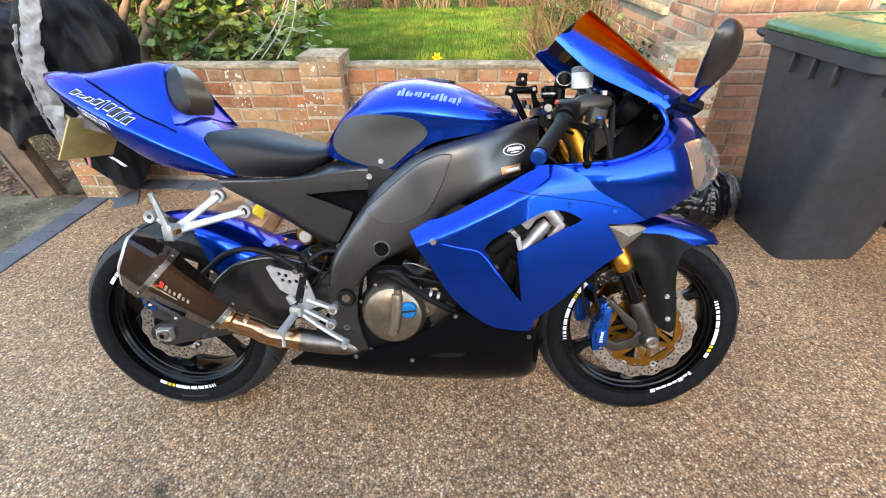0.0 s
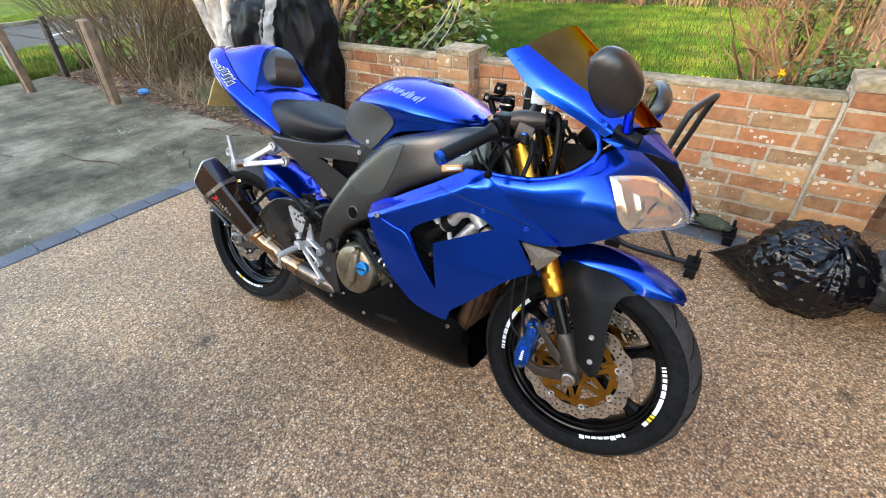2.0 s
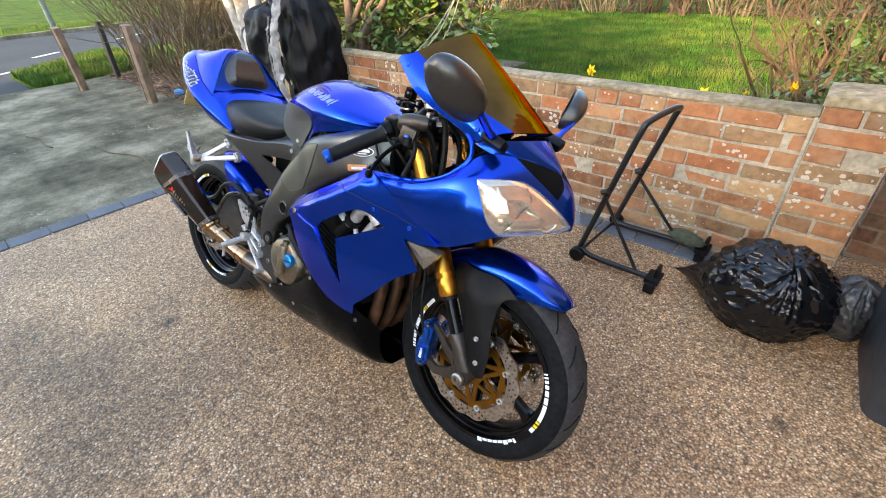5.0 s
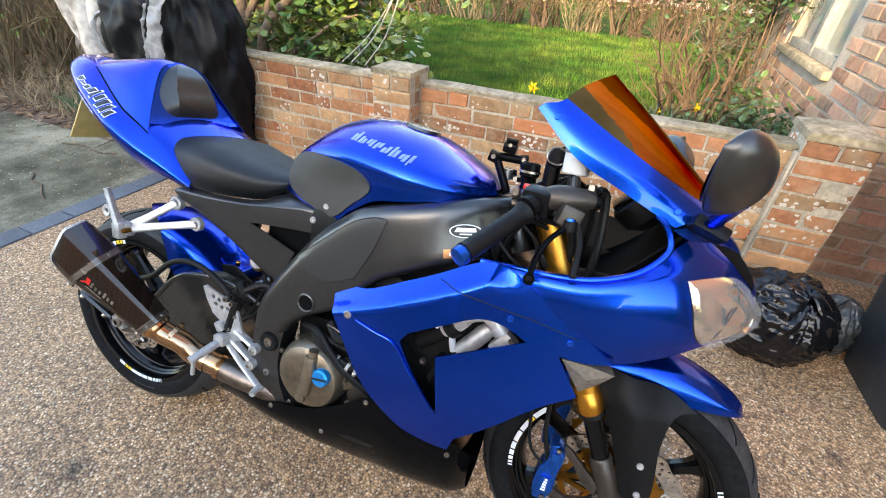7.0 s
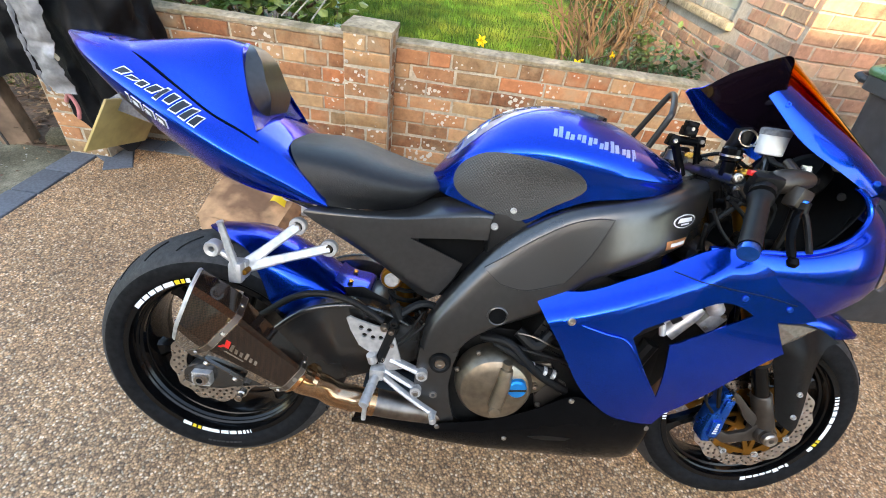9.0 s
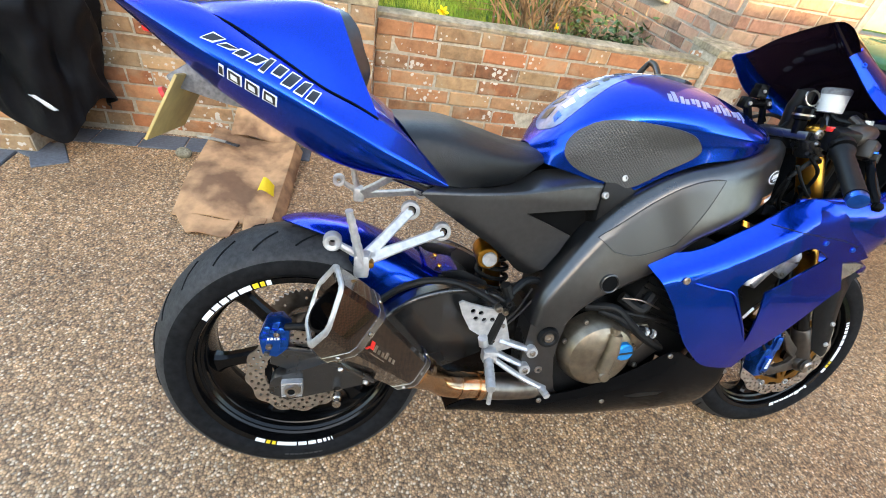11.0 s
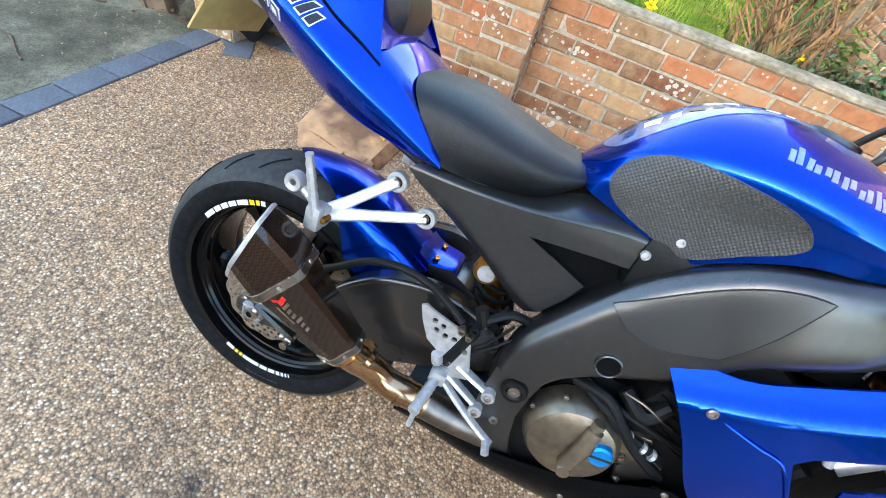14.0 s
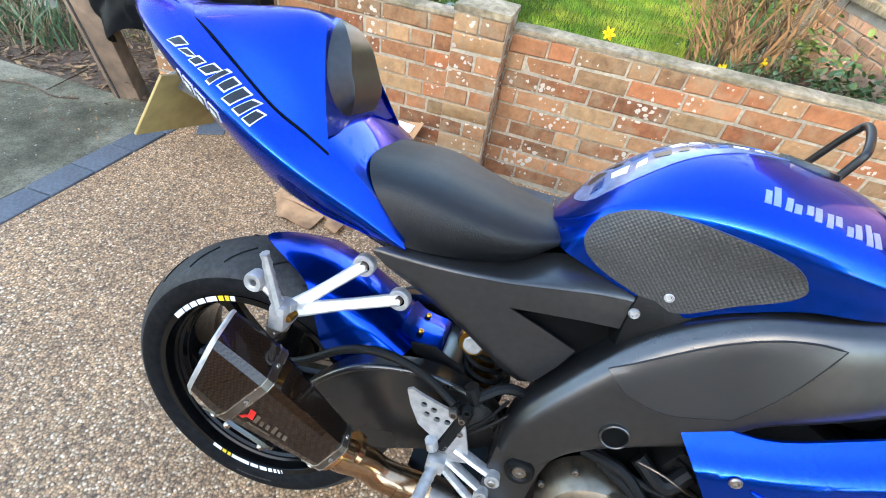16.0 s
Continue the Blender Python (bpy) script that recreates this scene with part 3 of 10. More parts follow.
def loft(rows, nu=4, nv=4, closed=False, cap=False, sharp_rows=(), sharp_cols=()):
    """A smooth skin through rows of control points, all of one length."""
    dense = [smooth_path(r, nu, closed, sharp_cols) for r in rows]
    cols = [smooth_path([r[i] for r in dense], nv, False, sharp_rows) for i in range(len(dense[0]))]
    bm = bmesh.new()
    grid = [[bm.verts.new(c[j]) for c in cols] for j in range(len(cols[0]))]
    w = len(cols)
    for a, b in zip(grid, grid[1:]):
        for k in range(w if closed else w - 1):
            try:
                bm.faces.new((a[k], a[(k + 1) % w], b[(k + 1) % w], b[k]))
            except ValueError:
                pass
    if cap:
        bm.faces.new(grid[0][::-1])
        bm.faces.new(grid[-1])
    bmesh.ops.remove_doubles(bm, verts=bm.verts, dist=0.00005)
    return bm


def thicken(bm, depth, direction=None):
    """Gives an open skin a thickness: along a direction, or inwards along its normals."""
    bmesh.ops.recalc_face_normals(bm, faces=bm.faces)
    if direction is None:
        bmesh.ops.solidify(bm, geom=bm.faces[:], thickness=depth)
        return bm
    r = bmesh.ops.extrude_face_region(bm, geom=bm.faces[:], use_keep_orig=True)
    bmesh.ops.translate(bm, vec=Vector(direction) * depth, verts=[v for v in r["geom"] if isinstance(v, bmesh.types.BMVert)])
    return bm


def panel(outline, y_of, depth=0.004, holes=(), step=0.02):
    """A curved plate: an outline in x and z, cut into small cells, laid on y = y_of(x, z), thickened towards +y."""
    bm = bmesh.new()
    edges = []
    for loop in (outline, *holes):
        vs = [bm.verts.new((q[0], 0, q[1])) for q in loop]
        edges += [bm.edges.new((vs[i], vs[(i + 1) % len(vs)])) for i in range(len(vs))]
    bmesh.ops.triangle_fill(bm, use_beauty=True, use_dissolve=False, edges=edges, normal=(0, -1, 0))
    xs = [q[0] for q in outline]
    zs = [q[1] for q in outline]
    for lo, hi, n in ((min(xs), max(xs), (1, 0, 0)), (min(zs), max(zs), (0, 0, 1))):
        c = math.ceil(lo / step) * step
        while c < hi:
            bmesh.ops.bisect_plane(bm, geom=bm.verts[:] + bm.edges[:] + bm.faces[:], plane_co=Vector(n) * c, plane_no=n, dist=1e-6)
            c += step
    for v in bm.verts:
        v.co.y = y_of(v.co.x, v.co.z)
    if depth:
        thicken(bm, depth, (0, 1, 0))
    return bm


def flat(points, y, depth, bevel=0.0):
    """A flat plate with an outline in x and z, its near face at y, thickened towards +y."""
    bm = bmesh.new()
    f = bm.faces.new([bm.verts.new((q[0], y, q[1])) for q in points])
    r = bmesh.ops.extrude_face_region(bm, geom=[f], use_keep_orig=True)
    bmesh.ops.translate(bm, vec=(0, depth, 0), verts=[v for v in r["geom"] if isinstance(v, bmesh.types.BMVert)])
    bmesh.ops.recalc_face_normals(bm, faces=bm.faces)
    if bevel:
        bmesh.ops.bevel(bm, geom=bm.edges[:], offset=bevel, segments=2, affect="EDGES", profile=0.6)
    return bm


def lathe(profile, sides=32, axis="y", closed=False):
    """A turned shape: profile of (radius, along the axis)."""
    bm = bmesh.new()
    rings = []
    for r, h in profile:
        ring = []
        for k in range(sides):
            a = 2 * math.pi * k / sides
            c, s = r * math.cos(a), r * math.sin(a)
            ring.append(bm.verts.new((c, h, s) if axis == "y" else (c, s, h) if axis == "z" else (h, c, s)))
        rings.append(ring)
    for a, b in zip(rings, rings[1:] + ([rings[0]] if closed else [])):
        for k in range(sides):
            bm.faces.new((a[k], a[(k + 1) % sides], b[(k + 1) % sides], b[k]))
    if not closed:
        bm.faces.new(rings[0][::-1])
        bm.faces.new(rings[-1])
    bmesh.ops.remove_doubles(bm, verts=bm.verts, dist=0.00002)
    return bm


def rod(a, b, r, sides=12):
    return tube([a, b], r, sides)


def bolt(at, r=0.007, h=0.005, axis=(0, -1, 0)):
    """A button-head screw with a hex socket, its head out along the axis."""
    bm = lathe([(r, 0), (r, h * 0.55), (r * 0.8, h), (r * 0.5, h), (r * 0.45, h * 0.35)], 10, "z")
    d, s, u = frame_of(axis)
    m = Matrix((s, u, d)).transposed().to_4x4()
    return moved(bm, Matrix.Translation(at) @ m)


def tree_of(bm):
    return BVHTree.FromBMesh(bm)


def decal(tree, outline, lift=0.0015, skirt=0.002, rings=5, out=(0, -1, 0)):
    """A thin patch that follows a surface: an outline of places in space, drawn to its middle and snapped to the nearest surface. out: roughly outwards."""
    pts = []
    for a, b in zip(outline, list(outline[1:]) + [outline[0]]):
        a, b = Vector(a), Vector(b)
        k = max(1, math.ceil((b - a).length / 0.007))
        pts += [a.lerp(b, i / k) for i in range(k)]
    mid = sum(pts, Vector()) / len(pts)
    out = Vector(out)
    bm = bmesh.new()

    out = out.normalized()

    def snap(q):
        c, nrm, _, _ = tree.ray_cast(q + out * 0.05, -out, 0.10)
        if c is None:
            c, nrm, _, _ = tree.find_nearest(q)
        return c, (nrm if nrm.dot(out) > 0 else -nrm)

    loops = [[snap(mid + (q - mid) * (1 - k / rings)) for q in pts] for k in range(rings)]
    vs = [[bm.verts.new(q - nn * skirt) for q, nn in loops[0]]]
    for ring in loops:
        h = lift if isinstance(lift, float) else lift[len(vs) - 1]
        vs.append([bm.verts.new(q + nn * h) for q, nn in ring])
    c, nrm = snap(mid)
    tip = bm.verts.new(c + nrm * h)
    n = len(pts)
    for a, b in zip(vs, vs[1:]):
        for k in range(n):
            bm.faces.new((a[k], a[(k + 1) % n], b[(k + 1) % n], b[k]))
    for k in range(n):
        bm.faces.new((vs[-1][k], vs[-1][(k + 1) % n], tip))
    return bm


def parts(name, bms, material_, parent=None, label="", smooth=35.0):
    """Several alike parts, each an object of its own."""
    return [part(name, b, material_, parent, label, smooth) for b in bms]


def pair(name, bm, material_, parent=None, label="", smooth=35.0):
    """A part and its mirror image, two objects."""
    return parts(name, [mirrored(bm), bm], material_, parent, label, smooth)


def interp(table, x):
    """Linear interpolation in a table of (x, value)."""
    xs, ys = zip(*table)
    return float(np.interp(x, xs, ys))


def mesh_of(verts, faces, material_):
    me = bpy.data.meshes.new("mesh")
    me.from_pydata(verts, [], faces)
    me.materials.append(material_)
    return me


# ---- the ground ----
rng = random.Random(11)
WALL_Y = 2.885

ground_bm = bmesh.new()
bmesh.ops.create_grid(ground_bm, x_segments=60, y_segments=60, size=600)
moved(ground_bm, pose(0, 0, -0.05))
solid("ground", ground_bm, TURF, "wide mown turf around the driveway", "ground", kind="structure")


def slab(name, x0, x1, y0, y1, top, thick, mat, label, category):
    return solid(name, box(x0, x1, y0, y1, top - thick, top), mat, label, category, kind="structure")


drive = slab("driveway", -2.045, 3.10, -3.2, 3.2, 0.0, 0.045, GRAVEL, "driveway of tan resin-bound gravel with faint oil stains and darker patches", "driveway")
slab("concrete_drive", -7.2, -2.19, -3.2, 2.62, -0.002, 0.043, CONCRETE, "weathered stained concrete driveway slab", "driveway")
slab("soil_bed", -7.6, -2.19, 2.625, 6.4, -0.004, 0.043, SOIL, "bed of bare soil with leaf litter", "soil")
slab("garden_bed", -1.95, 1.54, 3.12, 3.65, -0.006, 0.03, SOIL, "narrow flower bed behind the garden wall", "soil")
slab("road", -15.5, -8.3, -60, 80, -0.03, 0.02, ASPHALT, "grey asphalt road with white dashes", "road")
slab("drive_apron", -8.35, -7.2, -3.2, 1.70, -0.012, 0.03, ASPHALT, "grey asphalt apron between drive and road", "pavement")
for x, y, l in ((-11.13, 2.68, 0.62), (-9.33, 1.66, 0.42), (-12.6, 4.75, 1.1), (-14.0, 6.8, 1.1)):
    solid("road_marking", moved(box(-l / 2, l / 2, -0.04, 0.04, -0.029, -0.026), pose(x, y, 0, 0, 0, 125)), ROADLINE, "white painted road dash", "road marking", kind="structure")
verge_bm = bmesh.new()
_f = verge_bm.faces.new([verge_bm.verts.new((x, y, -0.048)) for x, y in ((-7.2, 1.72), (-8.2, 1.70), (-8.75, 1.72), (-9.1, 1.95), (-9.7, 2.6), (-10.2, 3.4), (-10.2, 9.0), (-7.2, 9.0))])
_r = bmesh.ops.extrude_face_region(verge_bm, geom=[_f], use_keep_orig=True)
bmesh.ops.translate(verge_bm, vec=(0, 0, 0.036), verts=[v for v in _r["geom"] if isinstance(v, bmesh.types.BMVert)])
solid("verge", verge_bm, TURF, "rounded grass verge at the mouth of the drive", "verge", kind="structure")
slab("far_kerb", -15.65, -15.5, -60, 80, 0.06, 0.11, CONCRETE, "concrete kerb along the far side of the road", "kerb")


# ---- the house and the other walls, mortar cores; their bricks follow at the end ----
def core(name, x0, x1, y0, y1, z0, z1, mat, label, category="wall"):
    return solid(name, box(x0, x1, y0, y1, z0, z1), mat, label, category, kind="structure")


garden_wall = core("wall_garden", -1.97, 1.20, WALL_Y + 0.006, WALL_Y + 0.112, -0.05, 0.70, MORTAR, "low garden wall of old lichen-spotted red brick")
pier_middle = core("pier_middle", -0.759, -0.536, 2.776, 2.99, -0.05, 0.755, MORTAR, "square brick pier in the garden wall", "pier")
pier_end = core("pier_end", 1.205, 1.455, 2.846, 3.08, -0.05, 0.755, MORTAR, "brick pier at the end of the garden wall", "pier")
solid("mortar_joint", box(1.190, 1.2035, 2.846, 2.90, -0.02, 0.70, 0.003), MORTAR, "pale mortar joint between garden wall and end pier", "mortar", kind="structure")
pier_left = core("pier_left", -2.19, -1.972, 2.606, 2.93, -0.05, 0.85, MORTAR, "brick pier under the draped cover", "pier")


def capping(name, x0, x1, y0, y1, z0, z1, label):
    bm = box(x0, x1, y0, y1, z0, z1)
    for axis, lo, hi in ((0, x0, x1), (1, y0, y1)):
        c = lo + 0.06
        n = (1, 0, 0) if axis == 0 else (0, 1, 0)
        while c < hi - 0.02:
            bmesh.ops.bisect_plane(bm, geom=bm.verts[:] + bm.edges[:] + bm.faces[:], plane_co=Vector(n) * c, plane_no=n)
            c += 0.055
    for v in bm.verts:
        up = v.co.z > (z0 + z1) / 2
        e = min(abs(v.co.x - x0), abs(v.co.x - x1), abs(v.co.y - y0), abs(v.co.y - y1))
        v.co += Vector(noise.noise_vector(v.co * 9)) * (0.004 if up else 0.003)
        if up and e < 0.02:
            v.co.z -= 0.012
    return solid(name, bm, CAPPING, label, "wall capping", kind="structure", smooth=50)


capping("capping_wall", -1.97, -0.765, WALL_Y - 0.006, WALL_Y + 0.118, 0.700, 0.726, "worn cement capping on the garden wall")
capping("capping_wall", -0.53, 1.20, WALL_Y - 0.006, WALL_Y + 0.118, 0.702, 0.728, "worn cement capping on the garden wall")
capping("capping_pier", -0.764, -0.531, 2.770, 2.995, 0.756, 0.792, "worn cement capping on the brick pier")
capping("capping_pier", 1.198, 1.462, 2.838, 3.085, 0.756, 0.80, "worn cement capping on the brick pier")

# house: side wall facing the lawn with a window, and the front wall beside it
WIN = (3.98, 5.25, 0.87, 1.75)
house_side = core("wall_house_side", 1.510, 1.80, 3.216, WIN[0], -0.05, 1.55, HOUSEMORTAR, "house wall of pinkish brick")
core("wall_house_side", 1.510, 1.80, 3.216, WIN[0], 1.55, 4.2, BRICK2, "house wall of pinkish brick, upper part")
core("wall_house_side", 1.510, 1.80, WIN[0], WIN[1], -0.05, WIN[2] - 0.05, HOUSEMORTAR, "house wall of pinkish brick")
core("wall_house_side", 1.510, 1.80, WIN[0], WIN[1], WIN[3], 4.2, BRICK2, "house wall of pinkish brick")
core("wall_house_side", 1.510, 1.80, WIN[1], 6.3, -0.05, 1.55, HOUSEMORTAR, "house wall of pinkish brick")
core("wall_house_side", 1.510, 1.80, WIN[1], 6.3, 1.55, 4.2, BRICK2, "house wall of pinkish brick, upper part")
house_front = core("wall_house_front", 1.80, 2.28, 3.216, 3.45, -0.05, 1.55, HOUSEMORTAR, "house front wall of shaded brown-red brick")
core("wall_house_front", 1.80, 2.28, 3.216, 3.45, 1.55, 4.2, BRICK2, "house front wall of shaded brown-red brick, upper part")
core("wall_house_front", 2.28, 2.92, 3.216, 3.45, -0.05, 0.92, HOUSEMORTAR, "house front wall of shaded brown-red brick")
core("wall_house_front", 2.28, 2.92, 3.216, 3.45, 2.1, 4.2, BRICK2, "house front wall of shaded brown-red brick")
core("wall_house_front", 2.92, 3.35, 3.216, 3.45, -0.05, 1.55, HOUSEMORTAR, "house front wall of shaded brown-red brick")
core("wall_house_front", 2.92, 3.35, 3.216, 3.45, 1.55, 4.2, BRICK2, "house front wall of shaded brown-red brick, upper part")
wall_right = core("wall_right", 3.112, 3.35, 1.10, 3.215, -0.05, 1.56, MORTAR, "orange-red brick wall along the drive")
core("wall_right", 3.112, 3.35, 1.10, 3.215, 1.56, 4.2, BRICK3, "orange-red brick wall along the drive, upper part")
core("wall_right", 3.106, 3.35, 0.20, 1.10, -0.05, 4.2, BRICK3, "orange-red brick wall along the drive, near end")
core("plinth", 3.02, 3.11, -3.2, 3.2, -0.04, 0.05, CONCRETE, "rough concrete footing along the brick wall", "footing")

win = thing("window_side", "old window with flaking white frame in the house wall", "window", kind="structure")
part("window_sill", box(1.470, 1.56, WIN[0] - 0.03, WIN[1] + 0.02, WIN[2] - 0.055, WIN[2] - 0.005, 0.012), CAPPING, win, "crumbling stone sill")
for y0, y1 in ((WIN[0], WIN[0] + 0.06), (4.55, 4.62), (WIN[1] - 0.06, WIN[1])):
    part("frame", box(1.522, 1.59, y0, y1, WIN[2], WIN[3], 0.005), WINFRAME, win)
for z0, z1 in ((WIN[2] - 0.004, WIN[2] + 0.055), (WIN[3] - 0.06, WIN[3])):
    part("frame", box(1.527, 1.595, WIN[0] + 0.06, WIN[1] - 0.06, z0, z1, 0.005), WINFRAME, win)
for y0, y1 in ((WIN[0] + 0.055, 4.555), (4.615, WIN[1] - 0.055)):
    part("pane", box(1.560, 1.566, y0, y1, WIN[2] + 0.05, WIN[3] - 0.055), PANE, win)
core("room_back", 1.9, 2.0, 3.6, 5.6, 0.3, 2.2, DARKWOOD, "dark room behind the window", "room")

win2 = thing("window_front", "cream panel with white frame in the house front", "window", kind="structure")
part("panel", box(2.33, 2.70, 3.25, 3.27, 0.95, 2.1), CREAM, win2, "cream painted panel")
part("frame", box(2.70, 2.80, 3.205, 3.30, 0.92, 2.1, 0.006), WINFRAME, win2)
part("frame", box(2.28, 2.33, 3.205, 3.30, 0.92, 2.1, 0.006), WINFRAME, win2)
part("frame", box(2.80, 2.92, 3.24, 3.28, 0.92, 2.1), BRICK3, win2)
part("window_sill", box(2.25, 2.84, 3.13, 3.25, 0.885, 0.925, 0.006), WOOD, win2)

pipe_bm = join(tube([(2.86, 3.13, 0.0), (2.86, 3.13, 4.2)], 0.045, 14), moved(lathe([(0.054, 0), (0.057, 0.01), (0.057, 0.07), (0.054, 0.08)], 16, "z"), pose(2.86, 3.13, 1.35)))
solid("downpipe", pipe_bm, DOWNPIPE, "black plastic downpipe on the brick wall", "pipe", kind="structure")

# an unseen house added behind the driveway, to shade it and fill reflections
back = thing("house_behind", "unseen brick house added behind the driveway to shade it", "house", kind="structure")
part("wall", box(-9.0, 2.3, -9.6, -3.6, -0.05, 2.55), BRICK2, back, "shaded pinkish brick wall")
roof_bm = bmesh.new()
_r = [roof_bm.verts.new(p) for p in ((-9.4, -3.2, 2.5), (2.5, -3.2, 2.5), (2.5, -6.6, 4.6), (-9.4, -6.6, 4.6), (-9.4, -10.0, 2.5), (2.5, -10.0, 2.5))]
for q in ((0, 1, 2, 3), (3, 2, 5, 4), (0, 3, 4), (1, 5, 2), (0, 4, 5, 1)):
    roof_bm.faces.new([_r[i] for i in q])
part("roof", roof_bm, ROOFTILE, back, "brown tiled roof", smooth=0)
for x, z in ((-6.2, 0), (-2.6, 0), (0.75, 0)):
    w = part("window", box(x, x + 1.5, -3.62, -3.575, z + 0.95, z + 2.15, 0.01), WINFRAME, back, "white window frame")
    part("pane", box(x + 0.08, x + 0.72, -3.58, -3.565, z + 1.03, z + 2.07), PANE, w)
    part("pane", box(x + 0.78, x + 1.42, -3.58, -3.565, z + 1.03, z + 2.07), PANE, w)
part("door", box(-0.4, 0.55, -3.62, -3.57, 0.0, 2.05, 0.01), WINFRAME, back, "white front door")

# unseen too: kept low so bright sky beside the house reaches the reflections
solid("boundary_wall", box(2.52, 9.0, -3.85, -3.62, -0.05, 1.32, 0.01), BRICK3, "unseen low red brick wall added beside the shading house", "wall", kind="structure")

# far side of the lawn and the road
far = thing("far_house", "pale house beyond the hedge", "house", kind="structure")
part("wall", box(-14, 6, 26, 33, -0.05, 5.2), RENDERWALL, far)
part("roof", box(-14.4, 6.4, 25.6, 33.4, 5.2, 5.5), ROOFTILE, far)
for x in (-12, -8, -4, 0, 3.5):
    for z in (0.9, 3.2):
        part("window", box(x, x + 1.6, 25.94, 26.02, z, z + 1.3), PANE, far)


# ---- the motorcycle, in its own frame: x forward, y to its left, z up, leaning on its side stand ----
bike = thing("motorcycle", "blue and black sports motorcycle parked on its side stand", "motorcycle", pose(-0.676, 1.260, 0.001, -17.5, 0, 1.9))
RW, FW = Vector((0.0, 0, 0.31)), Vector((1.378, 0, 0.306))


def arc(radius, a0, a1, y, n=10):
    return [(radius * math.cos(radians(a0 + (a1 - a0) * k / n)), y, radius * math.sin(radians(a0 + (a1 - a0) * k / n))) for k in range(n + 1)]


def tape(r0, r1, a0, a1, y0, y1, n=4):
    """A strip of rim tape between two angles, on the flank from (r0, y0) to (r1, y1)."""
    bm = bmesh.new()
    inner = [bm.verts.new(p) for p in arc(r0, a0, a1, y0, n)]
    outer = [bm.verts.new(p) for p in arc(r1, a0, a1, y1, n)]
    for k in range(n):
        bm.faces.new((inner[k], inner[k + 1], outer[k + 1], outer[k]))
    return thicken(bm, 0.0008, (0, 1, 0))


def wheel_rim(half, lip, spoke_w, hub_r, hub_half, spokes=6, turn=0.0):
    prof = [(lip - 0.026, -half * 0.40), (lip - 0.0245, -half * 0.46), (lip - 0.0185, -half * 0.50), (lip - 0.0165, -half * 0.72), (lip - 0.0120, -half * 0.76), (lip - 0.0105, -half + 0.004), (lip - 0.0085, -half), (lip + 0.004, -half), (lip + 0.006, -half + 0.006),
            (lip - 0.004, -half + 0.016), (lip - 0.022, -half + 0.034), (lip - 0.022, half - 0.034), (lip - 0.004, half - 0.016), (lip + 0.006, half - 0.006), (lip + 0.004, half), (lip - 0.008, half),
            (lip - 0.0105, half - 0.004), (lip - 0.0120, half * 0.76), (lip - 0.0165, half * 0.72), (lip - 0.0185, half * 0.50), (lip - 0.0245, half * 0.46), (lip - 0.026, half * 0.40), (lip - 0.030, 0.0)]
    rim = lathe(prof, 72, "y", True)
    hub = lathe([(hub_r * 0.55, -hub_half), (hub_r * 0.8, -hub_half), (hub_r, -hub_half * 0.7), (hub_r, hub_half * 0.7), (hub_r * 0.8, hub_half), (hub_r * 0.55, hub_half)], 28)
    parts_ = []
    for k in range(spokes):
        a = radians(turn + 360 / spokes * k)
        d = Vector((math.cos(a), 0, math.sin(a)))
        p = Vector((-math.sin(a), 0, math.cos(a)))
        rows = []
        for r, w, t in ((hub_r * 0.7, spoke_w * 0.95, 0.020), (hub_r + 0.02, spoke_w * 0.75, 0.018), ((hub_r + lip) / 2, spoke_w * 0.62, 0.014), (lip - 0.045, spoke_w * 0.7, 0.015), (lip - 0.024, spoke_w * 1.15, 0.020)):
            rows.append([d * r + p * w * c + Vector((0, t * s, 0)) for c, s in ((0.5, -0.55), (0.5, 0.55), (0.3, 1), (-0.3, 1), (-0.5, 0.55), (-0.5, -0.55), (-0.3, -1), (0.3, -1))])
        parts_.append(loft(rows, 1, 2, True, True))
    return rim, hub, parts_


def wheel(name, centre, shape, label):
    rim, hub, spokes = shape
    ob = part(name, rim, WHEELBLACK, bike, label, at=Matrix.Translation(centre))
    part("hub", hub, WHEELBLACK, ob)
    parts("spoke", spokes, WHEELBLACK, ob)
    return ob


def tyre(rows, crown_from):
    prof = smooth_path([(r, y, 0) for r, y in rows] + [(r, -y, 0) for r, y in rows[-2::-1]], 3)
    inner = [(rows[0][0] - 0.006, -rows[0][1] * 0.9, 0), (rows[0][0] - 0.006, rows[0][1] * 0.9, 0)]
    bm = lathe([(p[0], p[1]) for p in list(prof) + inner], 96, "y", True)
    for f in bm.faces:
        c = f.calc_center_median()
        f.material_index = 1 if math.hypot(c.x, c.z) > crown_from else 0
    return bm


def rotor(r_out, r_in, waves, y, thick, rows_, holes_n):
    """A wavy drilled brake disc."""
    n = waves * 8
    out = []
    for k in range(n):
        a = 2 * math.pi * k / n
        r = r_out + 0.0035 * math.sin(waves * a)
        out.append((r * math.cos(a), r * math.sin(a)))
    holes = [[(r_in * math.cos(-2 * math.pi * k / 48), r_in * math.sin(-2 * math.pi * k / 48)) for k in range(48)]]
    for i, (rr, off) in enumerate(rows_):
        for k in range(holes_n):
            a = 2 * math.pi * (k + off) / holes_n
            c = (rr * math.cos(a), rr * math.sin(a))
            holes.append([(c[0] + 0.0036 * math.cos(-b), c[1] + 0.0036 * math.sin(-b)) for b in (math.pi / 4 * j for j in range(8))])
    return panel(out, lambda x, z: y, thick, holes, 10)


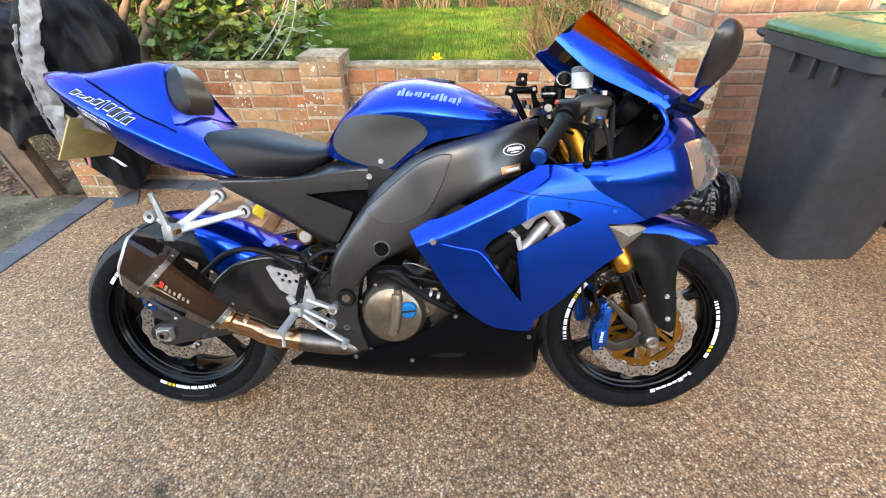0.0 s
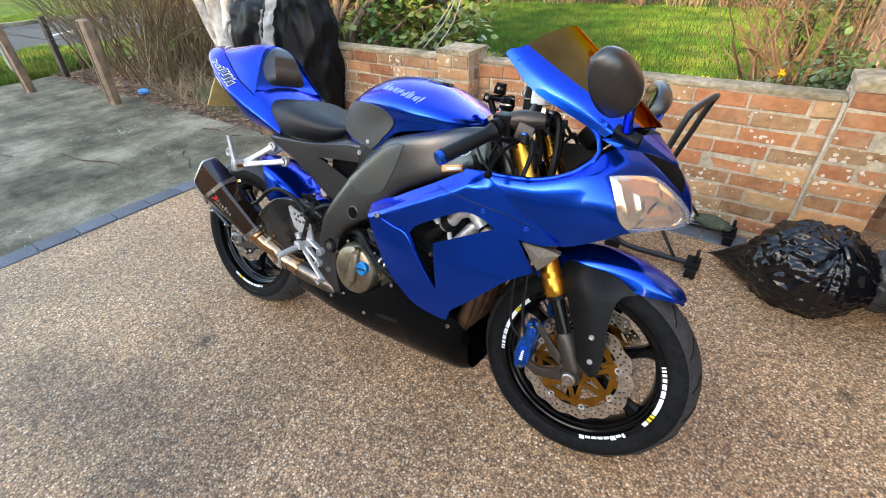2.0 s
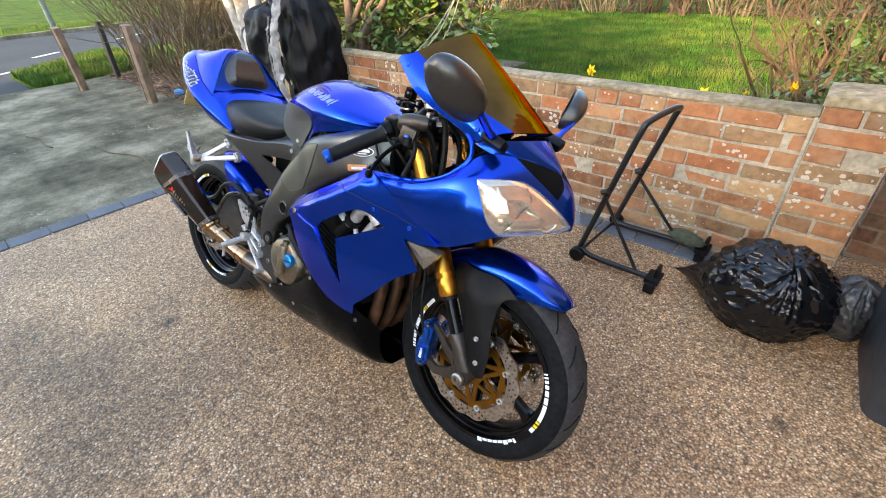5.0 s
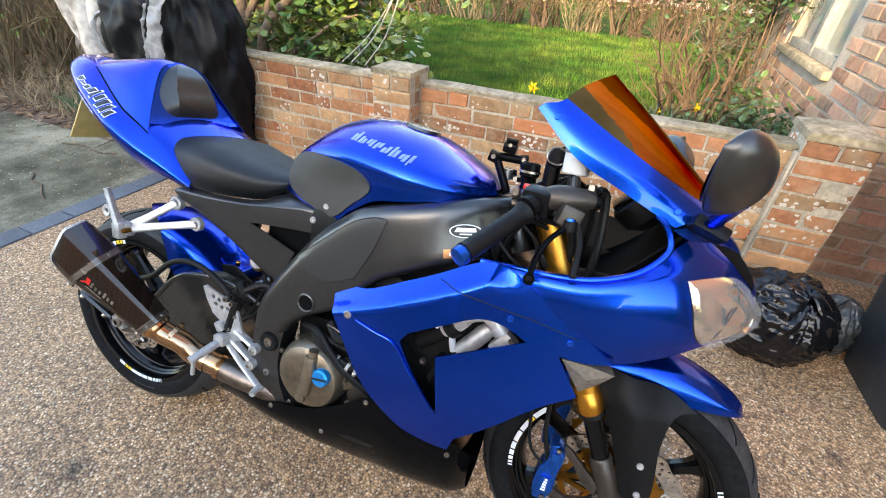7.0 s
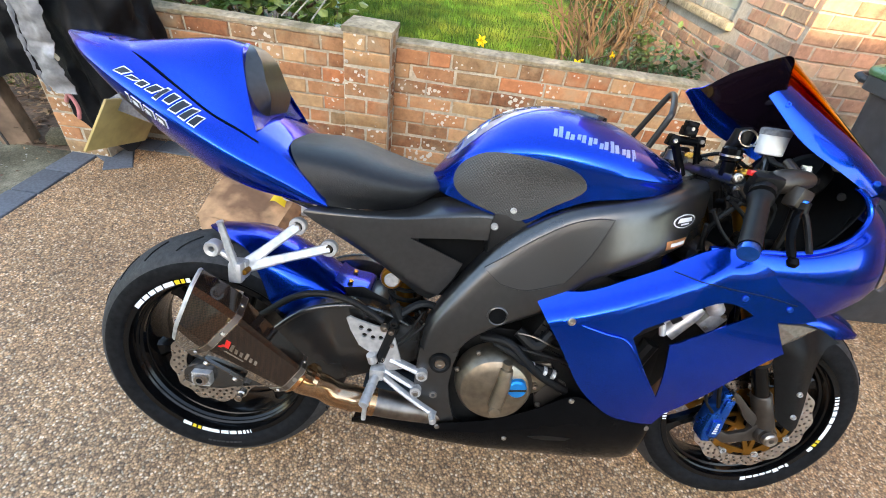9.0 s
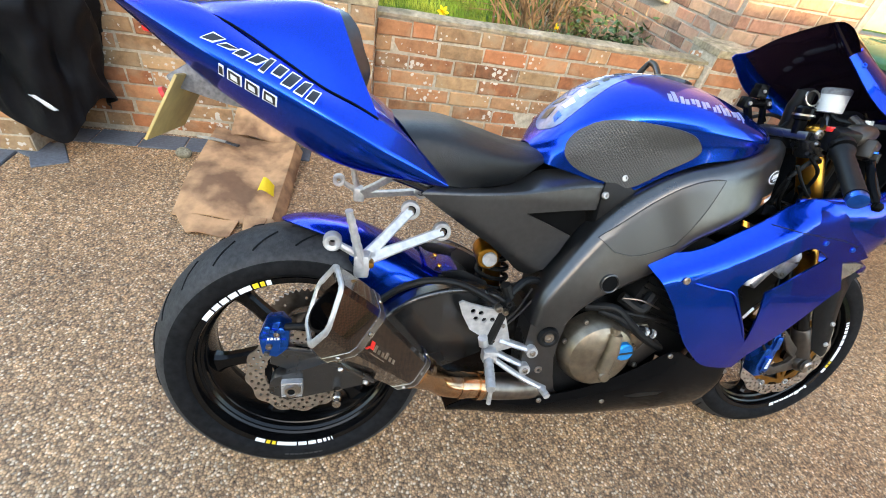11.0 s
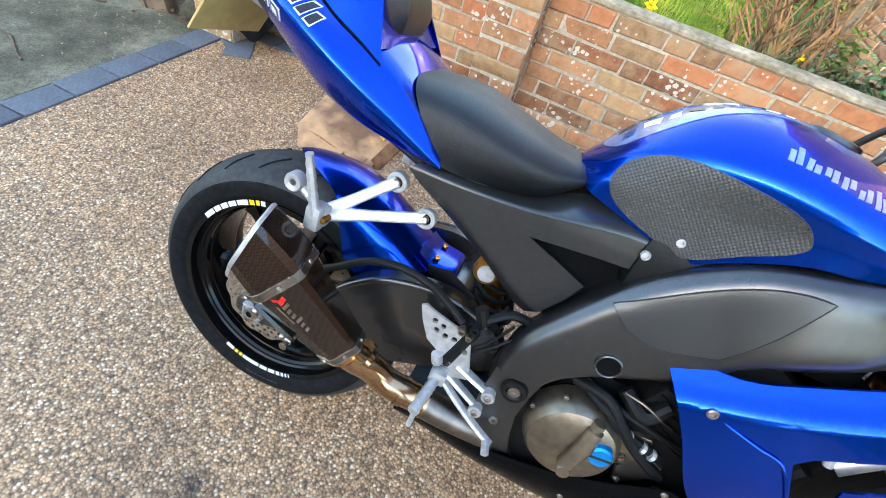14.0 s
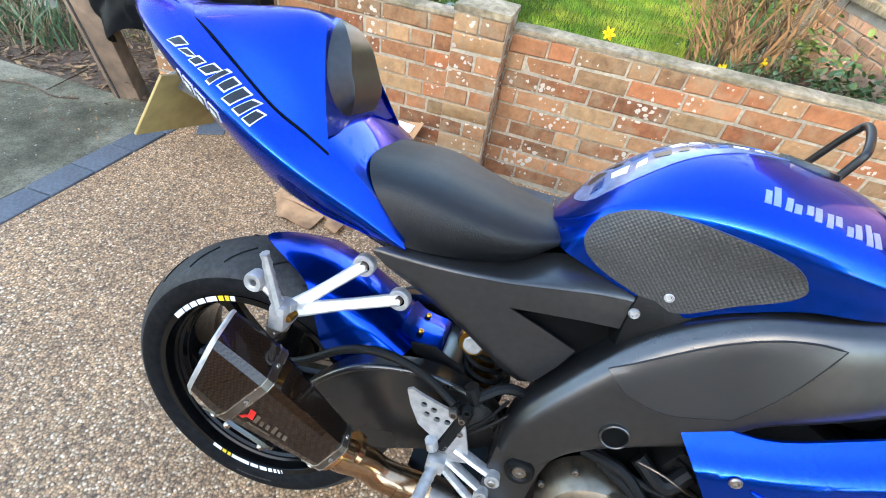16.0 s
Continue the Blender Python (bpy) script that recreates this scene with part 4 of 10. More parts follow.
def carrier(r_out, r_hub, arms, y, thick):
    """A spider: a plate with a hub hole, a wavy rim of lugs and two windows between each pair of arms."""
    n = arms * 24
    out = [((r_out - 0.007 + 0.007 * (math.cos(arms * 2 * t) > 0.2)) * math.cos(t), (r_out - 0.007 + 0.007 * (math.cos(arms * 2 * t) > 0.2)) * math.sin(t)) for t in (2 * math.pi * k / n for k in range(n))]
    holes = [[(r_hub * 0.6 * math.cos(-t), r_hub * 0.6 * math.sin(-t)) for t in (2 * math.pi * k / 24 for k in range(24))]]
    w = 2 * math.pi / arms
    for k in range(arms):
        for c0, r0, c1, r1, c2, r2 in ((-0.43, r_out - 0.013, 0.43, r_out - 0.013, 0.0, r_hub + 0.004), (0.10, r_hub + 0.002, 0.5, r_out - 0.020, 0.90, r_hub + 0.002)):
            tri_ = [(r * math.cos(w * (k + c)), r * math.sin(w * (k + c))) for c, r in ((c0, r0), (c1, r1), (c2, r2))]
            if sum(tri_[i][0] * tri_[(i + 1) % 3][1] - tri_[(i + 1) % 3][0] * tri_[i][1] for i in range(3)) > 0:
                tri_.reverse()
            m = (sum(p[0] for p in tri_) / 3, sum(p[1] for p in tri_) / 3)
            tri_ = [(m[0] + (p[0] - m[0]) * 0.80, m[1] + (p[1] - m[1]) * 0.80) for p in tri_]
            holes.append(tri_)
    return panel(out, lambda x, z: y, thick, holes, 10)


def tape_set(wheel, r0, r1, y0, y1, marks):
    for a0, a1, m, nm in marks:
        part(nm, tape(r0, r1, a0, a1, y0, y1), m, wheel)


# rear wheel
wheel_r = wheel("rear_wheel", RW, wheel_rim(0.0895, 0.2250, 0.052, 0.055, 0.085, 6, 12), "gloss black six-spoke rear wheel")
part("tyre", tyre([(0.224, -0.080), (0.2315, -0.0890), (0.240, -0.095), (0.262, -0.096), (0.283, -0.084), (0.300, -0.056), (0.308, -0.026), (0.311, 0)], 0.271), [TYRE, TREAD], wheel_r, "worn wide rear tyre")
part("brake_disc", rotor(0.108, 0.070, 12, -0.102, 0.005, ((0.099, 0), (0.088, 0.5), (0.078, 0)), 30), DISC, wheel_r, "wavy drilled steel brake disc")
part("disc_carrier", carrier(0.074, 0.045, 6, -0.100, 0.006), GLOSSBLACK, wheel_r)
part("sprocket", rotor(0.098, 0.05, 42, 0.098, 0.006, ((0.075, 0),), 8), STEEL, wheel_r, "rear sprocket")
part("axle", lathe([(0.012, -0.16), (0.012, 0.16)], 16), STEEL, wheel_r)
_t = []
for a0, a1 in ((138, 145), (132.6, 137), (127.2, 131.6), (121.4, 126.2), (113.6, 120.4), (103, 105.6)):
    _t.append((a0, a1, WHITE, "rim_tape"))
_t += [(106.4, 108.6, YELLOW, "rim_tape"), (109.6, 112.6, YELLOW, "rim_tape"), (250.0, 252.4, YELLOW, "rim_tape"), (253.4, 255.6, YELLOW, "rim_tape")]
for a0, a1 in ((243.5, 249.2), (256.4, 268), (269, 274), (275, 279.6), (280.6, 283.2), (284.2, 286), (287, 288.2), (289.4, 290)):
    _t.append((a0, a1, WHITE, "rim_tape"))
tape_set(wheel_r, 0.2180, 0.2288, -0.0899, -0.0899, _t)
groove = []
for k in range(22):
    a = 2 * math.pi * k / 22
    for side in (-1, 1):
        pts = []
        for j in range(5):
            f = j / 4
            y = side * (0.030 + 0.042 * f)
            r = float(np.interp(abs(y), (0, 0.026, 0.056, 0.084), (0.3113, 0.3083, 0.3003, 0.2833))) + 0.0006
            b = a + 0.16 * f + (0.13 if side > 0 else 0)
            pts.append((r * math.cos(b), y, r * math.sin(b)))
        groove.append(tube(pts, 0.0024, 4, True))
parts("tread_groove", groove, TYRE, wheel_r)
part("sidewall_lettering", join(*[tape(0.247, 0.257, 262 + 2.6 * k, 264.1 + 2.6 * k, -0.0968, -0.0965, 2) for k in range(8)]), TREAD, wheel_r, "faint moulded bars on the sidewall")

# front wheel
wheel_f = wheel("front_wheel", FW, wheel_rim(0.0560, 0.2225, 0.046, 0.045, 0.06, 6, 30), "gloss black six-spoke front wheel")
part("tyre", tyre([(0.222, -0.048), (0.2295, -0.0560), (0.238, -0.061), (0.256, -0.062), (0.274, -0.053), (0.289, -0.036), (0.297, -0.016), (0.300, 0)], 0.272), [TYRE, TREAD], wheel_f, "worn front tyre")
for y, s in ((-0.074, 1), (0.069, -1)):
    part("brake_disc", rotor(0.150, 0.116, 14, y, 0.005, ((0.143, 0), (0.134, 0.5), (0.124, 0.2)), 38), DISC, wheel_f, "wavy drilled steel brake disc")
    part("disc_carrier", carrier(0.115, 0.040, 7, y + 0.0005, 0.005), GOLDDARK, wheel_f, "gold anodised disc carrier")
    parts("disc_bobbin", [moved(lathe([(0.005, y - 0.003), (0.009, y - 0.003), (0.009, y + 0.008), (0.005, y + 0.008)], 12, "y", True), pose(0.114 * math.cos(a), 0, 0.114 * math.sin(a))) for a in (2 * math.pi * (k + 0.5) / 8 for k in range(8))], ALLOY, wheel_f)
_t = []
for a0, a1 in ((23.4, 24.4), (20.8, 22.2), (17.6, 19.6), (13.6, 16.4), (8.2, 12.4), (2, 7.2), (-12.8, 1), (-24.6, -20.4)):
    _t.append((a0, a1, WHITE, "rim_tape"))
_t += [(-15.8, -13.6, YELLOW, "rim_tape"), (-19.4, -17, YELLOW, "rim_tape")]
for a0, a1 in ((155, 163), (164, 172), (173, 178), (179, 182.6), (183.6, 186), (187, 188.4), (189.4, 190.4), (140, 150)):
    _t.append((a0, a1, WHITE, "rim_tape"))
_t += [(150.8, 152.4, YELLOW, "rim_tape"), (153, 154.4, YELLOW, "rim_tape")]
tape_set(wheel_f, 0.2155, 0.2260, -0.0564, -0.0564, _t)
parts("letter_shape", [tape(0.2150, 0.2230 + (0.0045 if k in (0, 5, 7) else 0), -75 + 4.6 * k, -71.2 + 4.6 * k - (1.8 if k == 7 else 0), -0.0564, -0.0564, 3) for k in range(8)], WHITE, wheel_f, "white letter shape")
groove = []
for k in range(20):
    a = 2 * math.pi * k / 20
    for side in (-1, 1):
        pts = []
        for j in range(5):
            f = j / 4
            y = side * (0.014 + 0.032 * f)
            r = float(np.interp(abs(y), (0, 0.016, 0.036, 0.053), (0.3003, 0.2973, 0.2893, 0.2743))) + 0.0006
            b = a - 0.15 * f + (0.15 if side > 0 else 0)
            pts.append((r * math.cos(b), y, r * math.sin(b)))
        groove.append(tube(pts, 0.0022, 4, True))
parts("tread_groove", groove, TYRE, wheel_f)

# fork: upper gold tubes, dark sliders, cast feet with caliper brackets
UPF = Vector((-0.425, 0, 0.905)).normalized()
for side in (-1, 1):
    nm = "fork_leg"
    foot = Vector((1.388, side * 0.106, 0.300))
    leg = part(nm, rod(foot + UPF * 0.10, foot + UPF * 0.30, 0.0185, 20), WHEELBLACK, bike, "black fork slider")
    part("fork_foot", join(tube([foot + UPF * 0.0, foot + UPF * 0.03, foot + UPF * 0.085, foot + UPF * 0.125, foot + UPF * 0.13], [0.022, 0.024, 0.0235, 0.0235, 0.020], 20), moved(lathe([(0.010, -0.020), (0.024, -0.020), (0.028, -0.012), (0.028, 0.02)], 20), Matrix.Translation((1.378, side * 0.108, 0.306)))), CASTING, leg, "brown-grey cast fork foot")
    part("fork_tube", join(tube([foot + UPF * 0.235, foot + UPF * 0.24, foot + UPF * 0.275, foot + UPF * 0.28, foot + UPF * 0.70], [0.027, 0.0295, 0.0295, 0.0265, 0.0265], 22), tube([foot + UPF * 0.285, foot + UPF * 0.30], 0.0285, 22)), GOLD, leg, "gold fork tube")
    part("axle_bolt", moved(lathe([(0.005, -0.004), (0.006, -0.012), (0.014, -0.013), (0.018, -0.009), (0.019, 0.0)], 18), Matrix.Translation((1.378, side * 0.132, 0.306)) @ (Matrix.Identity(4) if side < 0 else Matrix.Rotation(math.pi, 4, "X"))), STEEL, leg)
    brk = [(1.375, 0.285), (1.33, 0.272), (1.285, 0.262), (1.240, 0.285), (1.250, 0.305), (1.29, 0.290), (1.33, 0.305), (1.352, 0.335)]
    brk2 = [(1.345, 0.352), (1.31, 0.380), (1.278, 0.410), (1.262, 0.418), (1.262, 0.400), (1.285, 0.380), (1.31, 0.345), (1.345, 0.320)]
    parts("caliper_bracket", [flat(brk, -0.117 if side < 0 else 0.105, 0.012, 0.003), flat(brk2, -0.117 if side < 0 else 0.105, 0.012, 0.003)], CASTING, leg)
    cal = [(1.222, 0.268), (1.250, 0.270), (1.262, 0.300), (1.262, 0.345), (1.268, 0.395), (1.250, 0.418), (1.232, 0.412), (1.236, 0.375), (1.222, 0.350), (1.216, 0.310)]
    cy = -0.126 if side < 0 else 0.060
    caliper = part("brake_caliper", join(flat(cal, cy, 0.042, 0.005), flat([(1.228, 0.29), (1.252, 0.29), (1.252, 0.335), (1.228, 0.335)], cy - 0.006, 0.01, 0.002), flat([(1.238, 0.36), (1.258, 0.36), (1.256, 0.40), (1.24, 0.40)], cy - 0.006, 0.01, 0.002)), BLUEANO, leg, "blue anodised radial brake caliper")
    parts("maker_mark", [flat([(1.236 + 0.001 * k, 0.300 + 0.0068 * k), (1.246, 0.300 + 0.0068 * k), (1.246, 0.3045 + 0.0068 * k), (1.236 + 0.001 * k, 0.3045 + 0.0068 * k)], cy - 0.0068 if side < 0 else cy + 0.042, 0.0008) for k in range(5)], DECALWHITE, caliper, "white shapes of a maker's mark")
    parts("bolt", [bolt((1.243, cy if side < 0 else 0.102, 0.281), 0.006, 0.006, (0, side, 0)), bolt((1.252, cy if side < 0 else 0.102, 0.408), 0.006, 0.006, (0, side, 0))], STEEL, caliper)
    hose = smooth_path([(1.236, side * 0.118, 0.37), (1.215, side * 0.120, 0.44), (1.205, side * 0.115, 0.55), (1.19, side * 0.10, 0.66), (1.16, side * 0.09, 0.80)], 5)
    part("brake_hose", tube(hose, 0.005, 8), RUBBER, leg)
    hose = smooth_path([(1.225, side * 0.120, 0.355), (1.190, side * 0.125, 0.40), (1.175, side * 0.120, 0.50), (1.175, side * 0.105, 0.62)], 5)
    part("sensor_cable", tube(hose, 0.0035, 8), RUBBER, leg)
    part("dust_seal", tube([foot + UPF * 0.225, foot + UPF * 0.237], 0.0265, 20), RUBBER, leg)

# front mudguard: blue crown, black side guards
rows = []
for ang in (52, 56, 64, 74, 84, 94, 104, 114, 124):
    a = radians(ang)
    rr = 0.326 if ang < 55 else 0.334
    drop = interp(((52, 0.004), (56, 0.022), (64, 0.045), (74, 0.062), (84, 0.070), (104, 0.072), (124, 0.06)), ang)
    half = interp(((52, 0.020), (56, 0.042), (64, 0.058), (74, 0.066), (90, 0.074), (124, 0.078)), ang)
    c, s = math.cos(a), math.sin(a)

    def ring(r, y):
        return (FW.x + r * c, y, FW.z + r * s)
    rows.append([ring(rr - drop, -half - 0.004), ring(rr - drop * 0.45, -half), ring(rr - 0.010, -half * 0.78), ring(rr, -half * 0.35), ring(rr + 0.002, 0),
                 ring(rr, half * 0.35), ring(rr - 0.010, half * 0.78), ring(rr - drop * 0.45, half), ring(rr - drop, half + 0.004)])
mudguard = part("front_mudguard", thicken(loft(rows, 4, 3), 0.003), BLUE, bike, "blue front mudguard", smooth=60)
guard = smooth_path([(1.285, 0.580), (1.300, 0.607), (1.36, 0.606), (1.42, 0.596), (1.475, 0.570), (1.440, 0.550), (1.432, 0.48), (1.442, 0.40), (1.442, 0.338), (1.425, 0.330), (1.392, 0.350), (1.378, 0.378), (1.342, 0.47), (1.31, 0.53)], 4, True, (4, 8, 9))
guard_y = lambda x, z: -0.098 - 0.028 * math.exp(-((x - 1.385 - (0.47 - z) * 0.30) / 0.05) ** 2) + 0.030 * max(0, (z - 0.54) / 0.07) ** 1.5
g = panel([(p.x, p.y) for p in [Vector((q[0], q[1])) for q in guard]], guard_y, 0.003, step=0.014)
for bm_, lab in ((mirrored(g), ""), (g, "")):
    part("side_guard", bm_, PLASTIC, mudguard, "satin black mudguard side panel", smooth=50)
parts("screw", [bolt((1.405, guard_y(1.405, 0.44) - 0.001, 0.440)), bolt((1.416, guard_y(1.416, 0.374) - 0.001, 0.374))], ALLOY, mudguard)


# swingarm, axle blocks, chain guard side
arm_out = smooth_path([(-0.055, 0.285), (-0.045, 0.325), (0.03, 0.352), (0.10, 0.385), (0.155, 0.455), (0.20, 0.502), (0.25, 0.532), (0.33, 0.546), (0.40, 0.530), (0.47, 0.49), (0.50, 0.45), (0.50, 0.40), (0.40, 0.355), (0.29, 0.325), (0.12, 0.290), (-0.02, 0.262)], 4, True, (0, 15))
arm_y = lambda x, z: interp(((-0.06, -0.138), (0.1, -0.140), (0.3, -0.135), (0.42, -0.112), (0.52, -0.098)), x) - 0.10 * (z - interp(((-0.06, 0.30), (0.2, 0.40), (0.35, 0.44), (0.5, 0.43)), x))
a_bm = panel([(p.x, p.y) for p in [Vector((q[0], q[1])) for q in arm_out]], arm_y, 0.035, step=0.02)
swing = part("swingarm", both(a_bm), SATIN, bike, "black box-section swingarm", smooth=50)
pair("arm_rib", tube(smooth_path([(0.10, arm_y(0.10, 0.383), 0.383), (0.155, arm_y(0.155, 0.452), 0.452), (0.20, arm_y(0.20, 0.498), 0.498), (0.25, arm_y(0.25, 0.528), 0.528), (0.33, arm_y(0.33, 0.542), 0.542), (0.40, arm_y(0.40, 0.526), 0.526), (0.46, arm_y(0.46, 0.492), 0.492)], 5), 0.007, 8), SATIN, swing, "raised upper rib", smooth=60)
part("cross_tube", tube([(0.36, -0.11, 0.45), (0.36, 0.11, 0.45)], 0.055, 20), SATIN, swing)
axle_block = part("axle_block", flat([(-0.030, 0.288), (0.014, 0.288), (0.014, 0.324), (-0.030, 0.324)], -0.152, 0.02, 0.004), ALLOY, swing, "bare alloy axle adjuster block")
# no real hole: a black disc stands for the shade inside the axle
part("axle_bore", moved(lathe([(0.0, -0.1605), (0.0075, -0.1605), (0.0075, -0.15)], 16), Matrix.Translation((-0.008, 0, 0.306))), LINER, axle_block, "black disc for the shaded hollow of the axle")
part("axle_nut", moved(lathe([(0.006, -0.158), (0.0085, -0.162), (0.013, -0.162), (0.016, -0.150)], 20), Matrix.Translation((-0.008, 0, 0.306))), STEEL, axle_block, "hollow steel axle end")
parts("block_edge", [box(-0.029, 0.013, -0.1545, -0.1515, z - 0.002, z + 0.002, 0.0008) for z in (0.290, 0.322)] + [box(x - 0.002, x + 0.002, -0.1545, -0.1515, 0.296, 0.316, 0.0008) for x in (-0.027, 0.011)], ALLOY, axle_block, "bare alloy edge")
part("paddock_bobbin", join(moved(lathe([(0.004, -0.172), (0.009, -0.170), (0.009, -0.166), (0.006, -0.163), (0.006, -0.156), (0.009, -0.153), (0.009, -0.14)], 16), Matrix.Translation((0.085, 0, 0.276)))), STEEL, swing, "alloy stand bobbin")
rear_cal = part("rear_caliper", join(flat([(-0.068, 0.378), (-0.040, 0.370), (-0.016, 0.392), (-0.012, 0.436), (-0.030, 0.458), (-0.060, 0.452), (-0.074, 0.420)], -0.128, 0.046, 0.005), flat([(-0.060, 0.396), (-0.034, 0.390), (-0.026, 0.436), (-0.052, 0.444)], -0.134, 0.01, 0.002), box(-0.066, -0.020, -0.131, -0.124, 0.410, 0.416), box(-0.064, -0.022, -0.131, -0.124, 0.426, 0.432)), BLUEANO, swing, "blue anodised rear brake caliper")
parts("bleed_screw", [moved(lathe([(0.003, -0.150), (0.007, -0.148), (0.008, -0.130)], 12), Matrix.Translation((x, 0, z))) for x, z in ((-0.052, 0.452), (-0.026, 0.448))], BLUEANO, rear_cal)
parts("bolt", [bolt((-0.052, -0.135, 0.404), 0.007, 0.006), bolt((-0.036, -0.135, 0.434), 0.007, 0.006), bolt((-0.058, -0.130, 0.384), 0.006, 0.006)], STEEL, rear_cal)
parts("caliper_mark", [flat([(-0.056 + 0.0065 * k, 0.4185), (-0.0515 + 0.0065 * k, 0.4180), (-0.0505 + 0.0065 * k, 0.4235), (-0.055 + 0.0065 * k, 0.4240)], -0.1347, 0.001) for k in range(4)], DECALWHITE, rear_cal)
part("caliper_bracket", flat([(-0.055, 0.35), (-0.01, 0.33), (0.06, 0.345), (0.10, 0.375), (0.05, 0.375), (-0.02, 0.385), (-0.05, 0.385)], -0.122, 0.012, 0.003), SATIN, swing)
part("rear_brake_hose", tube(smooth_path([(-0.02, -0.135, 0.45), (0.06, -0.14, 0.46), (0.13, -0.145, 0.492), (0.20, -0.152, 0.548), (0.262, -0.155, 0.570), (0.321, -0.155, 0.564), (0.366, -0.155, 0.544), (0.405, -0.160, 0.522)], 5), 0.0075, 10), RUBBER, swing, "black rubber brake hose")

# rear hugger: its tail comes to a point over the tyre
rows = []
for k in range(8):
    f = k / 7
    row = []
    for u, edge in ((-1.0, 1.0), (-0.97, 0.5), (-0.82, 0.12), (-0.4, 0.0), (0, 0.0), (0.4, 0.0), (0.82, 0.12), (0.97, 0.5), (1.0, 1.0)):
        a = radians((97 - 27 * abs(u) ** 1.6) * (1 - f) + 36 * f)
        rr = interp(((0, 0.326), (0.3, 0.333), (0.6, 0.341), (0.85, 0.356), (1, 0.374)), f)
        d = interp(((0, 0.030), (0.4, 0.095), (0.8, 0.115), (1, 0.10)), f)
        half = interp(((0, 0.098), (0.5, 0.104), (1, 0.100)), f)
        r = rr - d * edge + (0.002 if u == 0 else 0)
        row.append((RW.x + r * math.cos(a), half * u, RW.z + r * math.sin(a)))
    rows.append(row)
hugger = part("rear_hugger", thicken(loft(rows, 4, 4), 0.003), BLUE, bike, "blue rear hugger mudguard", smooth=60)
plate_rows = [[(x, y, z - 0.06 * abs(y)) for y in (-0.056, -0.040, 0.0, 0.040, 0.056)] for x, z in ((0.272, 0.560), (0.290, 0.548), (0.312, 0.541), (0.345, 0.537), (0.356, 0.530), (0.358, 0.512))]
hugger_plate = part("mounting_plate", thicken(loft(plate_rows, 2, 2), 0.004), BLUE, hugger, "flat blue mounting tongue", smooth=40)
parts("screw", [bolt((0.306, y, 0.5435), 0.0065, 0.005, (0.25, 0, 1)) for y in (-0.030, 0.030)], GOLD, hugger_plate)


# exhaust: carbon can with steel bands, heat-tinted pipe
AX0, AX1 = Vector((0.225, -0.224, 0.410)), Vector((0.100, -0.276, 0.549))
UPSIDE = Vector((0.71, 0, 0.70))
ax = (AX1 - AX0).normalized()
_d, _s, _u = frame_of(ax, (0, -1, 0))


def hex_ring(centre, r, squash=0.86, shear=0.0):
    pts = []
    for k in range(6):
        for e in (-0.10, 0.10):
            a = 2 * math.pi * (k + 0.5) / 6 + e
            q = centre + _s * (r * math.cos(a)) + _u * (r * math.sin(a) * squash)
            pts.append(q + ax * (shear * (q - centre).dot(UPSIDE)))
    return pts


L_AX = (AX1 - AX0).length
can = part("exhaust_can", loft([hex_ring(AX0 + ax * t, r) for t, r in ((-0.005, 0.040), (0.0, 0.046), (0.06, 0.054), (0.14, 0.063), (L_AX, 0.071))], 1, 2, True, True), CARBON, bike, "hexagonal carbon-fibre exhaust silencer", smooth=25)
part("end_cap", loft([hex_ring(AX1 + ax * 0.001, 0.0725), hex_ring(AX1 + ax * 0.020, 0.072, 0.86, 0.15), hex_ring(AX1 + ax * 0.058, 0.066, 0.86, 0.50), hex_ring(AX1 + ax * 0.062, 0.058, 0.86, 0.50), hex_ring(AX1 + ax * 0.050, 0.046, 0.86, 0.4), hex_ring(AX1 - ax * 0.02, 0.038)], 1, 1, True, True), CARBON, can, "carbon end cap with open outlet", smooth=25)
part("outlet_rim", loft([hex_ring(AX1 + ax * 0.056, 0.0672, 0.86, 0.50), hex_ring(AX1 + ax * 0.0605, 0.0668, 0.86, 0.50), hex_ring(AX1 + ax * 0.0638, 0.0625, 0.86, 0.50), hex_ring(AX1 + ax * 0.0625, 0.0570, 0.86, 0.48), hex_ring(AX1 + ax * 0.0560, 0.0535, 0.86, 0.44), hex_ring(AX1 + ax * 0.040, 0.0500, 0.86, 0.38)], 1, 2, True, False), ALLOY, can, "polished grey metal rim of the outlet", smooth=35)
part("outlet", join(thicken(tube([AX1 + ax * 0.0, AX1 + ax * 0.048], 0.041, 28, False), 0.004), tube([AX1 - ax * 0.002, AX1 + ax * 0.0], 0.040, 24)), GLOSSBLACK, can, "round black outlet bore")
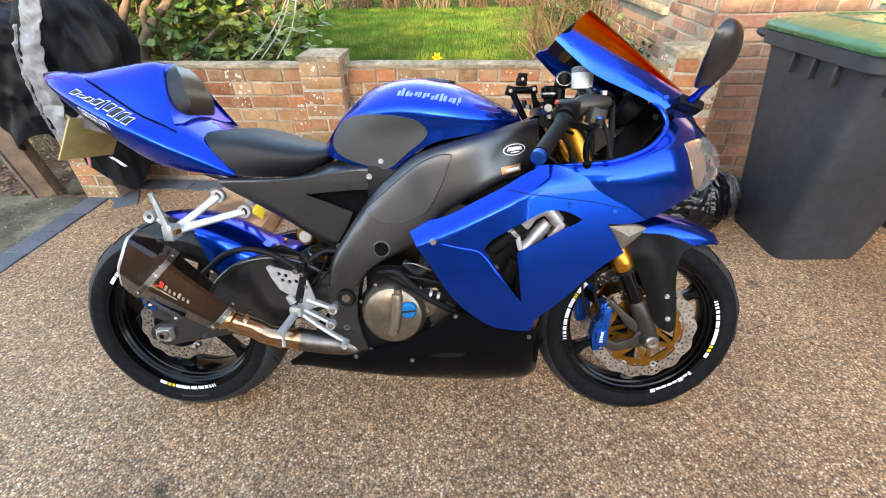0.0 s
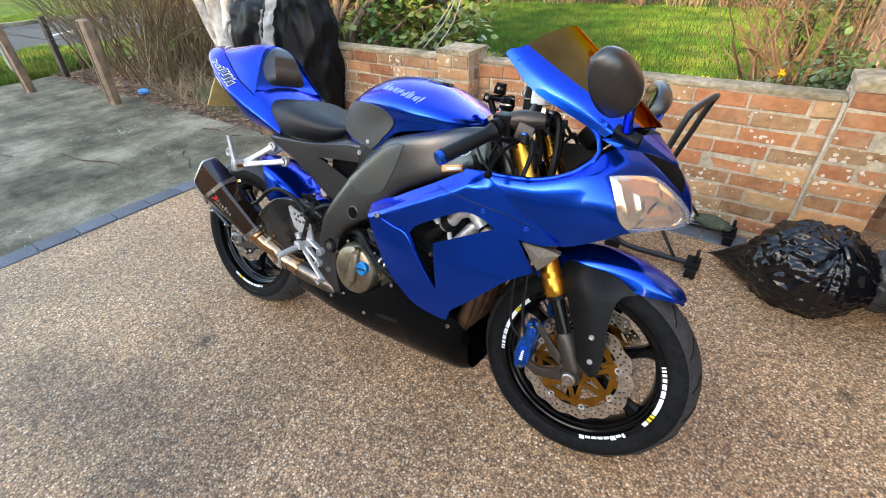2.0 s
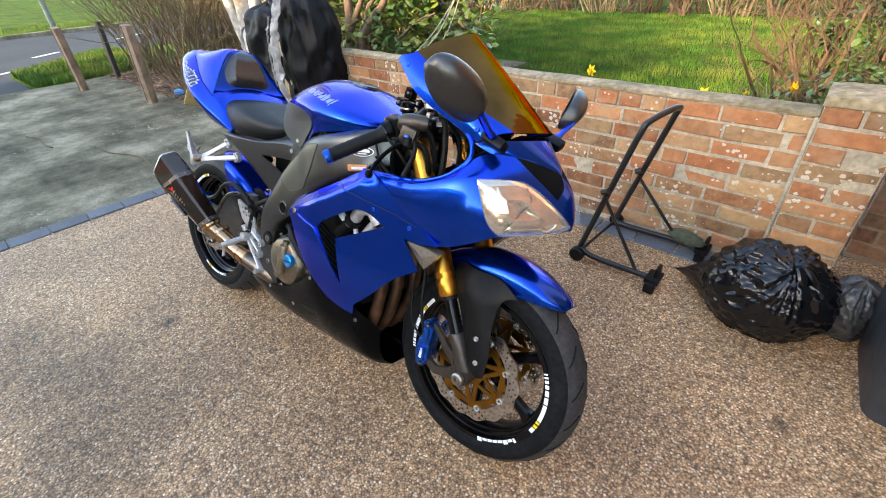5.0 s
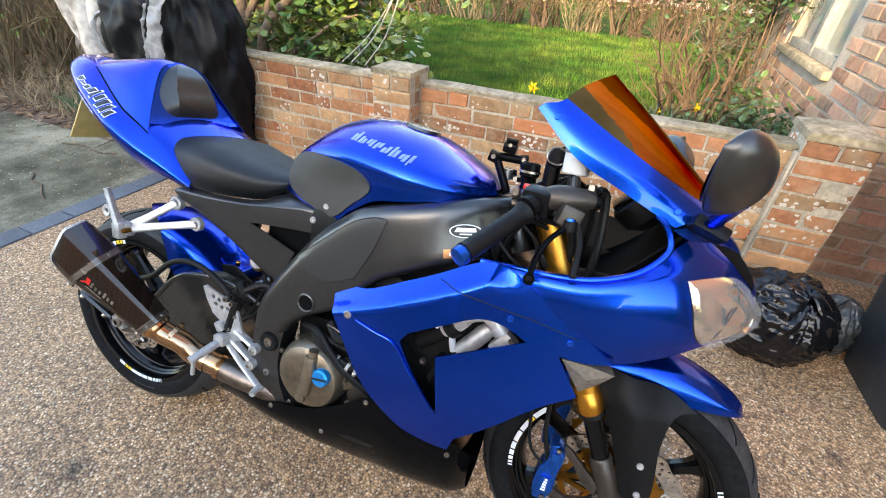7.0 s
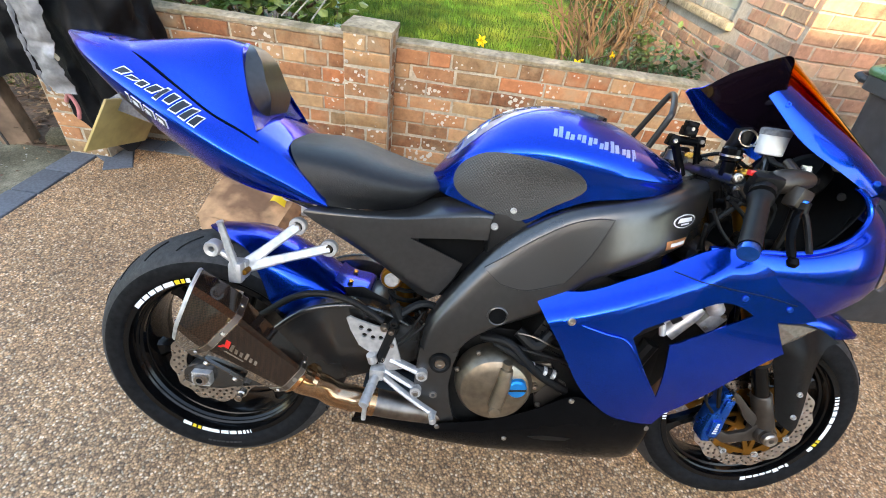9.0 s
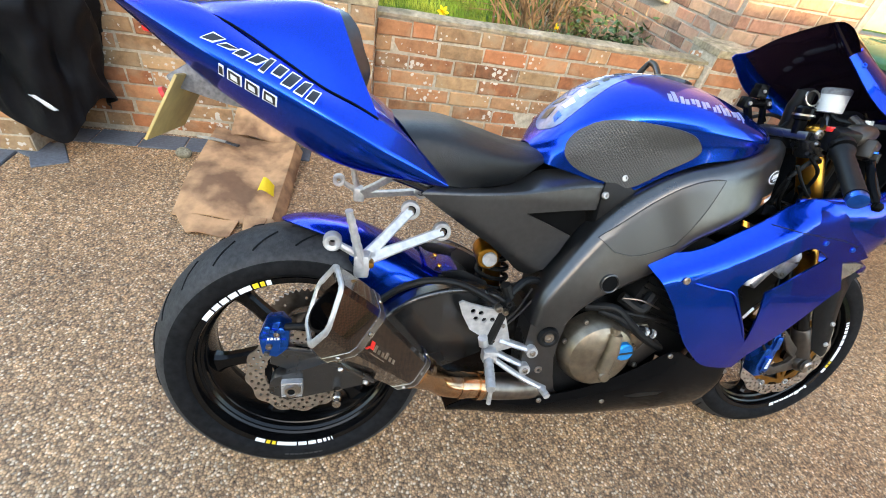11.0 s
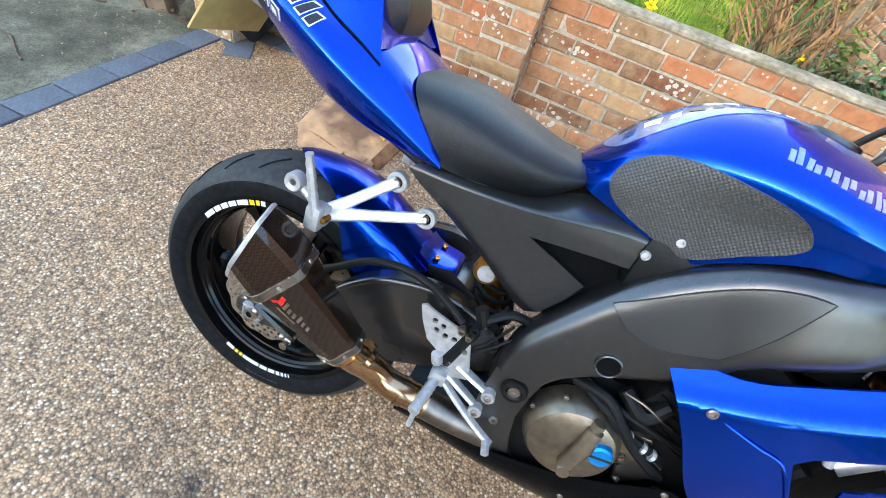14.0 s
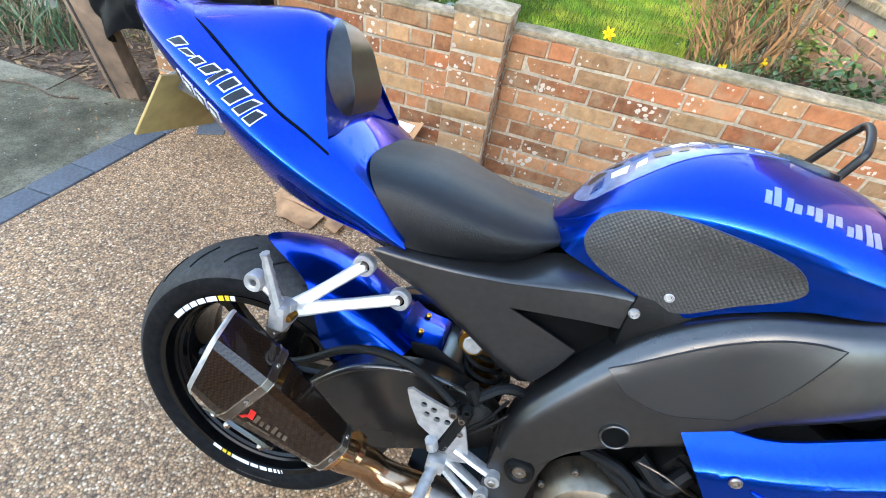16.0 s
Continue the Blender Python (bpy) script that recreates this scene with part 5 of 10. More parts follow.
for t, r in ((0.004, 0.0478), (L_AX - 0.006, 0.0725)):
    for w in (-0.0075, 0.0055):
        part("band", loft([hex_ring(AX0 + ax * (t + w), r), hex_ring(AX0 + ax * (t + w + 0.0004), r + 0.0016), hex_ring(AX0 + ax * (t + w + 0.0018), r + 0.0016), hex_ring(AX0 + ax * (t + w + 0.0022), r)], 1, 1, True, True), STEEL, can, "thin steel band edge", smooth=25)
    part("band", loft([hex_ring(AX0 + ax * (t - 0.0070), r - 0.0008), hex_ring(AX0 + ax * (t - 0.0068), r + 0.0006), hex_ring(AX0 + ax * (t + 0.0068), r + 0.0006), hex_ring(AX0 + ax * (t + 0.0070), r - 0.0008)], 1, 1, True, True), PIPE, can, "riveted steel band", smooth=25)
    riv = []
    for k in range(6):
        q = (hex_ring(AX0 + ax * t, r + 0.001)[2 * k] + hex_ring(AX0 + ax * t, r + 0.001)[(2 * k - 1) % 12]) / 2
        riv.append(bolt(q, 0.0045, 0.003, q - (AX0 + ax * t)))
    parts("rivet", [*riv], STEEL, can)
hook = [AX0 + ax * 0.150 - _s * 0.050 + _u * 0.030, AX0 + ax * 0.085 - _s * 0.046 + _u * 0.030]
can_bracket = part("can_bracket", tube([hook[0] + ax * 0.012, hook[0], hook[1], hook[1] - ax * 0.012], [0.010, 0.013, 0.013, 0.010], 8, True, 0.5), SATIN, can, "black hanger bracket")
parts("bolt", [bolt(q - _s * 0.006 + _u * 0.006, 0.0058, 0.006, _u - _s) for q in hook], STEEL, can_bracket)
# maker's mark on the can: a red shape and pale bars
mark_tree_bm = loft([hex_ring(AX0 + ax * t, r) for t, r in ((0.0, 0.046), (0.06, 0.054), (0.14, 0.063), (L_AX, 0.071))], 1, 2, True, False)
mark_tree = tree_of(mark_tree_bm)
mark_tree_bm.free()


FACE = Vector((0.4, -0.9, 0)).normalized()
DOWN = ax.cross(FACE).normalized()
DOWN = DOWN if DOWN.z < 0 else -DOWN


def can_mark(t, w, o, h, lean=0.0):
    c = AX0 + ax * t + FACE * 0.05
    return [c + DOWN * (o - h) - ax * (w - lean), c + DOWN * (o - h) + ax * (w + lean), c + DOWN * (o + h) + ax * (w - lean), c + DOWN * (o + h) - ax * (w + lean)]


parts("maker_mark", [decal(mark_tree, can_mark(0.166, 0.0050, -0.004, 0.0062, 0.003), 0.0012, 0.001, 2, FACE), decal(mark_tree, can_mark(0.172, 0.0030, 0.003, 0.0034, -0.003), 0.0012, 0.001, 2, FACE)], RED, can, "red maker's mark shape")
parts("maker_mark", [*[decal(mark_tree, can_mark(0.154 - 0.0115 * k, 0.0030, 0.000 - (0.002 if k in (0, 3) else 0), 0.0056 if k in (0, 3) else 0.0036, 0.0016), 0.0012, 0.001, 2, FACE) for k in range(6)], decal(mark_tree, can_mark(0.140, 0.022, 0.0085, 0.0010), 0.0012, 0.001, 2, FACE)], STEEL, can, "pale maker's mark shapes")
link = smooth_path([AX0 + ax * 0.005, AX0 - ax * 0.03, Vector((0.283, -0.190, 0.357)), Vector((0.312, -0.182, 0.334)), Vector((0.35, -0.176, 0.322)), Vector((0.40, -0.168, 0.312))], 5)
link_ob = part("link_pipe", tube(link, [0.036] * 4 + [0.0285] * (len(link) - 4), 20), TITAN, bike, "heat-tinted steel link pipe")
parts("clamp", [tube([Vector((0.262, -0.196, 0.376)), Vector((0.254, -0.199, 0.383))], 0.0345, 20), tube([Vector((0.345, -0.177, 0.323)), Vector((0.358, -0.175, 0.320))], 0.0305, 20), tube([Vector((0.388, -0.170, 0.314)), Vector((0.402, -0.168, 0.311))], 0.0325, 20)], TITAN, link_ob)
mid_pipe = smooth_path([(0.395, -0.169, 0.313), (0.45, -0.160, 0.300), (0.52, -0.145, 0.285), (0.60, -0.12, 0.26), (0.75, -0.07, 0.22), (0.9, -0.04, 0.21)], 4)
part("mid_pipe", tube(mid_pipe, 0.031, 18), PIPE, bike, "dull grey exhaust mid pipe")
for y in (-0.12, -0.05, 0.03, 0.10):
    part("header_pipe", tube(smooth_path([(0.92, y, 0.56), (1.02, y, 0.54), (1.055, y, 0.46), (1.04, y, 0.34), (0.98, y * 0.8, 0.24), (0.88, y * 0.5, 0.21)], 4), 0.019, 12), HEADER, bike, "rust-brown exhaust header pipe")


# ---- bodywork ----
def half_loft(rows, nu=4, nv=4, **kw):
    """Rows of the right half, from the outer edge to the middle line, mirrored into whole rows."""
    full = [list(r) + [(p[0], -p[1], p[2]) for p in r[-2::-1]] for r in rows]
    return loft(full, nu, nv, **kw)


def on_side(tree, pts, toward=0.4):
    """Places of x and z dropped on to the right flank of a surface."""
    out = []
    for x, z in pts:
        hit = tree.ray_cast(Vector((x, -toward, z)), Vector((0, 1, 0)))
        out.append(hit[0] if hit[0] is not None else Vector((x, -0.15, z)))
    return out


STROKES = (((0, 0, 0.42, 1), (0.55, 0, 1, 0.72)), ((0, 0, 0.42, 0.72), (0.55, 0, 1, 1)), ((0, 0, 0.42, 1), (0.55, 0.28, 1, 1)), ((0, 0.28, 0.42, 1), (0.55, 0, 1, 1)))


def strokes(q, kind):
    """A slanted quad of x and z cut into two plain slabs."""
    a, b, c, d = (Vector(p) for p in q)

    def at(u, v):
        return tuple(a.lerp(b, u).lerp(d.lerp(c, u), v))
    return [(at(u0, v0), at(u1, v0), at(u1, v1), at(u0, v1)) for u0, v0, u1, v1 in STROKES[kind % 4]]


# fuel tank
tank_rows = []
for x, zt, w, zs, wk, zk, wb, zb in (
        (0.474, 0.838, 0.030, 0.832, 0.045, 0.824, 0.050, 0.812),
        (0.500, 0.868, 0.075, 0.852, 0.086, 0.830, 0.088, 0.806),
        (0.540, 0.920, 0.110, 0.888, 0.116, 0.845, 0.108, 0.798),
        (0.600, 0.970, 0.138, 0.912, 0.134, 0.850, 0.124, 0.784),
        (0.660, 0.994, 0.160, 0.921, 0.146, 0.855, 0.134, 0.772),
        (0.717, 1.001, 0.176, 0.923, 0.162, 0.872, 0.154, 0.812),
        (0.777, 0.997, 0.188, 0.920, 0.180, 0.884, 0.176, 0.848),
        (0.842, 0.984, 0.190, 0.915, 0.186, 0.888, 0.182, 0.862),
        (0.912, 0.954, 0.172, 0.910, 0.168, 0.892, 0.164, 0.876),
        (0.965, 0.927, 0.125, 0.905, 0.122, 0.896, 0.118, 0.888),
        (0.995, 0.905, 0.060, 0.902, 0.058, 0.899, 0.055, 0.895)):
    tank_rows.append([(x, -wb, zb), (x, -wk, zk), (x, -(w + 0.002), zs - 0.008), (x, -w * 0.93, zs + (zt - zs) * 0.28), (x, -w * 0.62, zs + (zt - zs) * 0.72), (x, -w * 0.28, zs + (zt - zs) * 0.96), (x, 0, zt)])
tank_bm = thicken(half_loft(tank_rows, 5, 5), 0.003)
tank_tree = tree_of(tank_bm)
tank = part("fuel_tank", tank_bm, BLUE, bike, "glossy metallic blue fuel tank", smooth=70)
pad_out = smooth_path([(0.518, 0.842), (0.537, 0.884), (0.590, 0.911), (0.672, 0.912), (0.735, 0.902), (0.764, 0.878), (0.756, 0.856), (0.715, 0.824), (0.660, 0.782), (0.600, 0.791), (0.540, 0.812)], 4, True)
part("knee_pad", decal(tank_tree, on_side(tank_tree, [(p.x, p.y) for p in pad_out]), 0.0035, 0.002, 8), PAD, tank, "dark studded rubber knee pad", smooth=50)
part("pad_badge", moved(bolt((0, 0, 0), 0.007, 0.003), Matrix.Translation(on_side(tank_tree, [(0.644, 0.801)])[0] + Vector((0, -0.003, 0)))), ALLOY, tank)
# lettering on the tank: slanted silver shapes
let = []
for k in range(8):
    x0, z0 = 0.694 + 0.0205 * k, 0.965 - 0.0012 * k - 0.0003 * k * k
    h = 0.017 if k in (0, 5, 7) else 0.0115
    w = 0.0180 if k < 7 else 0.008
    w *= 0.92
    let += strokes([(x0 - 0.004, z0 - 0.0095), (x0 + w - 0.004, z0 - 0.0100), (x0 + w, z0 - 0.0095 + h), (x0 + 0.001, z0 - 0.0090 + h)], k * 3 + 1)
parts("letter_shape", [decal(tank_tree, on_side(tank_tree, q), 0.0008, 0.001, 2) for q in let], SILVERMARK, tank, "silver letter shape")
# tank top protector with black and white shapes
def on_top(tree, pts):
    out = []
    for x, y in pts:
        hit = tree.ray_cast(Vector((x, y, 1.3)), Vector((0, 0, -1)))
        out.append(hit[0] if hit[0] is not None else Vector((x, y, 0.9)))
    return out


prot = smooth_path([(0.500, -0.018), (0.520, -0.060), (0.570, -0.066), (0.640, -0.052), (0.740, -0.030), (0.760, 0.0), (0.740, 0.030), (0.640, 0.052), (0.570, 0.066), (0.520, 0.060), (0.500, 0.018)], 3, True)
prot_ob = part("tank_protector", decal(tank_tree, on_top(tank_tree, [(p.x, p.y) for p in prot]), 0.0012, 0.001, 6, (0, 0, 1)), PROTECTOR, tank, "white, black and blue tank protector sticker", smooth=60)
whites = []
for k in range(10):
    x = 0.515 + 0.024 * k
    s = -1 if k % 2 else 1
    hw = 0.040 - 0.0025 * k
    whites.append([(x, s * 0.006), (x + 0.020, s * 0.010), (x + 0.014, s * hw), (x - 0.002, s * hw * 0.75)])
    whites.append([(x + 0.004, -s * hw * 0.45), (x + 0.016, -s * hw * 0.3), (x + 0.012, -s * hw), (x, -s * hw * 0.95)])
parts("protector_shape", [decal(tank_tree, on_top(tank_tree, q), 0.0020, 0.0005, 2, (0, 0, 1)) for q in whites[::3]], DECALBLACK, prot_ob, "black angular shape")
parts("protector_shape", [decal(tank_tree, on_top(tank_tree, q), 0.0020, 0.0005, 2, (0, 0, 1)) for q in whites[2::3]], DECALWHITE, prot_ob, "white angular shape")
parts("protector_shape", [decal(tank_tree, on_top(tank_tree, q), 0.0020, 0.0005, 2, (0, 0, 1)) for q in whites[1::3]], BLUEANO, prot_ob, "blue angular shape")
part("filler_cap", moved(lathe([(0.0, 0.004), (0.030, 0.004), (0.040, 0.002), (0.042, -0.004)], 28, "z"), Matrix.Translation((0.79, 0, 0.998)) @ pose(0, 0, 0, 0, 8, 0)), SATIN, tank)

# seat
seat_rows = [
    [(0.266, -0.150, 0.766), (0.236, -0.150, 0.803), (0.203, -0.138, 0.845), (0.184, -0.104, 0.866), (0.174, -0.05, 0.872), (0.170, 0, 0.873)],
    [(0.312, -0.134, 0.760), (0.300, -0.148, 0.798), (0.284, -0.140, 0.843), (0.277, -0.100, 0.867), (0.274, -0.05, 0.875), (0.272, 0, 0.877)],
    [(0.376, -0.104, 0.757), (0.374, -0.127, 0.788), (0.368, -0.128, 0.824), (0.363, -0.092, 0.847), (0.361, -0.045, 0.855), (0.36, 0, 0.857)],
    [(0.436, -0.079, 0.764), (0.440, -0.102, 0.789), (0.440, -0.104, 0.814), (0.440, -0.076, 0.831), (0.440, -0.04, 0.836), (0.44, 0, 0.838)],
    [(0.490, -0.064, 0.800), (0.492, -0.074, 0.808), (0.490, -0.074, 0.818), (0.488, -0.058, 0.827), (0.486, -0.03, 0.831), (0.485, 0, 0.832)]]
part("rider_seat", thicken(half_loft(seat_rows, 5, 6), 0.004), SEATVINYL, bike, "black vinyl rider seat", smooth=60)

# tail fairing
tail_rows = [
    [(-0.298, -0.004, 1.010), (-0.298, -0.010, 1.012), (-0.298, -0.016, 1.018), (-0.298, -0.012, 1.024), (-0.298, -0.004, 1.026), (-0.298, 0, 1.027)],
    [(-0.220, -0.030, 0.956), (-0.220, -0.062, 0.962), (-0.220, -0.092, 0.988), (-0.220, -0.080, 1.008), (-0.220, -0.055, 1.022), (-0.220, 0, 1.030)],
    [(-0.130, -0.050, 0.890), (-0.130, -0.095, 0.898), (-0.130, -0.140, 0.945), (-0.130, -0.126, 0.980), (-0.130, -0.088, 1.008), (-0.130, 0, 1.016)],
    [(-0.030, -0.070, 0.832), (-0.030, -0.118, 0.840), (-0.030, -0.174, 0.900), (-0.030, -0.160, 0.938), (-0.030, -0.112, 0.964), (-0.030, 0, 0.970)],
    [(0.050, -0.090, 0.794), (0.050, -0.138, 0.802), (0.050, -0.192, 0.866), (0.050, -0.180, 0.896), (0.050, -0.140, 0.918), (0.050, 0, 0.926)],
    [(0.125, -0.105, 0.774), (0.125, -0.150, 0.782), (0.125, -0.190, 0.832), (0.125, -0.180, 0.858), (0.125, -0.152, 0.888), (0.125, 0, 0.908)],
    [(0.200, -0.125, 0.766), (0.200, -0.155, 0.772), (0.200, -0.176, 0.800), (0.198, -0.168, 0.820), (0.195, -0.149, 0.846), (0.188, 0, 0.866)],
    [(0.275, -0.148, 0.762), (0.275, -0.156, 0.763), (0.275, -0.160, 0.767), (0.272, -0.157, 0.772), (0.270, -0.150, 0.776), (0.265, 0, 0.80)]]
tail_bm = thicken(half_loft(tail_rows, 4, 5, sharp_cols=(4, 6)), 0.003)
tail_tree = tree_of(tail_bm)
tail = part("tail_fairing", tail_bm, BLUE, bike, "metallic blue tail fairing", smooth=50)
cowl_rows = [
    [(-0.175, -0.070, 1.006), (-0.176, -0.058, 1.014), (-0.178, -0.032, 1.019), (-0.180, 0, 1.021)],
    [(-0.090, -0.104, 0.985), (-0.088, -0.086, 1.008), (-0.086, -0.044, 1.030), (-0.085, 0, 1.036)],
    [(-0.010, -0.132, 0.955), (-0.010, -0.104, 0.996), (-0.010, -0.050, 1.038), (-0.010, 0, 1.047)],
    [(0.050, -0.148, 0.926), (0.043, -0.112, 0.980), (0.034, -0.056, 1.038), (0.028, 0, 1.049)],
    [(0.104, -0.156, 0.902), (0.082, -0.116, 0.960), (0.060, -0.062, 1.030), (0.050, 0, 1.046)],
    [(0.142, -0.158, 0.886), (0.106, -0.114, 0.952), (0.076, -0.064, 1.026), (0.064, 0, 1.043)]]
for row in cowl_rows:
    x, y, z = row[0]
    hit = tail_tree.ray_cast(Vector((x, y, 1.3)), Vector((0, 0, -1)))[0]
    row[0] = (x, y, (hit.z if hit is not None else z) + 0.003)
cowl_bm = half_loft(cowl_rows, 4, 5)
cowl = part("seat_cowl", thicken(cowl_bm, 0.003), BLUE, tail, "blue single-seat cowl", smooth=50)
seam_line = smooth_path([(p[0][0], p[0][1] - 0.001, p[0][2] - 0.002) for p in cowl_rows], 5)
pair("cowl_seam", tube(seam_line, 0.0014, 6), LINER, tail, "dark joint under the cowl's edge")
# cowl front: a plate behind the pad
rows = []
for z, half in ((0.893, 0.148), (0.912, 0.134), (0.935, 0.120), (0.963, 0.106), (1.0, 0.078), (1.03, 0.055), (1.045, 0.012)):
    x = interp(((0.893, 0.130), (0.912, 0.118), (0.965, 0.092), (1.032, 0.072), (1.045, 0.062)), z)
    rows.append([(x + 0.003 * (1 - abs(u)), half * u, z) for u in (-1, -0.5, 0, 0.5, 1)])
part("cowl_front", thicken(loft(rows, 2, 2), 0.004), BLUE, tail)
# back pad, filling the cowl's front
rows = []
for v in range(11):
    f = v / 10
    z = 1.043 - 0.133 * f
    half = interp(((0.910, 0.074), (0.916, 0.084), (0.935, 0.090), (0.965, 0.086), (1.0, 0.068), (1.025, 0.047), (1.038, 0.026), (1.043, 0.008)), z)
    base = Vector((interp(((0.90, 0.122), (0.965, 0.092), (1.032, 0.072), (1.045, 0.062)), z), 0, z))
    depth = 0.026 * min(1.0, f * 3.0) ** 0.6 * (1.0 if f < 0.7 else 1 - ((f - 0.7) / 0.3) ** 2 * 0.9) + 0.002
    nrm = Vector((0.90, 0, 0.43))
    rows.append([base + Vector((0, half * u, 0)) + nrm * depth * min(1.0, (1 - abs(u)) / 0.36) for u in (-1, -0.82, -0.66, -0.62, -0.3, 0, 0.3, 0.62, 0.66, 0.82, 1)])
part("back_pad", loft(rows, 3, 2, cap=False), COVERBLACK, tail, "smooth black bump-stop pad with creased edges", smooth=24)


# outlined shapes of the model name, black with white edges, and a smaller row below
NAME = (((-0.130, 0.966), (-0.085, 0.953), (-0.066, 0.956), (-0.112, 0.976)), ((-0.082, 0.949), (-0.046, 0.936), (-0.030, 0.946), (-0.066, 0.961)), ((-0.044, 0.930), (-0.036, 0.926), (-0.020, 0.946), (-0.028, 0.949)),
        ((-0.030, 0.922), (0.004, 0.908), (0.020, 0.925), (-0.014, 0.942)), ((0.008, 0.905), (0.040, 0.890), (0.054, 0.912), (0.024, 0.921)))


def inset(q, d):
    c = sum((Vector(p) for p in q), Vector((0, 0))) / 4
    out = []
    for p in q:
        v = Vector(p) - c
        out.append(tuple(c + v * max(0.15, 1 - d / max(v.length, 1e-6))))
    return out


for k, name_quad in enumerate(NAME):
    for q in strokes(name_quad, k) if k != 2 else [name_quad]:
        part("letter_shape", decal(tail_tree, on_side(tail_tree, q), 0.0010, 0.0005, 3), DECALWHITE, tail, "white-edged letter shape")
        part("letter_shape", decal(tail_tree, on_side(tail_tree, inset(q, 0.0024)), 0.0016, 0.0003, 3), DECALBLACK, tail, "black letter shape")
for k in range(4):
    w = 0.008 if k == 0 else 0.022
    x = -0.106 + (0 if k == 0 else 0.013 + 0.0265 * (k - 1))
    z = 0.918 - 0.44 * (x + 0.106)
    q = ((x, z), (x + w, z - 0.44 * w), (x + w + 0.003, z - 0.44 * w + 0.016), (x + 0.004, z + 0.016))
    part("figure_shape", decal(tail_tree, on_side(tail_tree, q), 0.0012, 0.0005, 5), DECALWHITE, tail, "white-edged figure shape")
    part("figure_shape", decal(tail_tree, on_side(tail_tree, inset(q, 0.0030)), 0.0020, 0.0003, 5), DECALBLACK, tail, "black figure shape")
    if k:
        part("figure_shape", decal(tail_tree, on_side(tail_tree, inset(q, 0.0078)), 0.0026, 0.0003, 3), DECALWHITE, tail, "pale middle of a round figure")
# tail light, plate hanger and plate
part("tail_light", box(-0.250, -0.19, -0.030, 0.030, 0.965, 0.985, 0.006), RED, tail, "red tail light")
hang = flat([(-0.17, 0.930), (-0.05, 0.880), (-0.06, 0.852), (-0.12, 0.862), (-0.205, 0.884), (-0.215, 0.900)], -0.05, 0.10, 0.004)
hanger = part("plate_hanger", hang, PLATEBACK, bike, "grey tail-tidy bracket")
plate_m = Matrix.Translation((-0.212, 0.0, 0.852)) @ pose(0, 0, 0, 0, 28, 0)
plate_ob = part("number_plate", moved(box(-0.0025, 0.0025, -0.095, 0.095, -0.062, 0.062, 0.0015), plate_m), PLATE, hanger, "plain yellow rear number plate")
part("plate_bars", join(*[moved(box(-0.0035, -0.0028, -0.075 + 0.022 * k, -0.060 + 0.022 * k, -0.03 if k < 4 else -0.045, 0.03, 0), plate_m) for k in range(7)]), DECALBLACK, plate_ob, "black bars in place of characters")
part("reflector", moved(lathe([(0.0, 0), (0.013, 0), (0.015, 0.007), (0.0, 0.010)], 16, "x"), Matrix.Translation((-0.232, 0.0, 0.866)) @ pose(0, 0, 0, 0, 28, 180)), RED, hanger, "small red rear reflector")

# subframe side covers
COVER_TOP = ((0.228, 0.749), (0.33, 0.752), (0.43, 0.757), (0.50, 0.767), (0.58, 0.776), (0.655, 0.774))
cover_out = list(COVER_TOP) + [(0.676, 0.758), (0.678, 0.738), (0.625, 0.728), (0.558, 0.726), (0.50, 0.722), (0.443, 0.717), (0.50, 0.694), (0.560, 0.667), (0.545, 0.630), (0.520, 0.590), (0.497, 0.560), (0.472, 0.566), (0.44, 0.596), (0.385, 0.640), (0.309, 0.689)]
cover_y = lambda x, z: interp(((0.2, -0.162), (0.32, -0.160), (0.44, -0.148), (0.5, -0.142), (0.6, -0.130), (0.68, -0.122)), x) + 0.10 * max(0.0, 0.748 - z) + 0.9 * max(0.0, interp(((0.22, 0.742), (0.309, 0.712), (0.385, 0.664), (0.44, 0.622), (0.50, 0.585)), x) - z)
cov = panel(cover_out, cover_y, 0.004, step=0.009)
shelf_rows = []
for (x, z), (xi, yi, zi) in zip(COVER_TOP, ((0.262, -0.144, 0.764), (0.33, -0.120, 0.756), (0.415, -0.080, 0.757), (0.492, -0.062, 0.790), (0.575, -0.092, 0.800), (0.655, -0.112, 0.790))):
    outer = Vector((x, cover_y(x, z), z))
    inner_edge = Vector((xi, yi, zi))
    shelf_rows.append([outer, outer.lerp(inner_edge, 0.08) + Vector((0, 0, 0.004)), outer.lerp(inner_edge, 0.5) + Vector((0, 0, 0.004)), inner_edge])
shelf = thicken(loft(shelf_rows, 3, 5), 0.003)
for side_bm, shelf_bm in ((mirrored(cov), mirrored(shelf)), (cov, shelf)):
    cover_ob = part("side_cover", side_bm, COVERBLACK, bike, "satin black subframe side cover", smooth=30)
    part("cover_top", shelf_bm, COVERBLACK, cover_ob, "upper face folding in under the seat", smooth=50)
part("cover_screw", bolt((0.612, -0.134, 0.762), 0.008, 0.006), ALLOY, bike)
# a solid black box gives the cover's notch its deep shade
part("cover_recess", box(0.46, 0.70, -0.100, 0.100, 0.57, 0.742, 0.01), LINER, bike, "matt black box standing in for the shade of the recess")
part("recess_connector", join(moved(box(-0.008, 0.008, -0.006, 0.006, -0.006, 0.006, 0.002), pose(0.600, -0.085, 0.690, 0, 40, 0)), tube(smooth_path([(0.53, -0.085, 0.715), (0.56, -0.088, 0.700), (0.595, -0.085, 0.688)], 4), 0.002, 6)), RUBBER, bike, "black electrical connector")
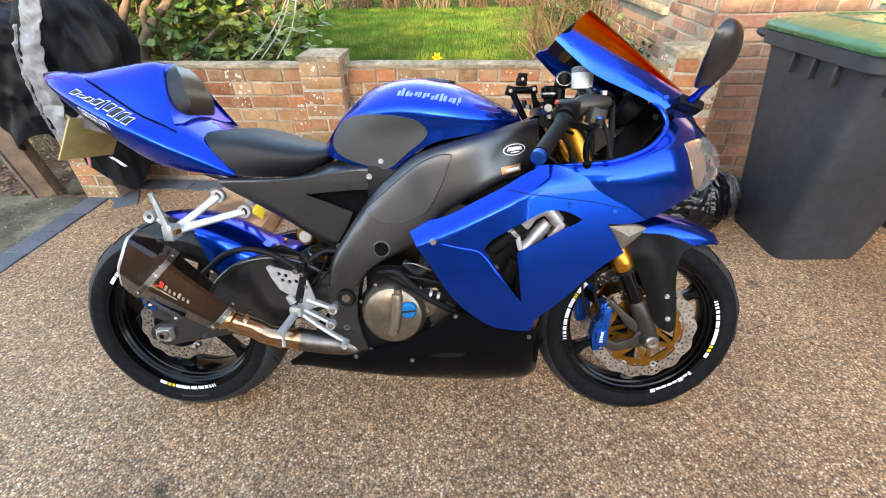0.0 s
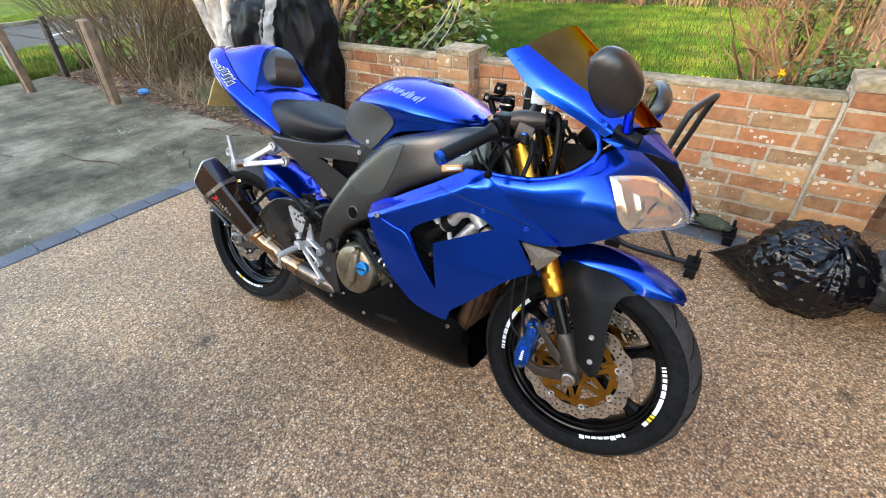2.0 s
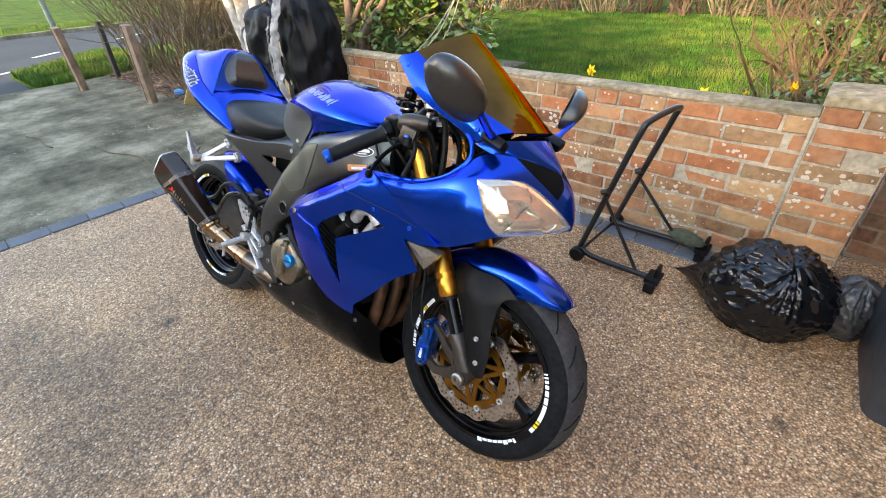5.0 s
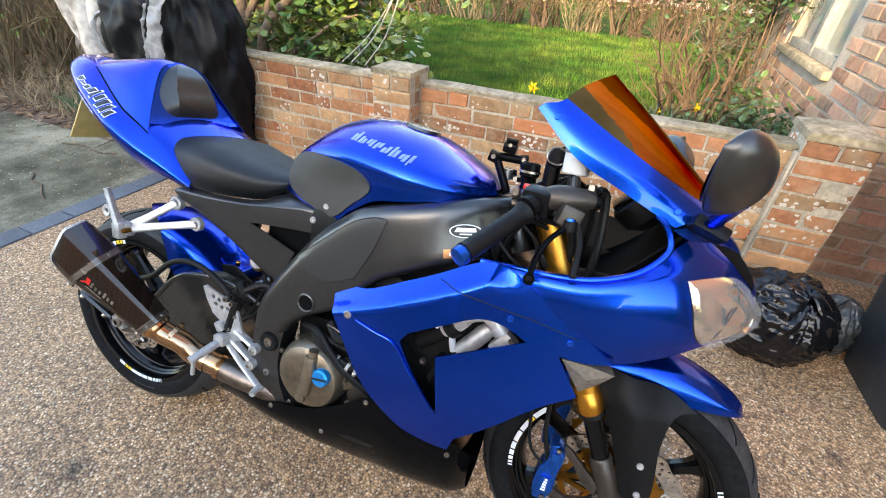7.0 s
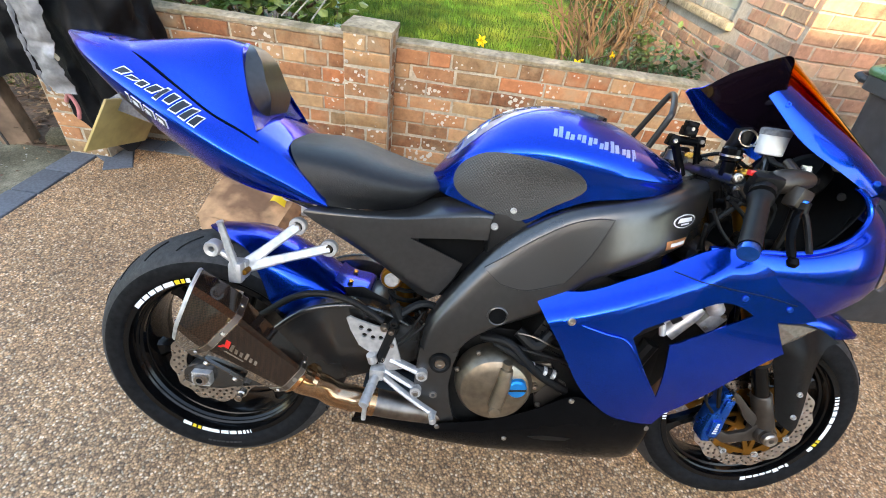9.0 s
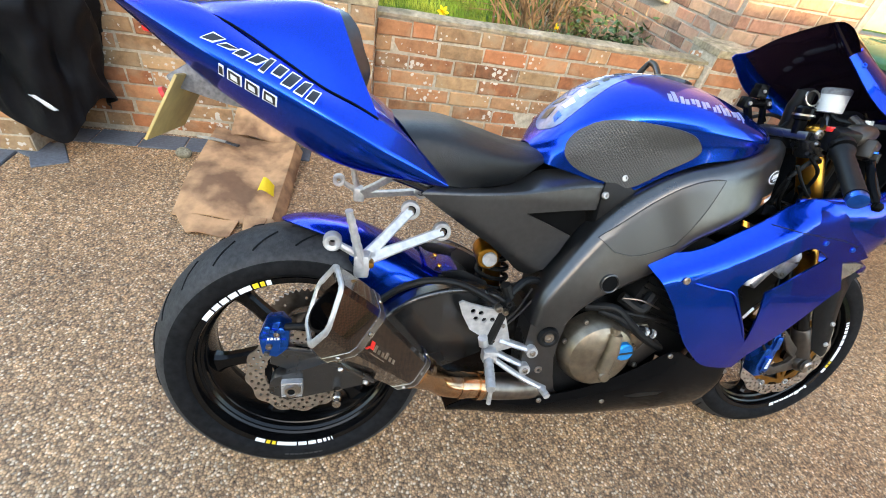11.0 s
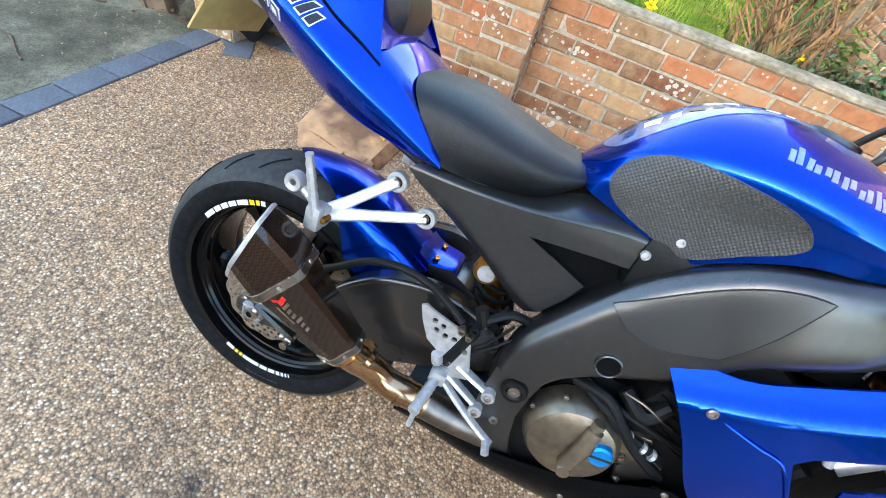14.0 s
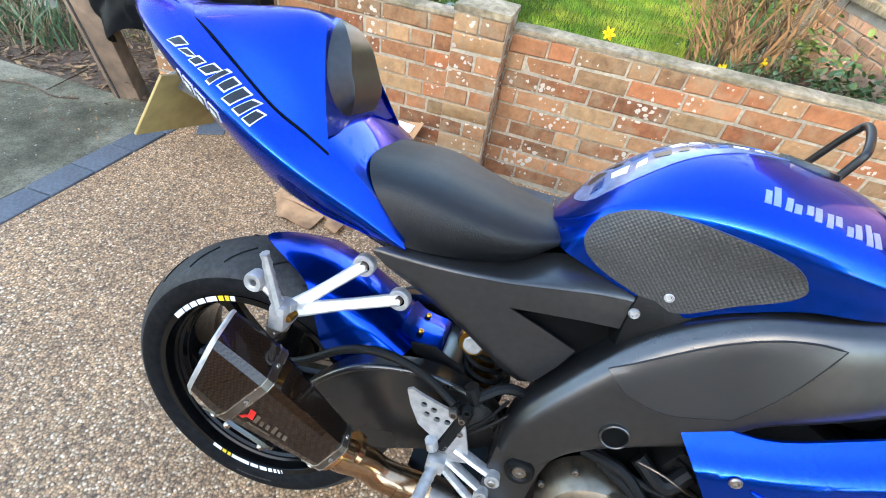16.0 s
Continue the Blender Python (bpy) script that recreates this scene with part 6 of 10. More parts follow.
pair("subframe_rail", (join(tube([(0.18, -0.12, 0.775), (0.30, -0.118, 0.735), (0.43, -0.10, 0.690)], 0.014, 12), tube([(0.20, -0.11, 0.83), (0.02, -0.09, 0.88)], 0.014, 10))), SATIN, bike, "black subframe rails")
part("undertail", box(0.05, 0.26, -0.09, 0.09, 0.80, 0.84, 0.01), PLASTIC, bike, "black undertail tray")

# passenger footrest hangers
def flat_bar(a, b, across, half_a, half_b, thick):
    """A forged bar of flat section with softened corners, from a to b; `across` is the normal of its flat."""
    wide = (b - a).cross(across).normalized()
    rows = []
    for f in (0.0, 0.12, 0.5, 0.88, 1.0):
        h = (half_a + (half_b - half_a) * f) * (0.86 if f == 0.5 else 1.0)
        c = a.lerp(b, f)
        rows.append([c + wide * (h * u) + across * (thick * v) for u, v in ((1, 0.5), (0.75, 1), (-0.75, 1), (-1, 0.5), (-1, -0.5), (-0.75, -1), (0.75, -1), (1, -0.5))])
    return loft(rows, 1, 3, True, True)


for side in (-1, 1):
    up, lo, jo = Vector((0.212, side * 0.140, 0.711)), Vector((0.277, side * 0.141, 0.671)), Vector((0.124, side * 0.208, 0.635))
    across = (up - jo).cross(lo - jo).normalized()
    arms = [flat_bar(a, jo, across, 0.0098, 0.0120, 0.0055) for a in (up, lo)]
    ends = [moved(lathe([(0.0105, -0.007), (0.0165, -0.007), (0.0180, -0.005), (0.0180, 0.008), (0.0105, 0.008)], 24, "y", True), Matrix.Translation(a)) for a in (up, lo)]
    fr = part("passenger_hanger", join(*arms, *ends, box(jo.x - 0.014, jo.x + 0.014, jo.y - 0.012, jo.y + 0.012, jo.z - 0.018, jo.z + 0.018, 0.006), tube([jo + Vector((-0.048, 0, 0.034)), jo + Vector((0.0, 0, 0.006))], [0.006, 0.0085], 8)), ALLOY, bike, "bare alloy passenger footrest hanger")
    stub = jo + Vector((-0.002, side * 0.016, 0.0))
    part("footrest", join(box(stub.x - 0.013, stub.x + 0.013, stub.y - 0.012, stub.y + 0.012, stub.z - 0.022, stub.z + 0.020, 0.006), tube([stub.lerp(stub + Vector((-0.024, side * 0.008, 0.100)), k / 12) for k in range(13)], [0.013 if k < 3 else (0.0118 if k % 2 else 0.0136) - 0.0003 * k for k in range(13)], 8, True, 0.7)), ALLOY, fr, "folded serrated alloy footrest")
    part("pivot_pin", moved(lathe([(0.0, -0.010), (0.005, -0.009), (0.006, -0.004), (0.006, 0.010)], 14), Matrix.Translation(jo + Vector((0.014, side * 0.012, 0.0)))), GOLDDARK, fr, "brassy pivot pin")
    part("bobbin", moved(lathe([(0.006, -0.010), (0.009, -0.012), (0.014, -0.012), (0.016, -0.008), (0.016, 0.008), (0.006, 0.008)], 18, "y", True), Matrix.Translation(jo + Vector((-0.052, 0, 0.036)))), ALLOY, fr, "grey rubber bobbin")
    parts("bolt_washer", [moved(lathe([(0.0, 0.000), (0.0108, 0.0), (0.0108, 0.006)], 20), Matrix.Translation(a + Vector((0, -0.003 if side < 0 else -0.001, 0)))) for a in (up, lo)], LINER, fr, "dark recessed washer")
    parts("bolt", [bolt(a + Vector((0, side * 0.002, 0)), 0.0075, 0.005, (0, side, 0)) for a in (up, lo)], STEEL, fr)

# rear shock with gold reservoir
part("shock_reservoir", join(moved(lathe([(0.004, -0.020), (0.023, -0.020), (0.027, -0.014), (0.027, 0.05), (0.020, 0.055)], 24), Matrix.Translation((0.408, -0.055, 0.585)) @ pose(0, 0, 0, 0, 0, -8))), GOLD, bike, "gold shock absorber reservoir")
part("shock_cap", moved(lathe([(0.003, -0.0225), (0.016, -0.0225), (0.018, -0.020)], 20), Matrix.Translation((0.408, -0.058, 0.585))), ALLOY, bike)
shock = part("shock_body", tube([(0.425, -0.03, 0.62), (0.455, -0.01, 0.40)], 0.022, 16), GOLD, bike, "gold rear shock absorber")
coil = [(0.427 + 0.026 * f + 0.036 * math.cos(f * 40), -0.029 + 0.018 * f + 0.036 * math.sin(f * 40), 0.60 - 0.17 * f) for f in (k / 90 for k in range(91))]
part("spring", tube(coil, 0.006, 6), ENGDARK, shock, "dark coil spring")
part("chain_shield", join(flat([(0.30, 0.555), (0.345, 0.562), (0.405, 0.535), (0.42, 0.505), (0.36, 0.52), (0.31, 0.535)], -0.085, 0.004, 0.001)), PLASTIC, bike, "drilled black guard")


# ---- frame and engine ----
spar_rows = []
for (ux, uy, uz), (lx, ly, lz) in (
        ((0.492, -0.168, 0.473), (0.578, -0.168, 0.478)), ((0.500, -0.168, 0.532), (0.602, -0.170, 0.512)), ((0.530, -0.166, 0.592), (0.642, -0.172, 0.543)),
        ((0.590, -0.160, 0.682), (0.700, -0.175, 0.574)), ((0.640, -0.160, 0.742), (0.740, -0.180, 0.600)), ((0.690, -0.164, 0.786), (0.775, -0.185, 0.640)), ((0.748, -0.176, 0.827), (0.806, -0.191, 0.680)),
        ((0.822, -0.186, 0.853), (0.855, -0.193, 0.710)), ((0.904, -0.176, 0.874), (0.92, -0.184, 0.742)), ((0.972, -0.148, 0.892), (0.985, -0.152, 0.766)), ((1.035, -0.100, 0.902), (1.045, -0.100, 0.780))):
    u, l = Vector((ux, uy, uz)), Vector((lx, ly, lz))
    o = Vector((0, -0.013, 0))
    spar_rows.append([u + Vector((0.002, 0.060, -0.004)), u + Vector((0, 0.014, 0)), u.lerp(l, 0.05) + o * 0.15, u.lerp(l, 0.16) + o * 0.95, u.lerp(l, 0.5) + o * 1.05, u.lerp(l, 0.82) + o, u.lerp(l, 0.95) + o * 0.3, l + Vector((0, 0.014, 0)), l + Vector((-0.002, 0.060, 0.004))])
spar_bm = loft(spar_rows, 4, 4)
spar_tree = tree_of(spar_bm)
frame_ob = part("frame_spar", spar_bm, FRAMEPAINT, bike, "satin black aluminium frame spar", smooth=45)
part("frame_spar", loft([[(p[0], -p[1], p[2]) for p in r] for r in spar_rows], 4, 4), FRAMEPAINT, bike, "satin black aluminium frame spar", smooth=45)
fp = smooth_path([(0.602, 0.682), (0.638, 0.655), (0.692, 0.651), (0.762, 0.682), (0.798, 0.750), (0.824, 0.824), (0.790, 0.820), (0.745, 0.800), (0.690, 0.758)], 4, True, (0, 1, 3, 5))
part("frame_inlay", decal(spar_tree, on_side(spar_tree, [(p.x, p.y) for p in fp]), 0.0012, 0.002, 7), GRAINPANEL, frame_ob, "grained rubber frame inlay", smooth=50)
groove = on_side(spar_tree, [(p.x, p.y) for p in fp])
part("inlay_groove", tube([q + Vector((0, -0.0006, 0)) for q in groove + groove[:1]], 0.0014, 6), DECALBLACK, frame_ob, "dark groove round the inlay")
plug_at = on_side(spar_tree, [(0.644, 0.584)])[0]
hole = moved(lathe([(0.0185, 0.004), (0.0185, -0.0030), (0.0200, -0.0040), (0.0220, -0.0030), (0.0225, 0.004)], 28), Matrix.Translation(plug_at))
plug = part("frame_plug", hole, SATIN, frame_ob, "raised rim of a round frame hole")
# the hole's inner shade is a flush black disc
part("plug_bore", moved(lathe([(0.0, -0.0006), (0.0186, -0.0006), (0.0186, 0.004)], 24), Matrix.Translation(plug_at)), LINER, plug, "black disc for the shaded bore")
ov = [(0.028 * math.cos(2 * math.pi * k / 28), 0.0135 * math.sin(2 * math.pi * k / 28)) for k in range(28)]


def rot2(pts, deg, cx, cz):
    c, s = math.cos(radians(deg)), math.sin(radians(deg))
    return [(cx + x * c - z * s, cz + x * s + z * c) for x, z in pts]


part("oval_badge", decal(spar_tree, on_side(spar_tree, rot2(ov, 6, 0.972, 0.832)), 0.001, 0.001, 4), DECALWHITE, frame_ob, "oval sticker with white rim")
part("oval_badge", decal(spar_tree, on_side(spar_tree, rot2([(x * 0.9, z * 0.86) for x, z in ov], 6, 0.972, 0.832)), 0.0016, 0.0003, 4), DECALBLACK, frame_ob, "black oval sticker field")
part("badge_bars", join(decal(spar_tree, on_side(spar_tree, rot2([(-0.019, -0.002), (0.019, -0.002), (0.017, 0.006), (-0.015, 0.007)], 6, 0.972, 0.832)), 0.002, 0.0003, 2), decal(spar_tree, on_side(spar_tree, rot2([(-0.010, -0.0075), (0.012, -0.0075), (0.011, -0.0045), (-0.009, -0.0045)], 6, 0.972, 0.832)), 0.002, 0.0003, 2)), DECALWHITE, frame_ob, "white bars of a sticker")
part("data_plate", decal(spar_tree, on_side(spar_tree, rot2([(-0.024, -0.009), (0.024, -0.009), (0.024, 0.009), (-0.024, 0.009)], 9, 0.966, 0.786)), 0.001, 0.001, 3), COPPERPLATE, frame_ob, "small copper-coloured data plate")
part("data_plate_bar", decal(spar_tree, on_side(spar_tree, rot2([(-0.014, -0.004), (0.020, -0.004), (0.020, 0.003), (-0.014, 0.003)], 9, 0.966, 0.786)), 0.0018, 0.0003, 2), DECALWHITE, frame_ob, "pale field of the plate")

pivot_y = lambda x, z: -0.170 + 0.10 * max(0, 0.33 - z)
piv_out = [(0.492, 0.474), (0.578, 0.480), (0.570, 0.440), (0.566, 0.385), (0.576, 0.330), (0.592, 0.282), (0.560, 0.272), (0.520, 0.286), (0.490, 0.325), (0.488, 0.40)]
part("pivot_plate", panel(piv_out, pivot_y, 0.06, step=0.03), FRAMEPAINT, bike, "satin black swingarm pivot plate")
pivot_collar = part("pivot_collar", moved(lathe([(0.012, -0.004), (0.016, -0.007), (0.022, -0.007), (0.025, -0.002), (0.026, 0.004), (0.012, 0.004)], 28, "y", True), Matrix.Translation((0.540, -0.172, 0.442))), RUBBER, bike, "black pivot collar")
part("pivot_bolt", moved(lathe([(0.0, -0.002), (0.006, -0.002), (0.0065, -0.006), (0.011, -0.006), (0.0125, -0.003), (0.0125, 0.002)], 20), Matrix.Translation((0.540, -0.172, 0.442))), STEEL, bike, "steel pivot bolt")
parts("frame_bolt", [bolt((0.535, -0.166, 0.352), 0.010, 0.007), bolt((0.548, -0.160, 0.306), 0.008, 0.006)], STEEL, bike)

# rider footrest plate (heel guard, footrest, brake pedal)
hp = [(0.326, 0.524), (0.334, 0.529), (0.350, 0.523), (0.384, 0.514), (0.416, 0.508), (0.434, 0.489), (0.447, 0.449), (0.459, 0.411), (0.427, 0.401), (0.399, 0.391), (0.403, 0.412), (0.400, 0.438), (0.378, 0.447), (0.357, 0.460), (0.337, 0.495)]
holes = [[(x + 0.0058 * math.cos(-a), z + 0.0058 * math.sin(-a)) for a in (2 * math.pi * k / 10 for k in range(10))] for x, z in ((0.359, 0.505), (0.377, 0.500), (0.367, 0.487), (0.386, 0.483), (0.404, 0.484))]
hang_ob = part("footrest_hanger", join(panel(hp, lambda x, z: -0.166, 0.006, holes, 1.0), tube([(0.43, -0.160, 0.43), (0.502, -0.172, 0.410)], [0.012, 0.011], 8, True, 0.6), tube([(0.41, -0.160, 0.405), (0.495, -0.172, 0.366)], [0.012, 0.010], 8, True, 0.6), moved(lathe([(0.005, -0.008), (0.013, -0.008), (0.013, 0.008), (0.005, 0.008)], 16, "y", True), Matrix.Translation((0.503, -0.178, 0.410))), moved(lathe([(0.005, -0.008), (0.013, -0.008), (0.013, 0.008), (0.005, 0.008)], 16, "y", True), Matrix.Translation((0.494, -0.178, 0.364)))), ALLOY, bike, "bare alloy rider footrest hanger with drilled heel guard")
parts("bolt", [bolt((0.503, -0.187, 0.410), 0.007, 0.004), bolt((0.494, -0.187, 0.364), 0.007, 0.004), bolt((0.430, -0.168, 0.470), 0.005, 0.004), bolt((0.412, -0.168, 0.432), 0.005, 0.004), bolt((0.410, -0.170, 0.517), 0.009, 0.012), bolt((0.426, -0.170, 0.508), 0.007, 0.010)], STEEL, hang_ob)
part("footrest", join(tube([Vector((0.405, -0.170, 0.405)).lerp(Vector((0.389, -0.262, 0.380)), k / 18) for k in range(19)], [0.0112 if k % 2 else 0.0098 for k in range(19)], 12), box(0.388, 0.420, -0.195, -0.17, 0.392, 0.420, 0.005), tube([(0.392, -0.255, 0.382), (0.391, -0.257, 0.340)], 0.005, 8)), ALLOY, hang_ob, "knurled alloy footrest")
part("brake_pedal", join(tube(smooth_path([(0.415, -0.172, 0.392), (0.46, -0.180, 0.362), (0.51, -0.190, 0.335), (0.545, -0.200, 0.322)], 4), 0.009, 8, True, 0.7), tube([(0.535, -0.195, 0.324), (0.540, -0.225, 0.322)], 0.008, 8)), ALLOY, hang_ob, "alloy rear brake pedal")
part("master_cylinder", join(tube([(0.43, -0.158, 0.515), (0.405, -0.160, 0.425)], 0.013, 10), tube([(0.425, -0.15, 0.56), (0.44, -0.15, 0.53)], 0.012, 10), bolt((0.43, -0.17, 0.53), 0.009, 0.012)), ENGDARK, hang_ob, "rear brake master cylinder")
part("pedal_cap", tube([(0.386, -0.175, 0.445), (0.392, -0.172, 0.425)], 0.011, 10), ALLOY, hang_ob)
part("pedal_cable", tube(smooth_path([(0.44, -0.15, 0.54), (0.48, -0.13, 0.56), (0.52, -0.12, 0.55), (0.56, -0.1, 0.50)], 4), 0.009, 8), RUBBER, hang_ob, "thick black hose")
parts("thin_cable", [tube(smooth_path([(0.44, -0.150, 0.47), (0.465, -0.148, 0.50), (0.490, -0.145, 0.55)], 4), 0.003, 6), tube(smooth_path([(0.44, -0.148, 0.455), (0.47, -0.146, 0.485), (0.50, -0.14, 0.52)], 4), 0.003, 6)], RUBBER, hang_ob)

# engine block and right-hand covers
block = part("engine_block", box(0.56, 0.86, -0.15, 0.15, 0.25, 0.42, 0.02), ENGDARK, bike, "black four-cylinder engine block")
part("cylinder_bank", moved(box(-0.11, 0.12, -0.165, 0.165, -0.10, 0.20, 0.015), pose(0.83, 0, 0.49, 0, 24, 0)), ENGDARK, block)
part("gearbox_case", box(0.58, 0.74, -0.12, 0.12, 0.40, 0.52, 0.02), ENGDARK, block)
ribs = [moved(box(-0.10, 0.11, -0.170, -0.160, -0.002, 0.002), pose(0.84, 0, 0.46 + 0.016 * k, 0, 24, 0)) for k in range(8)]
part("cooling_ribs", join(*ribs), ENGDARK, block)
cov_prof = [(0.0, -0.036), (0.040, -0.036), (0.062, -0.033), (0.076, -0.026), (0.084, -0.014), (0.088, 0.0), (0.090, 0.03)]
clutch = part("clutch_cover", moved(lathe(cov_prof, 48), Matrix.Translation((0.668, -0.168, 0.402))), ENGINE, bike, "bronze-grey clutch cover", smooth=25)
part("cover_arm", tube([(0.683, -0.203, 0.468), (0.682, -0.207, 0.43), (0.672, -0.208, 0.372)], [0.014, 0.016, 0.016], 14), ENGINE, clutch)
parts("cover_boss", [moved(lathe([(0.004, -0.010), (0.012, -0.010), (0.014, -0.004)], 16), Matrix.Translation((0.672, -0.214, 0.366))), tube([(0.683, -0.198, 0.455), (0.684, -0.198, 0.482)], 0.011, 12)], ENGINE, clutch)
capm = Matrix.Translation((0.712, -0.196, 0.424))
part("oil_cap", moved(lathe([(0.0, -0.018), (0.018, -0.018), (0.0215, -0.014), (0.0225, 0.0), (0.0225, 0.012)], 28), capm), OILBLUE, clutch, "bright blue anodised oil filler cap")
part("cap_slot", moved(box(-0.020, 0.020, -0.0186, -0.017, -0.0025, 0.0025), capm @ pose(0, 0, 0, 0, -8, 0)), DECALBLACK, clutch)
crank = [(0.735, 0.372), (0.78, 0.40), (0.80, 0.445), (0.785, 0.475), (0.745, 0.470), (0.735, 0.43)]
part("pickup_cover", flat(crank, -0.172, 0.03, 0.006), ENGINE, block, "small alloy pick-up cover")
bolts = [bolt((0.668 + 0.093 * math.cos(a), -0.172, 0.402 + 0.093 * math.sin(a)), 0.006, 0.006) for a in (0.15, 0.7, 1.3, 2.1, 2.8)] + [bolt((x, -0.174, z), 0.006, 0.006) for x, z in ((0.775, 0.46), (0.785, 0.435), (0.76, 0.41), (0.745, 0.455), (0.74, 0.40))]
parts("bolt", bolts, STEEL, block)
for k, p in enumerate((((0.655, -0.16, 0.505), (0.69, -0.185, 0.500), (0.73, -0.185, 0.475), (0.80, -0.18, 0.455)), ((0.64, -0.15, 0.520), (0.70, -0.175, 0.510), (0.76, -0.18, 0.500), (0.83, -0.17, 0.48)), ((0.70, -0.16, 0.54), (0.74, -0.18, 0.52), (0.77, -0.17, 0.55)))):
    part("engine_hose", tube(smooth_path(p, 5), (0.009, 0.006, 0.014)[k], 10), RUBBER, block, "black rubber engine hose")
part("engine_bracket", flat([(0.764, 0.386), (0.772, 0.351), (0.790, 0.356), (0.836, 0.402), (0.830, 0.424), (0.812, 0.433), (0.786, 0.419)], -0.172, 0.010, 0.003), CASTING, block, "cast alloy engine bracket")
parts("bolt", [bolt((x, -0.179, z), 0.007, 0.006) for x, z in ((0.774, 0.366), (0.822, 0.412))], STEEL, block)
part("engine_hose", tube(smooth_path([(0.625, -0.150, 0.509), (0.678, -0.178, 0.520), (0.715, -0.188, 0.492), (0.753, -0.190, 0.459), (0.790, -0.188, 0.436), (0.828, -0.178, 0.412)], 5), 0.010, 10), RUBBER, block, "black rubber engine hose")
part("engine_wire", tube(smooth_path([(0.698, -0.172, 0.542), (0.730, -0.186, 0.545), (0.765, -0.188, 0.532), (0.792, -0.178, 0.518)], 5), 0.0022, 8), PIPE, block, "thin pale wire")
part("engine_clips", join(*[tube([(0.735 + d, -0.186, 0.473 - d * 0.3), (0.742 + d, -0.186, 0.471 - d * 0.3)], 0.011, 10) for d in (0, 0.03, 0.05)]), ALLOY, block)

# belly pan
bp_rows = []
for x, zt, zb, wt, wb in ((0.345, 0.215, 0.185, 0.125, 0.10), (0.42, 0.268, 0.180, 0.150, 0.11), (0.52, 0.262, 0.172, 0.165, 0.115), (0.585, 0.280, 0.165, 0.175, 0.115), (0.68, 0.314, 0.155, 0.185, 0.115), (0.77, 0.372, 0.150, 0.200, 0.110), (0.84, 0.425, 0.145, 0.212, 0.105), (0.90, 0.40, 0.142, 0.210, 0.100), (0.98, 0.385, 0.140, 0.200, 0.09), (1.04, 0.372, 0.140, 0.185, 0.08), (1.072, 0.30, 0.145, 0.12, 0.06)):
    bp_rows.append([(x, -wt, zt), (x, -wt * 0.99, zt + (zb - zt) * 0.3), (x, -(wt * 0.6 + wb * 0.4), zt + (zb - zt) * 0.7), (x, -wb, zb + 0.008), (x, -wb * 0.5, zb), (x, 0, zb)])
belly_bm = thicken(half_loft(bp_rows, 3, 3), 0.003)
belly_tree = tree_of(belly_bm)
belly = part("belly_pan", belly_bm, GLOSSBLACK, bike, "gloss black belly pan", smooth=45)
# the slot is not cut: its shade is a black patch on the pan
part("belly_slot", decal(belly_tree, on_side(belly_tree, [(0.765, 0.284), (0.80, 0.294), (0.862, 0.297), (0.855, 0.284), (0.81, 0.276), (0.78, 0.277)]), 0.0008, 0.0005, 2), ENGDARK, belly, "black patch for the shaded cooling slot")
parts("screw", [bolt(p + Vector((0, 0.001, 0)), 0.0065, 0.004) for p in on_side(belly_tree, [(0.835, 0.412), (1.03, 0.345), (0.555, 0.262), (0.715, 0.262)])], STEEL, belly)
part("side_stand", join(tube([(0.62, 0.14, 0.25), (0.64, 0.22, 0.10), (0.65, 0.262, -0.068)], 0.011, 10), box(0.62, 0.69, 0.235, 0.29, -0.079, -0.066, 0.003)), SATIN, bike, "black side stand")


# ---- fairings ----
side_out = smooth_path([(0.708, 0.645), (0.716, 0.655), (0.799, 0.672), (0.879, 0.713), (0.943, 0.747), (1.006, 0.784), (1.06, 0.802), (1.13, 0.775), (1.22, 0.716), (1.292, 0.668), (1.245, 0.660), (1.196, 0.662), (1.222, 0.622), (1.246, 0.588), (1.182, 0.545), (1.107, 0.470), (1.040, 0.408), (1.030, 0.370), (0.985, 0.374), (0.925, 0.388), (0.875, 0.425), (0.827, 0.473), (0.771, 0.560)], 4, True, (0, 1, 9, 11, 13, 16, 17))
vent_hole = smooth_path([(0.903, 0.606), (0.918, 0.628), (0.979, 0.664), (1.045, 0.697), (1.092, 0.695), (1.136, 0.674), (0.980, 0.597), (0.992, 0.52), (0.999, 0.463), (0.985, 0.482), (0.94, 0.545)], 4, True, (0, 1, 5, 6, 8))


SIDE_TOP = np.polyfit([p[0] for p in side_out[6:25]], [p[1] for p in side_out[6:25]], 2)


def side_y(x, z):
    """The fairing's flank: widest beside the engine, tucked in at the top edge, towards the bottom and the nose."""
    y = -0.2465 + 0.55 * max(0.0, 0.88 - x) ** 1.7 + 0.42 * max(0.0, x - 0.93) ** 2 if x < 1.0 else -0.2444 + 0.135 * (x - 1.0) + 0.10 * (x - 1.0) ** 2
    top = float(np.polyval(SIDE_TOP, min(x, 1.05)))
    fade = min(1.0, max(0.0, (1.14 - x) / 0.14))
    fold = max(0.0, z - top + 0.046)
    ease = min(1.0, fold / 0.024)
    y += 0.80 * fold * ease * fade * fade * (3 - 2 * fade)
    low = max(0.0, 0.56 - z)
    y += 0.50 * low ** 1.6
    return y


def outline2(c):
    return [(p[0], p[1]) for p in c]


